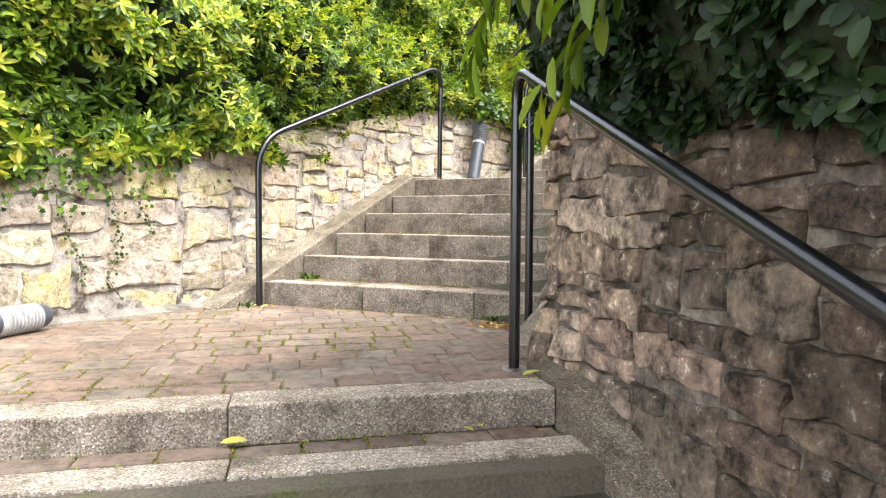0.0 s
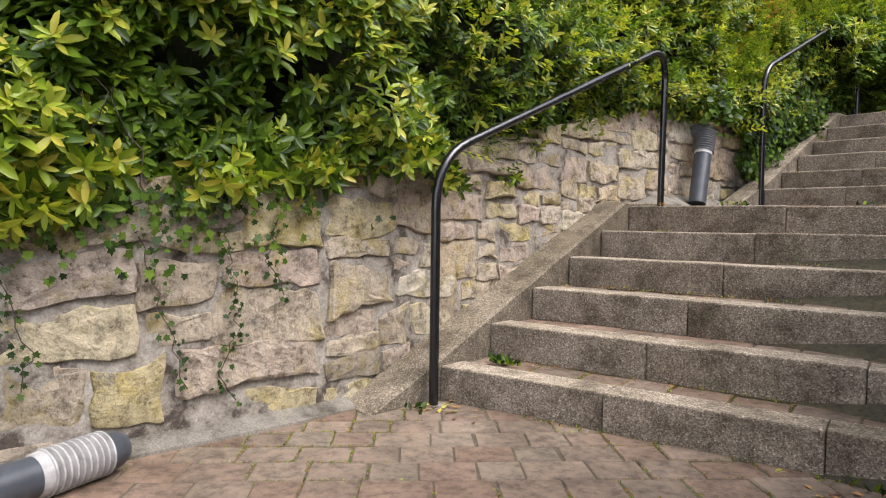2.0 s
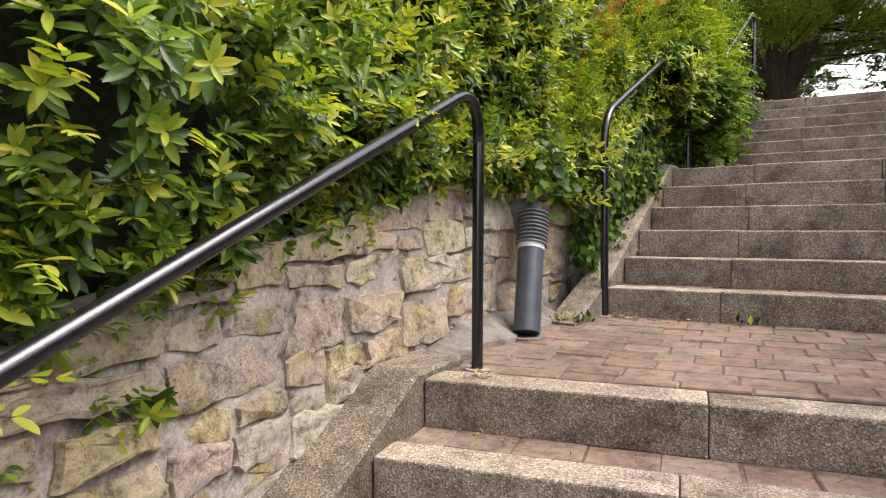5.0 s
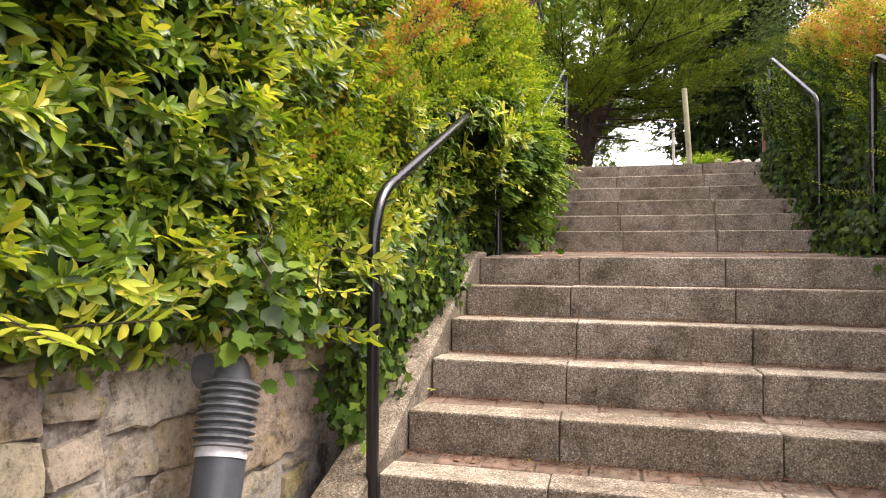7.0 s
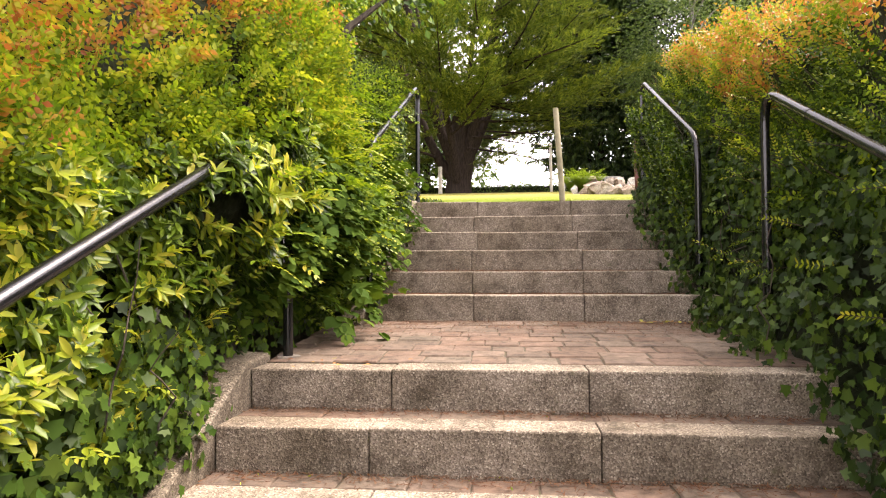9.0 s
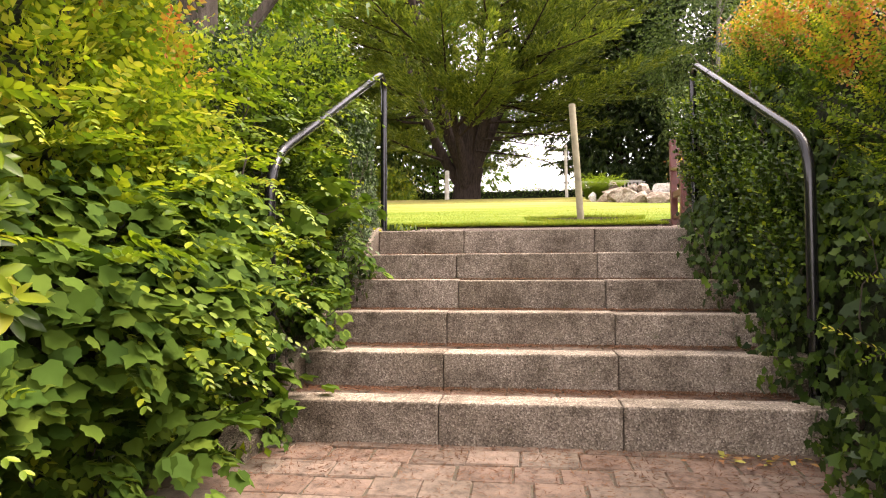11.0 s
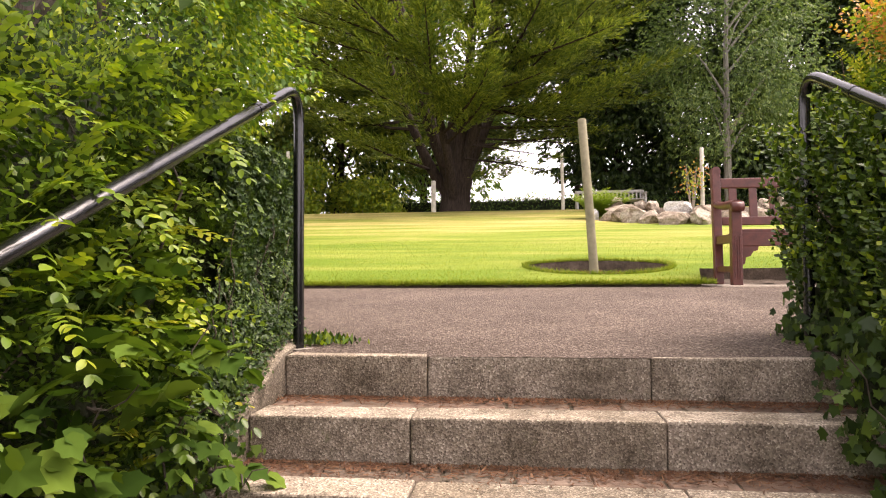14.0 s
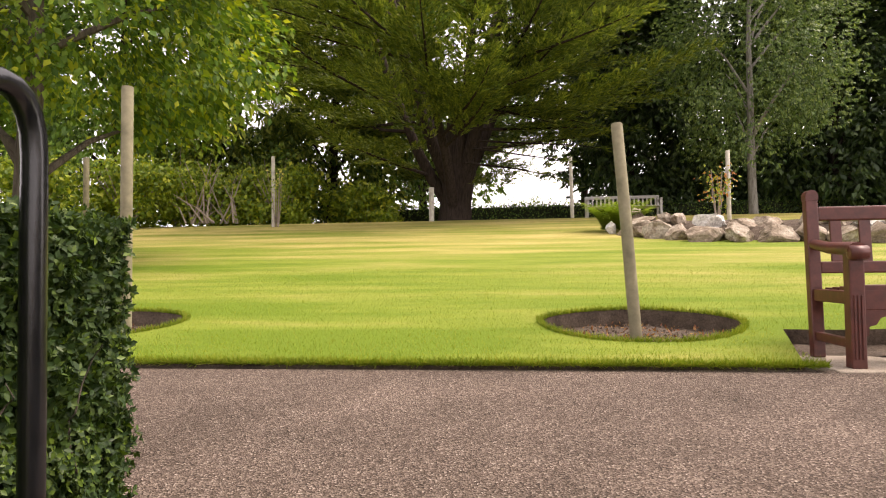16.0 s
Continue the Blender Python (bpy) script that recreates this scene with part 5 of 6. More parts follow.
def trail(y, z, n, seed):
    th = thing("ivy_trail", (profile(y, WALLX) + .04, y, z - .5), "thin ivy trail hanging down the wall", "ivy", "ivy trails")
    pts, q = [], Vector((profile(y, WALLX) + .055, y, z))
    r = random.Random(seed)
    for k in range(n):
        pts.append(q.copy())
        q += Vector((0, r.uniform(-.03, .035), -r.uniform(.02, .05)))
        q.x = profile(q.y, WALLX) + .05
    part("stem", *tube(pts, .0025, 4), M_BARK, th)
    c = np.repeat(np.array([tuple(v) for v in pts]), 3, 0)
    broad("foliage", th, c + rng.normal(0, .015, c.shape), np.tile([[1, 0, .3]], (len(c), 1)), .021, [M_IVY, M_DARKLEAF], per=1)


for k, (y, z, n) in enumerate(((2.62, 1.45, 16), (2.95, 1.5, 22), (2.2, 1.4, 14), (3.15, 1.52, 10), (1.9, 1.4, 20))):
    trail(y, z, n, k)


# ---- right side ----
def right_face(y, h):
    return lerp(.68, .80, h) + (.06 if y < 9 else 0) - .03 * math.sin(y * 1.7)


def right_top(y):
    return profile(y, [(6.4, 3.6), (8.5, 4.0), (9.8, 4.30), (11.5, 4.75), (13.2, 5.05)])


tall = small_hedge("honeysuckle_hedge", 6.5, 12.85, lambda y: profile(y, STAIR) + .45, right_top, lambda y, h: right_face(y, h) + (.1 if y < 10.6 else .17), -1, 7000,
                        [M_PRIVET, M_ORANGE, M_SMALL], .30, "tall fine-leaved hedge with orange young shoots", orange_from=.74, depth=.9, bulge=.14)
n = 900
p, o, h, l = face_points(n, 6.6, 12.8, lambda y: profile(y, STAIR) + .8, right_top, lambda y, h: right_face(y, h) + (.1 if y < 10.6 else .17), -1, .14, .03)
h[:300], p[:300, 2] = 1.0, [right_top(a) - .04 for a in p[:300, 1]]
p[:300, 0] += rng.uniform(0, .6, 300)
o = np.tile([[-.7, -.2, .5]], (n, 1)) + unit(n) * .6 + np.array([[0, 0, .9]]) * h[:, None]
hot = np.where(h + rng.uniform(-.25, .25, n) + .15 * wave(p, 1.7, 4.0) > .72, 1, np.where(rng.uniform(0, 1, n) < .4, 2, 0))
shoots("spray", tall, p, o, rng.uniform(.12, .26, n), .12, rng.uniform(.016, .026, n), [M_SMALL, M_ORANGE, M_YOUNG], hot, 10, OVAL, .5, "upright orange-tipped shoots")


small_hedge("honeysuckle_hedge", 3.95, 6.6, lambda y: profile(y, [(3.95, 1.78), (6.6, 2.35)]), lambda y: profile(y, [(3.95, 2.30), (6.6, 3.15)]),
            lambda y, h: profile(y, [(3.95, .86), (4.3, .80), (5.2, .68), (6.6, .60)]) - .12 * math.sin(h * 2.6), -1, 3000,
            [M_SMALL, M_ORANGE, M_YOUNG], .25, "fine-leaved hedge hanging over the stone wall's return", orange_from=.68, depth=.7, bulge=.12)


def upright():
    th = thing("privet_hedge", (.75, 12.2, 3.5), "upright green privet shoots behind the top handrail", "hedge")
    n = 420
    y = rng.uniform(10.9, 12.85, n)
    p = np.stack([right_face(12, .3) + rng.normal(.02, .05, n), y, np.array([profile(a, STAIR) for a in y]) + rng.uniform(.05, .68, n)], 1)
    vines(th, p, 24, .5, .004)
    Ps, Ws, Ns = [], [], []
    for k in range(16):
        q = p + np.array([[-.008, 0, .02]]) * k + rng.normal(0, .006, (n, 3))
        for s in (-1, 1):
            Ps.append(q), Ws.append(np.array([[-.4, s * (1 if k % 2 else .3), .45]]) + unit(n) * .35), Ns.append(np.tile([[-.6, 0, .8]], (n, 1)) + unit(n) * .3)
    P, W, N = map(np.concatenate, (Ps, Ws, Ns))
    L = rng.uniform(.7, 1.2, len(P)) * .034
    leaves("foliage", th, OVAL, P, W, N, L, L * .55, [M_PRIVET, M_SMALL], index=np.repeat(np.arange(16) > 12, 2 * n).astype(int) * (rng.uniform(0, 1, len(P)) < .4))


upright()
p, o, h, l = face_points(3000, 6.6, 12.8, lambda y: profile(y, STAIR) + .0, lambda y: profile(y, STAIR) + .95, lambda y, h: right_face(y, h) - .27 * (1 - h) ** 1.2 * (1 if y < 12.0 else .6), -1, .08)
bank = ivy("ivy", p, o, "dense ivy covering the bank beside the steps", .043, 4, (M_IVY, M_IVY, M_PRIVET))
hedge_core(bank, 6.5, 12.8, lambda y: profile(y, STAIR) - .2, lambda y: profile(y, STAIR) + 1.0, lambda y, h: right_face(y, h) + .12 - .24 * (1 - h), -1, .7, .02)


def over_right_wall():
    """Dark leaves that hang over the tall wall, and the sprig in front."""
    th = thing("laurel_hedge", (1.7, 3.6, 1.85), "dark overhanging evergreen leaves above the tall wall", "hedge")
    n = 5200
    s, z = rng.uniform(-.15, 3.6, n), rng.uniform(0, 1, n) ** 1.3
    off = .04 + np.interp(s, (0, 1.0, 2.2, 3.6), (.34, .52, .95, 1.05)) * z - np.abs(rng.normal(0, .06, n))
    base = np.array([.93, 3.62]) + s[:, None] * np.array([.794, -.608])
    p = np.stack([base[:, 0] - .608 * off, base[:, 1] - .794 * off, 1.74 - .185 * np.maximum(s, 0) + z * 1.15 + wave(np.stack([s, z, s], 1), 3.0) * .08], 1)
    o = np.tile([[-.5, -.65, .2]], (n, 1))
    P, W, N = whorls(p, o, 6, .03, .6, .9)
    L = rng.uniform(.7, 1.3, len(P)) * .055
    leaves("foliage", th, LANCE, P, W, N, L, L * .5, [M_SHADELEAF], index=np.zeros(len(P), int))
    m = 1500
    s, off = rng.uniform(-.1, 3.65, m), rng.uniform(-.9, 1.02, m)
    off = np.where(off < 0, off * np.interp(s, (0, 1.0, 2.2, 3.6), (.35, .55, 1.0, 1.1)), off)
    q = np.stack([.93 + .794 * s + .608 * off, 3.62 - .608 * s + .794 * off, 2.88 + .06 * off - .185 * s + rng.normal(0, .03, m)], 1)
    P, W, N = whorls(q, np.tile([[0, 0, 1.0]], (m, 1)), 6, .03, .6, .9)
    L = rng.uniform(.7, 1.3, len(P)) * .07
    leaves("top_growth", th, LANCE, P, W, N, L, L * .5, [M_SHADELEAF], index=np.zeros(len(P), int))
    # Out of view: branches implied by the sprigs, added to block sky over wall.
    m = 900
    s, off = rng.uniform(1.9, 4.4, m), rng.uniform(.5, 1.7, m)
    q = np.stack([.93 + .794 * s - .608 * off, 3.62 - .608 * s - .794 * off, 2.75 + .1 * off - .12 * s + rng.normal(0, .07, m)], 1)
    P, W, N = whorls(q, np.tile([[-.2, -.2, 1.0]], (m, 1)), 7, .03, .6, .9)
    L = rng.uniform(.7, 1.3, len(P)) * .085
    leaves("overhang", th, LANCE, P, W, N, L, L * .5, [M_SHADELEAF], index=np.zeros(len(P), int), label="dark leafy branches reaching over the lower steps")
    for k in range(7):
        i = .4 + .62 * k
        part("limb", *tube([(.93 + .794 * i + .12, 3.62 - .608 * i + .16, 2.3), (.93 + .794 * i - .3, 3.62 - .608 * i - .4, 2.55), (.93 + .794 * i - .95, 3.62 - .608 * i - 1.25, 2.62)], [.022, .015, .006], 6), M_BARK, th)
    a, b = Vector((.93, 3.62, 0)), Vector((.93 + .794 * 3.7, 3.62 - .608 * 3.7, 0))
    nrm = Vector((.608, .794, 0))
    sec = ((-.02, 1.74), (-.26, 2.1), (-.55, 2.45), (-.6, 2.85), (1.0, 2.95), (1.0, 1.74))
    cv = [tuple(e + nrm * o + Vector((0, 0, h))) for e, w in ((a - (b - a).normalized() * .05, .55), (b - Vector((0, 0, .68)), 1.2)) for o, h in [(i * w if i < 0 else i, j) for i, j in sec]]
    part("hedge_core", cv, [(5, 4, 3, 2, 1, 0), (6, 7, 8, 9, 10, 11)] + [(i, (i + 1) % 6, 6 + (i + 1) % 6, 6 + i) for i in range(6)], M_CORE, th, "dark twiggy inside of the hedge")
    for top, tip, n, seed in (((1.62, 2.85, 2.06), (1.40, 2.68, 1.58), 26, 1), ((1.42, 2.72, 2.05), (1.26, 2.56, 1.74), 16, 2), ((1.62, 2.75, 2.02), (1.47, 2.62, 1.82), 12, 3)):
        sp = thing("hanging_sprig", tip, "sunlit drooping leafy sprig hanging from above", "branch", "hanging sprigs")
        a, b = np.array(top), np.array(tip)
        t = np.linspace(.1, 1, n)[:, None]
        c = a * (1 - t) + b * t + rng.normal(0, .022, (n, 3))
        W = np.tile([[-.25, -.1, -1.0]], (n, 1)) + unit(n) * .4
        leaves("foliage", sp, LANCE, c, W, unit(n) * .6 + np.array([[-.6, -.6, .4]]), rng.uniform(.10, .17, n), .045, [M_LIME, M_SMALL], index=rng.integers(0, 2, n))
        part("stem", *tube([(top[0] + .25, top[1] + .2, top[2] + .2), top, tuple(.5 * (a + b)), tip], .004, 5), M_BARK, sp)


over_right_wall()


# ---- stray shoots over rails and kerbs ----


def stray():
    th = thing("laurel_shoots", (-1.8, 7.2, 2.35), "pale yellow-green shoots reaching over the handrail", "shrub")
    p = np.array([(-1.86, 7.18, 2.68), (-1.84, 7.22, 2.62), (-1.86, 7.05, 2.42), (-1.85, 7.25, 2.36), (-1.84, 7.10, 2.50), (-1.83, 6.1, 2.50), (-1.82, 6.25, 2.46), (-1.82, 4.05, 1.93), (-1.82, 4.18, 1.95)])
    o = np.array([(1, .25, -.28), (1, .1, -.15), (1, .35, -.15), (1, .2, -.1), (1, -.2, 0), (1, -.45, -.1), (1, -.3, .1), (.35, 1, -.22), (.4, 1, -.12)], float)
    sprigs("foliage", th, p, o, np.array([.36, .3, .34, .25, .3, .34, .3, .34, .28]), np.array([.058] * 7 + [.05, .045]), [M_YOUNG], np.zeros(9, int), 7)
    for a, d, l in zip(p, o, (.36, .3, .34, .25, .3, .34, .3, .34, .28)):
        d = Vector(d).normalized()
        part("stem", *tube([Vector(a) - d * .1, Vector(a) + d * l * .95], [.004, .0015], 5), M_BARK, th)
    n = 44
    y = rng.uniform(8.3, 10.5, n)
    q = np.stack([rng.uniform(.62, .72, n), y, np.array([profile(a, STAIR) for a in y]) + rng.uniform(.35, 1.25, n)], 1)
    o = np.tile([[-1.0, -.35, .15]], (n, 1)) + unit(n) * .5
    th2 = thing("hedge_shoots", (.66, 10.0, 2.75), "thin yellow-green shoots growing past the handrail", "shrub")
    sprigs("foliage", th2, q, o, rng.uniform(.12, .26, n), rng.uniform(.016, .026, n), [M_SMALL, M_YOUNG, M_SMALL], rng.integers(0, 3, n), 8)
    for a, d in zip(q, o):
        d = Vector(d).normalized()
        part("stem", *tube([Vector(a) - d * .1, Vector(a) + d * .16], [.003, .001], 4), M_BARK, th2)


stray()
p, o, h, l = face_points(340, 10.45, 11.9, lambda y: profile(y, STAIR) + .02, lambda y: profile(y, STAIR) + .24, lambda y, h: -1.44 - .10 * h, 1, .07, .03)
ivy("ivy", p, o, "ivy and weeds spilling over the stair kerb", .036)
p, o, h, l = face_points(420, 11.3, 12.75, lambda y: profile(y, STAIR) + .02, lambda y: profile(y, STAIR) + .34, lambda y, h: -1.50 - .13 * h, 1, .07, .03)
foot = thing("box_shoots", (-1.55, 12.1, 3.62), "low small-leaved shoots between clipped hedge and top step", "hedge")
broad("foliage", foot, p, o, .019, [M_DARKLEAF, M_PRIVET, M_PRIVET], OVAL, .2, 12, .55)
vines(foot, p, 10, .3, .003)
q = np.stack([rng.uniform(-1.68, -1.43, 1100), rng.uniform(11.0, 12.42, 1100), np.zeros(1100)], 1)
q = q[q[:, 0] < -1.465 + .03 * wave(q, 6.0, 2.0)]
q[:, 2] = 2.91 + (q[:, 1] - 10.6) * .469 + rng.uniform(.0, .09, len(q))
broad("foliage", foot, q, np.tile([[.4, -.3, .8]], (len(q), 1)), .020, [M_DARKLEAF, M_PRIVET, M_IVY], OVAL, .2, 9, .55)
p, o, h, l = face_points(700, 7.7, 10.4, lambda y: profile(y, STAIR) + .02, lambda y: profile(y, STAIR) + .42, lambda y, h: -1.68 + .02 * h, 1, .06, .03)
ivy("ivy", p, o, "low ivy along the stair kerb", .04)

# ---- garden beyond: posts, bench, rockery ----


def round_post(foot, top, r, mat, label):
    f, t = Vector(foot), Vector(top)
    th = part("post", *tube([f - Vector((0, 0, .1)), f.lerp(t, .5), t - (t - f).normalized() * .008, t], [r * 1.03, r, r, r * .88], 16), mat, None, smooth=True)
    return tagged(th, label, "post", "posts in the lawn")


round_post((0.115, 15.86, 3.90), (0.020, 15.93, 5.36), .040, M_TIMBER, "leaning round wooden post in a soil bed")
round_post((-3.47, 15.70, 3.90), (-3.46, 15.70, 5.72), .042, M_TIMBER, "tall round wooden post in a soil bed")
round_post((-7.54, 28.65, 5.62), (-7.54, 28.65, 7.60), .05, M_PALEPOST, "pale post with a climbing rose")
round_post((-3.27, 29.8, 5.78), (-3.27, 29.8, 6.76), .075, M_PALEPOST, "short pale post on the lawn's crest")
round_post((0.71, 29.97, 5.80), (0.68, 29.97, 7.56), .05, M_PALEPOST, "slim pale post on the lawn's crest")
round_post((3.89, 26.5, 5.35), (3.89, 26.5, 6.97), .048, M_PALEPOST, "slim pale post behind the rockery")
round_post((-9.8, 24.0, 5.0), (-9.8, 24.0, 6.85), .06, M_TIMBER, "wooden post near the shrubs")


def turned_side(bx, flip, th):
    """One end of the bench: two legs, arm, rails."""
    z = 3.825
    part("back_leg", *moved(soft_box((-.035, -.03, 0), (.035, .03, .93), .008), Matrix.Translation((bx, 15.43, z)) @ Matrix.Rotation(radians(-3), 4, "X")), M_BENCH, th)
    cap = [(-.036, 0), (.036, 0), (.036, .03), (.027, .05), (.010, .060), (-.010, .060), (-.027, .05), (-.036, .03)]
    cv = [(bx + a, yy, z + .925 + b) for yy in (15.447, 15.509) for a, b in cap]
    part("post_cap", cv, [tuple(range(8)), tuple(range(15, 7, -1))] + [(i, 8 + i, 8 + (i + 1) % 8, (i + 1) % 8) for i in range(8)], M_BENCH, th, "rounded top of the back post")
    leg = part("front_leg", *soft_box((bx - .038, 14.94, z), (bx + .038, 15.015, z + .60), .008), M_BENCH, th)
    for k in (-1, 0, 1):
        part("flute", *soft_box((bx + k * .018 - .004, 14.934, z + .05), (bx + k * .018 + .004, 14.942, z + .38), .002), M_BENCH, leg)
    pts = [(bx, 15.42, z + .66), (bx, 15.25, z + .635), (bx, 15.05, z + .625), (bx, 14.93, z + .615)]
    v, f = tube(pts, [.030, .033, .036, .040], 10)
    part("arm", [(x + (x - bx) * .25, y, zz) for x, y, zz in v], f, M_BENCH, th, smooth=True)
    part("arm_scroll", *tube([(bx - .045, 14.925, z + .60), (bx - .043, 14.925, z + .60), (bx + .043, 14.925, z + .60), (bx + .045, 14.925, z + .60)], [.02, .037, .037, .02], 14), M_BENCH, th, smooth=True)
    part("side_rail", *soft_box((bx - .022, 15.01, z + .33), (bx + .022, 15.41, z + .40), .006), M_BENCH, th)
    part("stretcher", *soft_box((bx - .02, 15.01, z + .10), (bx + .02, 15.41, z + .15), .006), M_BENCH, th)


def park_bench():
    th = thing("park_bench", (1.85, 15.2, 3.83), "red-brown stained wooden park bench on paving slabs", "bench")
    z, x0, x1 = 3.825, 1.075, 2.62
    turned_side(x0, 1, th)
    turned_side(x1, -1, th)
    part("top_rail", *soft_box((x0 + .03, 15.445, z + .80), (x1 - .03, 15.49, z + .885), .01), M_BENCH, th)
    part("lower_rail", *soft_box((x0 + .03, 15.425, z + .49), (x1 - .03, 15.465, z + .56), .008), M_BENCH, th)
    n = 9
    for k in range(n):
        x = lerp(x0 + .13, x1 - .13, k / (n - 1))
        part("back_slat", *moved(soft_box((-.032, -.009, 0), (.032, .009, .26), .004), Matrix.Translation((x, 15.445, z + .55)) @ Matrix.Rotation(radians(-4), 4, "X")), M_BENCH, th)
    for k in range(5):
        y = 14.985 + k * .088
        part("seat_slat", *soft_box((x0 + .04, y, z + .405 - .006 * k), (x1 - .04, y + .072, z + .432 - .006 * k), .005), M_BENCH, th)
    part("apron", *soft_box((x0 + .03, 14.985, z + .30), (x1 - .03, 15.012, z + .41), .006), M_BENCH, th)
    for x, s in ((x0 + .038, 1), (x1 - .038, -1)):
        q = [(0, 0), (.13, 0), (.125, -.03), (.09, -.04), (.07, -.075), (.035, -.085), (.03, -.13), (0, -.15)]
        v = [(x + s * a, y, z + .30 + b) for y in (14.987, 15.010) for a, b in q]
        m = len(q)
        part("bracket", v, [tuple(range(m)), tuple(range(2 * m - 1, m - 1, -1))] + [(i, m + i, m + (i + 1) % m, (i + 1) % m) for i in range(m)], M_BENCH, th)


park_bench()


def slabs():
    th = tagged(part("bench_base", *soft_box((.93, 14.86, 3.62), (2.9, 15.52, 3.80), .01), M_JOINT), "base under the bench's paving slabs", "paving", kind="structure")
    for k in range(4):
        x = .94 + k * .49
        for y0, y1 in ((14.86, 15.18), (15.19, 15.51)):
            part("slab", *soft_box((x, y0, 3.77), (x + .482, y1, 3.826 + random.uniform(-.003, .003)), .008), M_SLAB, th)


slabs()


def far_bench():
    th = thing("garden_bench", (2.35, 32.0, 5.84), "silvered slatted garden bench at the far hedge", "bench")
    z = 5.84
    for x in (1.27, 3.44):
        part("leg", *soft_box((x - .035, 31.95, z - .04), (x + .035, 32.02, z + .76), .01), M_GREYWOOD, th)
        part("front_leg", *soft_box((x - .035, 31.45, z - .04), (x + .035, 31.52, z + .6), .01), M_GREYWOOD, th)
        part("arm", *soft_box((x - .04, 31.40, z + .6), (x + .04, 31.99, z + .64), .01), M_GREYWOOD, th)
    part("top_rail", *soft_box((1.25, 31.96, z + .68), (3.46, 32.0, z + .77), .01), M_GREYWOOD, th)
    part("lower_rail", *soft_box((1.25, 31.96, z + .36), (3.46, 32.0, z + .43), .01), M_GREYWOOD, th)
    for k in range(17):
        x = 1.35 + k * .126
        part("back_slat", *soft_box((x - .025, 31.97, z + .43), (x + .025, 31.99, z + .68), .004), M_GREYWOOD, th)
    for k in range(4):
        part("seat_slat", *soft_box((1.25, 31.48 + k * .12, z + .40), (3.46, 31.58 + k * .12, z + .43), .004), M_GREYWOOD, th)


far_bench()


def boulder(cx, cy, z, sx, sy, sz, mat, seed, label):
    bm = bmesh.new()
    bmesh.ops.create_icosphere(bm, subdivisions=4, radius=1.15)
    r = random.Random(seed)
    planes = [(Vector((r.uniform(-1, 1), r.uniform(-1, 1), r.uniform(-.6, 1))).normalized(), r.uniform(.45, .8)) for _ in range(17)]
    for v in bm.verts:
        for n, d in planes:
            e = v.co.dot(n) - d
            if e > 0:
                v.co -= n * e
        v.co *= 1 + .10 * noise.noise(v.co * 2.3 + Vector((seed, 0, 0))) + .08 * noise.noise(v.co * 5 + Vector((0, seed, 0))) + .05 * noise.noise(v.co * 13 + Vector((0, seed, 3)))
    m = Matrix.Translation((cx, cy, z)) @ Matrix.Rotation(r.uniform(-.5, .5), 4, "Z") @ Matrix.Diagonal((sx, sy, sz, 1))
    verts = [tuple(m @ v.co) for v in bm.verts]
    faces = [tuple(v.index for v in f.verts) for f in bm.faces]
    bm.free()
    return tagged(part("rock", verts, faces, mat, None), label, "rock", "rockery stones")


def rockery():
    line = [(1.25, 23.7), (1.45, 23.0), (2.2, 21.95), (3.56, 21.66), (4.45, 21.3), (7.5, 20.8)]
    d = [0.0]
    for p, q in zip(line, line[1:]):
        d.append(d[-1] + math.hypot(q[0] - p[0], q[1] - p[1]))
    k, s = 0, 0.0
    while s < d[-1]:
        w = random.uniform(.2, .38)
        x, y = float(np.interp(s + w, d, [p[0] for p in line])), float(np.interp(s + w, d, [p[1] for p in line]))
        h = random.uniform(.19, .27)
        boulder(x, y + .1, lawn_z(x, y) + h * .62, w * 1.25, .34, h, M_ROCK, k, "rough buff rockery boulder at the lawn's edge")
        x2 = x + random.uniform(-.1, .15)
        boulder(x2 + .1, y + .62, lawn_z(x2, y) + .37 + random.uniform(-.04, .05), w * random.uniform(.85, 1.25), .3, random.uniform(.16, .22), M_PALEROCK if k in (4, 9) else M_ROCK, 50 + k,
                "pale rounded boulder on the rockery" if k in (4, 9) else "buff boulder on the rockery's upper tier")
        s += w * 1.7
        k += 1
    boulder(1.0, 23.9, lawn_z(1, 24.2) + .1, .13, .13, .15, M_PALEROCK, 99, "small pale stone beside the fern")
    verts = []
    xs = np.linspace(1.3, 9, 20)
    for x in xs:
        y0 = float(np.interp(x, [p[0] for p in line], [p[1] for p in line])) + .15
        for k, (dy, dz) in enumerate(((0, -.1), (.25, .22), (1.2, .30), (3.5, .12), (6.5, -.2))):
            verts.append((x, y0 + dy, lawn_z(x, y0 + dy) + dz + random.uniform(-.03, .03)))
    faces = [(i * 5 + k, i * 5 + 5 + k, i * 5 + 6 + k, i * 5 + 1 + k) for i in range(19) for k in range(4)]
    tagged(part("rockery_mound", verts, faces, M_SOIL, smooth=True), "mound of dark soil behind the rockery stones", "mound", kind="structure")


rockery()


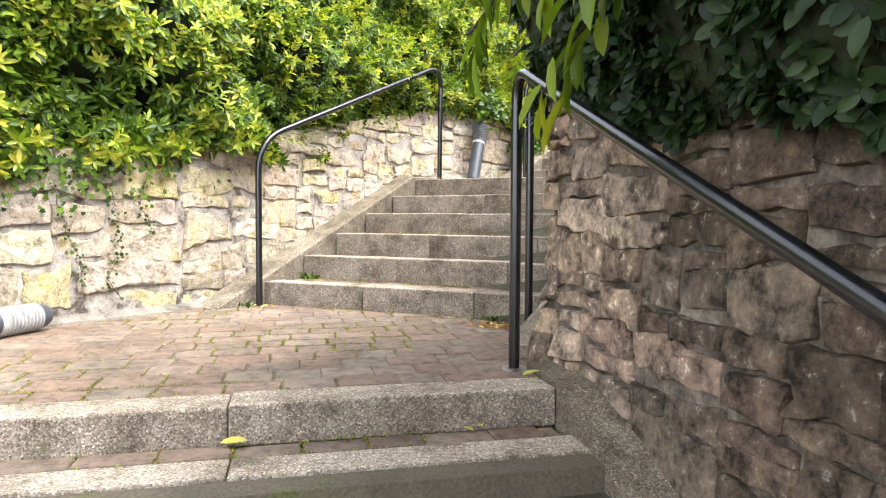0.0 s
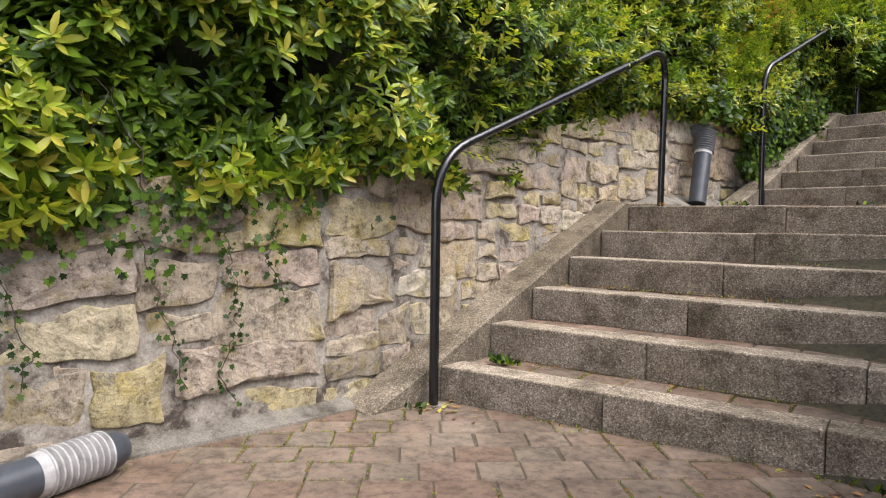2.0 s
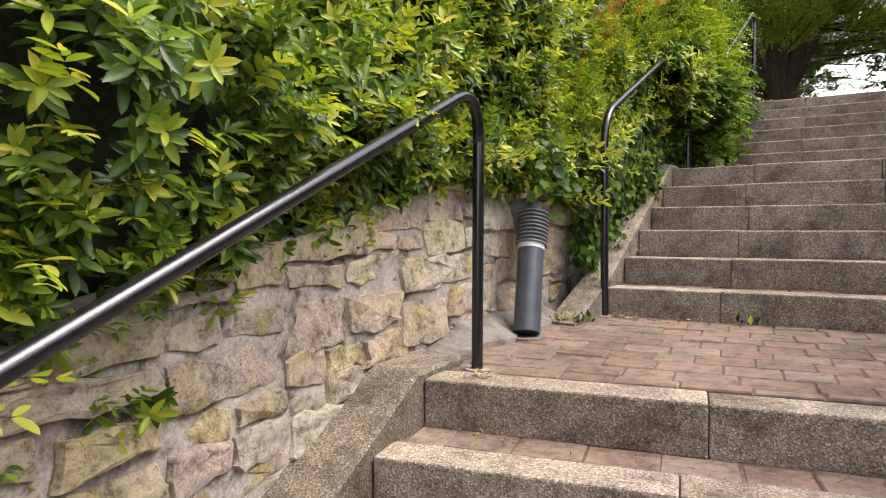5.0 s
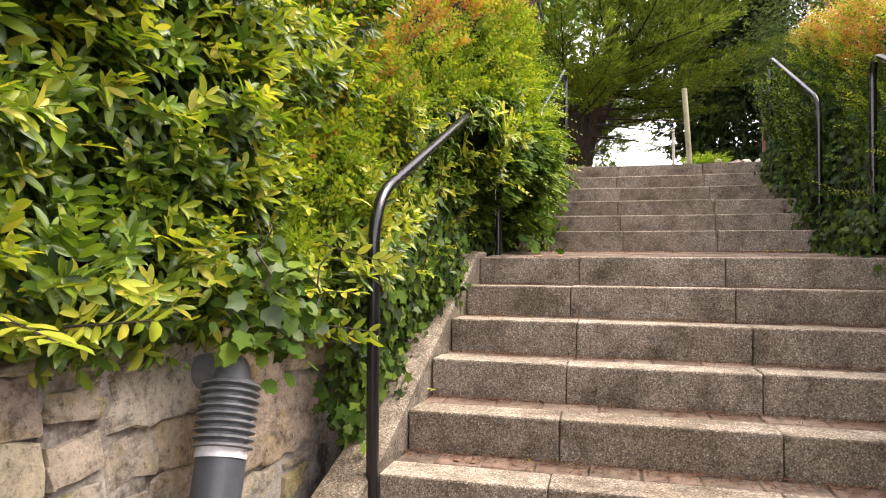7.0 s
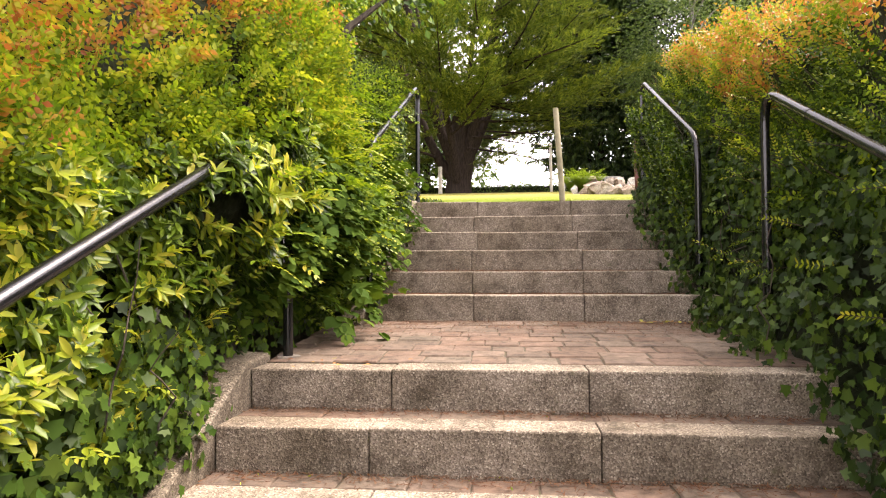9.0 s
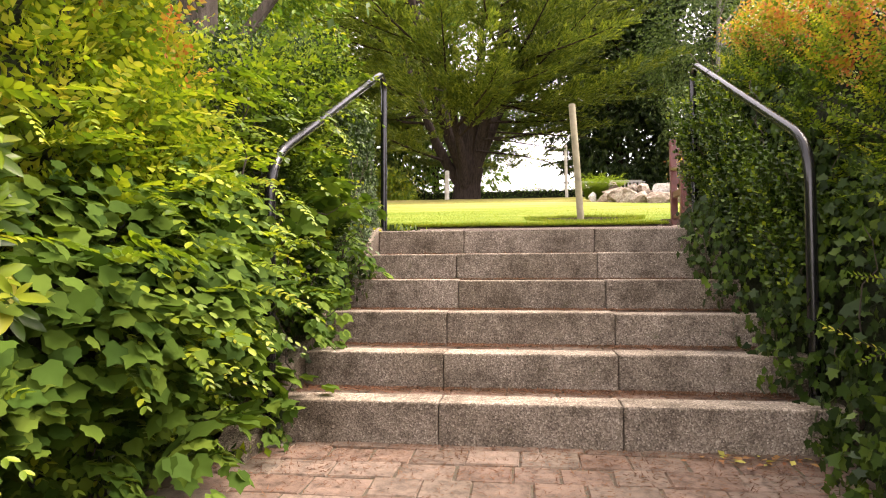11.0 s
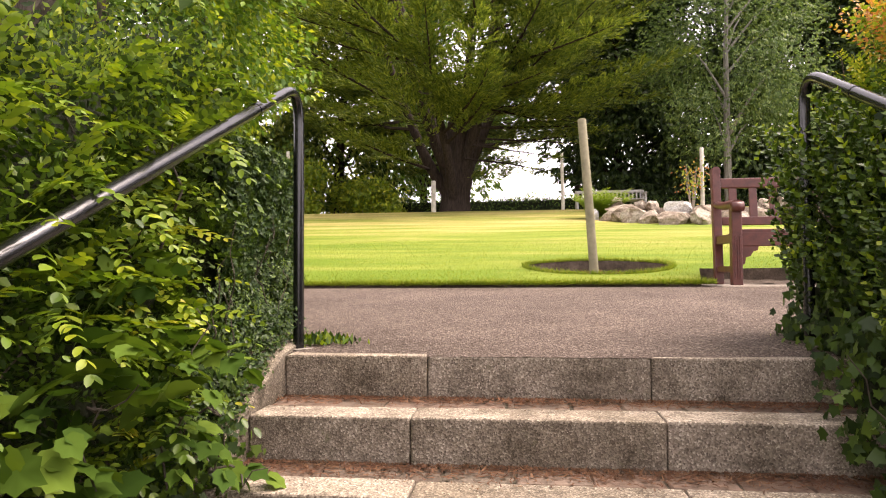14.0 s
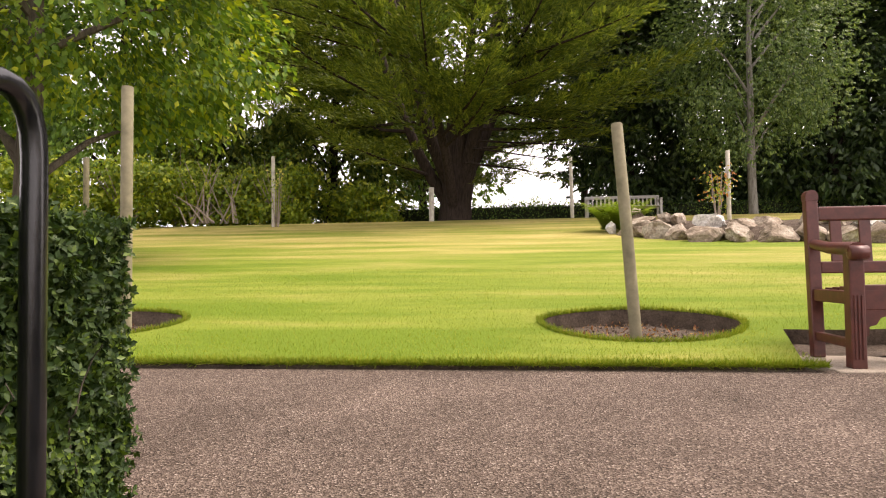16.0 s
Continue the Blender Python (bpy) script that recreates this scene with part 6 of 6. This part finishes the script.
def fern(x, y):
    th = thing("fern", (x, y, lawn_z(x, y) + .03), "bright green fern clump beside the rockery", "fern")
    P, W, N, L = [], [], [], []
    for k in range(44):
        a = 2 * math.pi * k / 44 + random.uniform(-.1, .1)
        out = Vector((math.cos(a), math.sin(a), 0))
        ln = random.uniform(.65, 1.05)
        for i in range(14):
            t = (i + 1) / 14
            p = Vector((x, y, lawn_z(x, y))) + out * ln * t * .62 + Vector((0, 0, ln * (1.15 * t - .55 * t * t)))
            for s in (-1, 1):
                P.append(tuple(p)), N.append((0, 0, 1)), L.append(.14 * (1.1 - t) + .04)
                W.append(tuple(out.cross(Vector((0, 0, 1))) * s + out * .5 + Vector((0, 0, .2))))
    leaves("frond", th, OVAL, np.array(P), np.array(W), np.array(N, float), np.array(L), np.array(L) * .4, [M_FERN])


fern(1.35, 24.2)
fern(1.05, 24.5)


def rose(x, y, z, h, seed, label):
    r = random.Random(seed)
    th = thing("rose_bush", (x, y, z), label, "rose bush")
    tips = []
    for k in range(6):
        a = r.uniform(0, 6.28)
        tip = Vector((x + .28 * math.cos(a), y + .28 * math.sin(a), z + h * r.uniform(.7, 1)))
        part("stem", *tube([(x + .05 * math.cos(a), y + .05 * math.sin(a), z - .05), Vector((x, y, z)).lerp(tip, .5) + Vector((r.uniform(-.05, .05), 0, 0)), tip], [.016, .012, .006], 5), M_DEADTWIG, th)
        tips.append(tip)
    c = np.array([tuple(t) for t in tips])
    p = np.repeat(c, 40, 0) + rng.normal(0, .12, (len(c) * 40, 3))
    p[:, 2] -= rng.uniform(0, .45, len(p)) * h
    broad("foliage", th, p, np.tile([[0, -.6, .6]], (len(p), 1)), .075, [M_SMALL, M_ORANGE] if seed else [M_LIME, M_SMALL], OVAL, per=1, wide=.6)
    if not seed:
        q = np.repeat(c[:4], 9, 0) + rng.normal(0, .045, (36, 3))
        broad("bloom", th, q, np.tile([[0, -.8, .5]], (36, 1)), .07, [M_YELLOWLEAF], OVAL, per=1, wide=.8)


rose(-7.4, 28.6, 5.62, 1.6, 0, "climbing rose bush on a post")
rose(3.55, 26.2, 5.45, 1.1, 1, "sparse reddish rose bush on the rockery")

# ---- trees ----


def limb_path(a, d, length, rise, n=6, wob=.12, r=random):
    pts, p, d = [Vector(a)], Vector(a), Vector(d).normalized()
    for k in range(n):
        d = (d + Vector((r.uniform(-wob, wob), r.uniform(-wob, wob), rise / n + r.uniform(-wob, wob) * .5))).normalized()
        p = p + d * (length / n)
        pts.append(p.copy())
    return pts


def cypress(x, y, z):
    """A broad aged cypress: short forked trunk, sweeping limbs, flat dark sprays."""
    r = random.Random(3)
    th = thing("cypress_tree", (x, y, z), "huge aged dark cypress with sweeping layered boughs", "tree")
    part("trunk", *tube([(x, y, z - .3), (x, y, z + .15), (x + .05, y, z + .7), (x + .15, y, z + 1.6), (x + .2, y, z + 3.2)], [.72, .52, .46, .52, .40], 18), M_DARKBARK, th, smooth=True)
    stems = []
    for k in range(11):
        a = 2 * math.pi * k / 11 + r.uniform(-.2, .2)
        s = limb_path((x + .25 * math.cos(a), y + .25 * math.sin(a), z + r.uniform(.4, 1.4)), (math.cos(a) * r.uniform(.2, .75), math.sin(a) * r.uniform(.2, .7), 1.0), r.uniform(5, 10), .5, 8, .08, r)
        part("limb", *tube(s, [lerp(.20, .05, i / 8) for i in range(9)], 8), M_DARKBARK, th, smooth=True)
        stems.append(s)
    P, W = [], []
    for k in range(135):
        s = stems[k % len(stems)]
        i = r.uniform(1.1, 7.9)
        a = s[int(i)].lerp(s[int(i) + 1], i % 1)
        ang = math.atan2(a.y - y, a.x - x) + r.uniform(-1.0, 1.0)
        ln = max(1.6, r.uniform(2.8, 5.6) * (1.2 - .05 * (a.z - z)))
        bp = limb_path(a, (math.cos(ang), math.sin(ang), r.uniform(-.12, .22)), ln, r.uniform(.05, .5), 6, .10, r)
        if k % 2 == 0:
            part("bough", *tube(bp, [lerp(.06, .012, j / 6) for j in range(7)], 5), M_DARKBARK, th)
        # flat fan of branchlets on both sides of the bough, each feathered with sprays
        for j in range(18):
            t = lerp(1.3, 5.98, j / 17)
            c = bp[int(t)].lerp(bp[int(t) + 1], t % 1)
            tan = (bp[int(t) + 1] - bp[int(t)]).normalized()
            side = tan.cross(Vector((0, 0, 1))).normalized() * (1 if j % 2 else -1)
            d = (tan + side * r.uniform(.5, 1.1) + Vector((0, 0, r.uniform(-.05, .35)))).normalized()
            bl = ln * .30 * (1.12 - .75 * t / 6) * r.uniform(.7, 1.2)
            if j == 17:
                d, bl = tan, bl * 1.5
            m = max(4, int(bl / .065))
            u = np.linspace(0, 1, m)[:, None]
            q = np.array(c) + u * bl * np.array(d) + np.array([[0, 0, -.10]]) * u ** 2 * bl
            P.append(np.repeat(q, 3, 0))
            W.append(np.tile(np.array(d), (m * 3, 1)))
    low_p, low_w = [], []
    for k in range(9):
        bp = limb_path((x + .4, y - .6, z + r.uniform(1.7, 3.6)), (1, r.uniform(-.35, .1), r.uniform(-.2, .12)), r.uniform(2.4, 4.2), -.25, 6, .12, r)
        part("bough", *tube(bp, [lerp(.04, .008, j / 6) for j in range(7)], 5), M_DARKBARK, th)
        for j in range(15):
            t = lerp(1.6, 5.95, j / 14)
            c = bp[int(t)].lerp(bp[int(t) + 1], t % 1)
            d = Vector((r.uniform(.2, 1), r.uniform(-.6, .6), r.uniform(-.35, .35))).normalized()
            u = np.linspace(0, 1, 6)[:, None]
            low_p.append(np.array(c) + u * r.uniform(.25, .6) * np.array(d))
            low_w.append(np.tile(np.array(d), (6, 1)))
    low_p, low_w = np.concatenate(low_p), np.concatenate(low_w)
    P, W = np.concatenate(P), np.concatenate(W)
    n = len(P)
    P = P + rng.normal(0, 1, (n, 3)) * np.array([[.07, .07, .035]])
    keep = ~((P[:, 0] > -1.7) & (P[:, 0] < 1.5) & (P[:, 2] < z + 2.6 - .5 * np.abs(P[:, 0] + .2)) & (wave(P, 2.2) < .02))
    P, W = np.concatenate([P[keep], low_p]), np.concatenate([W[keep], low_w])
    n = len(P)
    W = W + unit(n) * .5 + np.array([[0, 0, .18]])
    N = np.tile([[0, 0, 1.0]], (n, 1)) + unit(n) * .45
    L = rng.uniform(.12, .27, n)
    leaves("foliage", th, SPRAY, P, W, N, L, L * .5, [M_CYPRESS], label="flat feathery olive-green evergreen sprays")


cypress(-2.75, 31.2, 5.8)


def broadleaf(x, y, z, h, spread, crown_lo, mat, bark, n_blob, per, leaf, seed, label, name="tree", trunk_r=.22, shape=CLUMP, wide=.7, puff=.2):
    r = random.Random(seed)
    th = thing(name, (x, y, z), label, "tree")
    main = limb_path((x, y, z - .3), (r.uniform(-.05, .05), r.uniform(-.05, .05), 1), h * .82, 0, 7, .06, r)
    part("trunk", *tube(main, [lerp(trunk_r, trunk_r * .2, i / 7) for i in range(8)], 9), bark, th, smooth=True)
    C = []
    for k in range(n_blob):
        t = r.random()
        zz = lerp(crown_lo, h, t)
        rad = spread * math.sin(math.pi * min(1, .25 + .72 * t)) ** .7
        a, q = r.uniform(0, 6.283), r.uniform(.35, 1.0) ** .7
        C.append((x + rad * q * math.cos(a), y + rad * q * math.sin(a), z + zz + r.uniform(-.3, .3)))
    for k in range(0, n_blob, max(1, n_blob // 14)):
        c = Vector(C[k])
        i = min(6.5, max(1.5, (c.z - z) / (h * .82) * 7 - 1.2))
        a = main[int(i)].lerp(main[int(i) + 1], i % 1)
        part("limb", *tube([a, a.lerp(c, .5) + Vector((0, 0, .15)), c], [trunk_r * .35, trunk_r * .22, trunk_r * .06], 5), bark, th)
    C = np.array(C)
    n = len(C) * per
    rr = spread * puff
    P = np.repeat(C, per, 0) + rng.normal(0, 1, (n, 3)) * np.array([[rr, rr, rr * .75]])
    o = P - np.array([[x, y, z + (crown_lo + h) / 2]])
    W = o / (np.linalg.norm(o, axis=1, keepdims=True) + 1e-6) + unit(n) * .9 + np.array([[0, 0, -.25]])
    N = unit(n) * .6 + np.array([[0, 0, 1.0]])
    L = rng.uniform(.7, 1.3, n) * leaf
    leaves("foliage", th, shape, P, W, N, L, L * wide, mat if isinstance(mat, list) else [mat], index=rng.integers(0, len(mat) if isinstance(mat, list) else 1, n))
    return th


# bright tree beside the lawn, and the trunk in the hedge
broadleaf(-7.4, 19.4, 4.4, 8.5, 3.4, 2.3, [M_LIME, M_TREE, M_TREE], M_BARK, 150, 400, .125, 11, "light green broad-leaved tree overhanging the lawn", trunk_r=.2, shape=OVAL, wide=.6, puff=.085)
broadleaf(-2.36, 11.6, 3.2, 5.6, 1.15, 2.2, [M_TREE, M_DARKLEAF, M_PRIVET], M_BARK, 60, 130, .07, 12, "grey-barked tree growing out of the hedge", trunk_r=.15, shape=OVAL, wide=.6)
# birch and darker trees to the right of the gap
broadleaf(5.65, 30.2, 5.75, 11, 2.3, 2.0, M_PALELEAF, M_BIRCH, 90, 170, .14, 21, "birch with pale trunk and small leaves", "birch_tree", .13)
for k, (x, y, h, s, lo) in enumerate(((3.4, 36, 12, 2.6, .7), (6.8, 37, 13, 3.2, .5), (10.2, 35.5, 12, 3.2, .3), (14.0, 34.5, 13, 3.6, .2), (18.5, 32, 12, 3.8, .2), (23.5, 29, 12, 4, .8), (12.0, 40, 15, 3.8, 2.0), (2.4, 46, 17, 4.3, 5.4))):
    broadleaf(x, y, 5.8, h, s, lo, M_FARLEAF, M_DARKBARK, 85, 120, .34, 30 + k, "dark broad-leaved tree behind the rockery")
# left of the cypress
for k, (x, y, h, s, lo, m) in enumerate(((-7.8, 35, 13, 2.6, .8, M_CYPRESS), (-11.0, 34, 14, 2.8, .6, M_CYPRESS), (-15.5, 33, 13, 3.4, .8, M_TREE), (-20.5, 30, 12, 4.0, .6, M_TREE), (-26, 26, 12, 4.5, .5, M_TREE), (-5.0, 40, 14, 3.4, 1.5, M_TREE))):
    broadleaf(x, y, 5.8, h, s, lo, m, M_DARKBARK, 80, 130, .33, 50 + k, "tall dark conifer behind the shrubs" if m is M_CYPRESS else "dark broad-leaved tree beyond the lawn")


def shrub(x, y, z, rx, h, mats, seed, label, leaf=.07, n=5000):
    th = thing("shrub", (x, y, z), label, "shrub", "shrubs beyond the lawn")
    r = random.Random(seed)
    for k in range(9):
        a = r.uniform(0, 6.28)
        part("stem", *tube([(x, y, z - .1), (x + rx * .3 * math.cos(a), y + .3 * rx * math.sin(a), z + h * .4), (x + rx * .7 * math.cos(a), y + .7 * rx * math.sin(a), z + h * .85)], [.035, .025, .01], 5), M_DEADTWIG, th)
    c = np.array([(x + rx * r.uniform(-.9, .9), y + rx * .6 * r.uniform(-1, 1), z + h * r.uniform(.1, .95)) for _ in range(26)])
    p = np.repeat(c, n // 26, 0)
    p = p + rng.normal(0, 1, p.shape) * np.array([[.2, .2, .15]]) * rx
    broad("foliage", th, p, np.tile([[0, -.5, .7]], (len(p), 1)), leaf, mats, OVAL, per=1, wide=.6)


for k, (x, y, rx, h) in enumerate(((-8.3, 31, 1.2, 1.7), (-10.3, 30.5, 1.3, 1.9), (-12.4, 29.5, 1.4, 2.0), (-6.0, 32.5, 1.1, 1.3), (-14.6, 28, 1.5, 2.2), (-9.3, 33, 1.5, 2.8), (-12.5, 32.5, 1.6, 3.2))):
    shrub(x, y, lawn_z(x, y), rx, h, [M_SMALL, M_LIME] if k != 5 else [M_SMALL, M_TREE], 70 + k, "loose yellow-green shrub at the lawn's far edge", .16)


def dead_branch():
    th = thing("dead_branches", (-10.2, 29.9, 5.7), "bare dead branches lying among the shrubs", "branch")
    r = random.Random(5)
    for k in range(22):
        a = Vector((-10.0 + r.uniform(-.5, .9), 29.6 + r.uniform(-.3, .3), 5.85))
        tip = a + Vector((r.uniform(-1.1, 1.0), r.uniform(-.3, .3), r.uniform(.4, 1.9)))
        part("branch", *tube([a, a.lerp(tip, .5) + Vector((r.uniform(-.15, .15), 0, .12)), tip], [.03, .018, .006], 5), M_DEADTWIG, th)


dead_branch()


def back_hedge(x0, x1, y, z, h):
    th = thing("back_hedge", ((x0 + x1) / 2, y, z), "low dark clipped hedge along the garden's end", "hedge")
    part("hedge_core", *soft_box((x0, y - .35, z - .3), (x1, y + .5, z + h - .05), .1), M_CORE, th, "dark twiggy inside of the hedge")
    n = int((x1 - x0) * 420)
    p = np.stack([rng.uniform(x0, x1, n), y - .38 + rng.normal(0, .05, n), z + rng.uniform(0, h, n)], 1)
    q = np.stack([rng.uniform(x0, x1, n // 2), y + rng.uniform(-.4, .5, n // 2), z + h - .03 + rng.normal(0, .05, n // 2)], 1)
    p = np.concatenate([p, q])
    broad("foliage", th, p, np.tile([[0, -.8, .5]], (len(p), 1)), .07, [M_DARKLEAF, M_TREE], OVAL, per=1, wide=.6)


back_hedge(-7, 16, 34.5, 5.86, .75)
for k, (x, y) in enumerate(((-.9, 37), (.1, 38), (1.2, 37.5))):
    shrub(x, y, 5.9, .8, 1.2 + .2 * (k % 2), [M_LIME, M_TREE], 90 + k, "light green shrub beyond the far hedge", .1, 900)

# ---- grass, litter and small growth ----


def grass():
    n = 70000
    x, y = rng.uniform(-5.2, 3.4, n), 14.88 + rng.uniform(0, 1, n) ** 2.2 * 4.2
    edge = 20000
    x[:edge], y[:edge] = rng.uniform(-6, .92, edge), 14.885 + np.abs(rng.normal(0, .018, edge))
    ok = np.ones(n, bool)
    for cx, cy, rx, ry in BEDS[:2]:
        ok &= ((x - cx) / rx) ** 2 + ((y - cy) / ry) ** 2 > .97
    ok &= ~((x > .90) & (x < 3.3) & (y < 15.74))
    x, y = x[ok], y[ok]
    rim = []
    for cx, cy, rx, ry in BEDS[:2]:
        a = rng.uniform(0, 2 * math.pi, 5000)
        k = 1 + np.abs(rng.normal(0, .02, 5000)) - .012
        rim.append(np.stack([cx + rx * np.cos(a) * k * (1 + .04 * np.sin(3 * a)), cy + ry * np.sin(a) * k], 1))
    xy = np.concatenate([np.stack([x, y], 1)] + rim)
    z = LAWN0[1] + SLOPE * (xy[:, 1] - LAWN0[0]) + .025
    p = np.concatenate([xy, z[:, None]], 1)
    m = len(p)
    way = np.tile([[0, 0, 1.0]], (m, 1)) + unit(m) * .75
    way[:, 2] = np.abs(way[:, 2]) + .15
    near = p[:, 1] < 14.96
    way[near, 1] -= .7
    way[near, 2] -= rng.uniform(0, .7, int(near.sum()))
    near[-10000:] = True
    size = rng.uniform(.012, .034, m) + near * rng.uniform(.0, .035, m)
    ob = new("grass", leaf_mesh("grass", BLADE, p, way, unit(m), size, .004 + near * .002, [M_GRASS]))
    tagged(ob, "short mown grass blades", "grass", kind="stuff")


grass()


def litter(name, label, pts, size, mats, shape=OVAL, flat=.12, wide=.6):
    p = np.array(pts, float)
    n = len(p)
    W = unit(n) * np.array([[1, 1, flat]])
    N = np.tile([[0, 0, 1.0]], (n, 1)) + unit(n) * .35
    L = rng.uniform(.6, 1.3, n) * size
    ob = new(name, leaf_mesh(name, shape, p, W, N, L, L * wide, mats, index=rng.integers(0, len(mats), n)))
    tagged(ob, label, "leaf litter", kind="stuff")


def tread_points(f, k, n, back=True):
    """Places on tread k, crowded towards the next riser and the ends."""
    t, t2 = k / 5, (k + 1) / 5
    xa, ya, xb, yb = f["a"]
    xc, yc, xd, yd = f["b"]
    u = rng.uniform(0, 1, n)
    v = 1 - np.abs(rng.normal(0, .22, n)) if back else rng.uniform(.2, 1, n)
    v = np.clip(v, .12, .985)
    x = lerp(lerp(xa, xc, t), lerp(xb, xd, t), u)
    y0, y1 = lerp(lerp(ya, yc, t), lerp(yb, yd, t), u), lerp(lerp(ya, yc, t2), lerp(yb, yd, t2), u)
    return np.stack([x, lerp(y0, y1, v), np.full(n, lerp(*f["z"], t) + .003)], 1)


for f, n in ((f2, 220), (f3, 1300), (f4, 3600)):
    litter("needle_litter", "reddish-brown needles and crumbs on the treads", np.concatenate([tread_points(f, k, n) for k in range(5)]), .026, [M_NEEDLE], BLADE, .1, .2)
l3 = np.stack([rng.uniform(-1.6, .5, 4200), 10.57 - np.abs(rng.normal(0, .30, 4200)), np.zeros(4200)], 1)
l3[:, 2] = 2.639 + .045 * (l3[:, 1] - 9)
litter("needle_litter", "reddish-brown needles on the landing", l3, .024, [M_NEEDLE], BLADE, .1, .16)


def around(cx, cy, z, n, s):
    return np.stack([rng.normal(cx, s, n), rng.normal(cy, s * .5, n), np.full(n, z)], 1)


litter("fallen_leaves", "dry brown leaves blown against the step's foot", np.concatenate([
    around(.22, 4.16, .702, 200, .09), around(-1.42, 3.84, .70, 36, .12), around(-1.45, 7.33, 1.697, 46, .14), around(-1.60, 5.85, 1.67, 10, .06), around(-1.72, 8.0, 2.04, 14, .06), around(.3, 10.5, 2.71, 40, .1),
    tread_points(f2, 0, 9), tread_points(f2, 1, 4), tread_points(f3, 0, 12), around(-1.3, 9.1, 2.645, 12, .15)]), .035, [M_FALLEN, M_FALLEN, M_FALLEN, M_FALLEN, M_YELLOWLEAF], OVAL, .15)
litter("yellow_leaves", "yellow fallen leaves on paving and kerb", np.array([(1.02, 3.33, .715), (1.13, 3.42, .725), (.50, 2.32, .585), (-.60, 2.70, .70), (.95, 2.95, .58), (1.0, 3.0, .58), (.3, 3.35, .70), (-.15, 4.22, .70)]), .07, [M_YELLOWLEAF], LANCE, .05, .45)


def moss(name, pts, size, label, mats, up=.9):
    p = np.array(pts, float)
    n = len(p)
    W = unit(n) * .8 + np.array([[0, 0, up]])
    L = rng.uniform(.3, 1.2, n) * size
    tagged(new(name, leaf_mesh(name, OVAL, p, W, unit(n), L, L * .5, mats, index=rng.integers(0, len(mats), n))), label, "moss", kind="stuff")


cush = []
for k, (f, n) in enumerate(((f2, 260), (f3, 60))):
    for s in range(5):
        q = tread_points(f, s, n)
        cl = wave(q, 5.0, k * 3.0) > .25
        q = q[cl]
        cush.append(q)
foot2 = np.stack([rng.uniform(-1.5, .35, 500), np.zeros(500), np.full(500, .695)], 1)
foot2[:, 1] = 3.91 + (foot2[:, 0] + 1.54) * .265 - np.abs(rng.normal(0, .02, 500))
cush.append(foot2[wave(foot2, 4.0) > .2])
foot1 = []
for k in range(1, 3):
    s = rng.uniform(-1.2, 1.7, 400)
    d = .27 * (k - 1) + .012 + np.abs(rng.normal(0, .02, 400))
    foot1.append(np.stack([E0[0] + U1[0] * s + D1[0] * d, E0[1] + U1[1] * s + D1[1] * d, np.full(400, .69 - .12 * k + .002)], 1))
foot1 = np.concatenate(foot1)
cush.append(foot1[wave(foot1, 4.0, 2.0) > .25])
moss("moss_tufts", np.concatenate(cush), .014, "yellow-green moss along the risers' feet", [M_SMALL, M_YOUNG, M_FALLEN], .5)
weeds = np.concatenate([around(-1.56, 10.34, 2.71, 70, .06), around(-1.70, 7.05, 1.70, 40, .05), around(-1.38, 4.16, .86, 70, .035), around(-1.5, 3.7, .70, 20, .05), around(.1, 4.30, .70, 12, .05), around(-.9, 7.38, 1.70, 14, .10), around(-1.44, 12.46, 3.65, 260, .085), around(.66, 12.75, 3.66, 70, .06)])
moss("weed_tufts", weeds, .05, "small green weeds in the paving joints", [M_SMALL, M_IVY, M_PRIVET], .9)

clods = []
for cx, cy, rx, ry in BEDS[:2]:
    a, k = rng.uniform(0, 2 * math.pi, 900), np.sqrt(rng.uniform(0, 1, 900))
    cxy = np.stack([cx + rx * k * np.cos(a), cy + ry * k * np.sin(a)], 1)
    clods.append(np.concatenate([cxy, (LAWN0[1] + SLOPE * (cxy[:, 1] - LAWN0[0]) - .085 + .025 * (1 - k))[:, None]], 1))
clods.append(np.stack([rng.normal(.115, .07, 120), rng.normal(15.85, .06, 120), 3.86 + .04 * rng.uniform(0, 1, 120)], 1))
moss("soil_clods", np.concatenate(clods), .035, "crumbs of dark soil and dead leaves on beds", [M_SOIL, M_SOIL, M_FALLEN], .5)

# moss in the joints of the lower landing
joint = []
for parent, q, zf in PAVERS:
    if q[0][1] < 4.4 and q[0][0] > -1.6:
        for (x0, y0), (x1, y1) in zip(q, q[1:] + q[:1]):
            t = rng.uniform(0, 1, 30)
            for x, y in zip(lerp(x0, x1, t), lerp(y0, y1, t)):
                joint.append((x, y, zf(x, y) - .001))
joint = np.array(joint) + rng.normal(0, .003, (len(joint), 3)) * np.array([[1, 1, 0]])
joint = joint[wave(joint * np.array([[1, 1, 0]]), 2.4, 1.5) + rng.uniform(-.25, .25, len(joint)) > -.1]
moss("joint_moss", joint, .010, "yellow-green moss in the paving joints", [M_SMALL, M_SMALL, M_FALLEN], .6)

# ---- pieces of paving and walls ----
for parent, q, zf in PAVERS:
    attach(new("paver", mesh_of("paver", *paver(q, zf, random.uniform(-.004, .004)), M_GREYPAVER if q[0][1] < 4.5 else M_PAVER)), parent)
for parent, q, face, mat, proud in STONES:
    made = stone_mesh(q, face, proud)
    if made:
        attach(new("stone", mesh_of("stone", *made, mat)), parent)
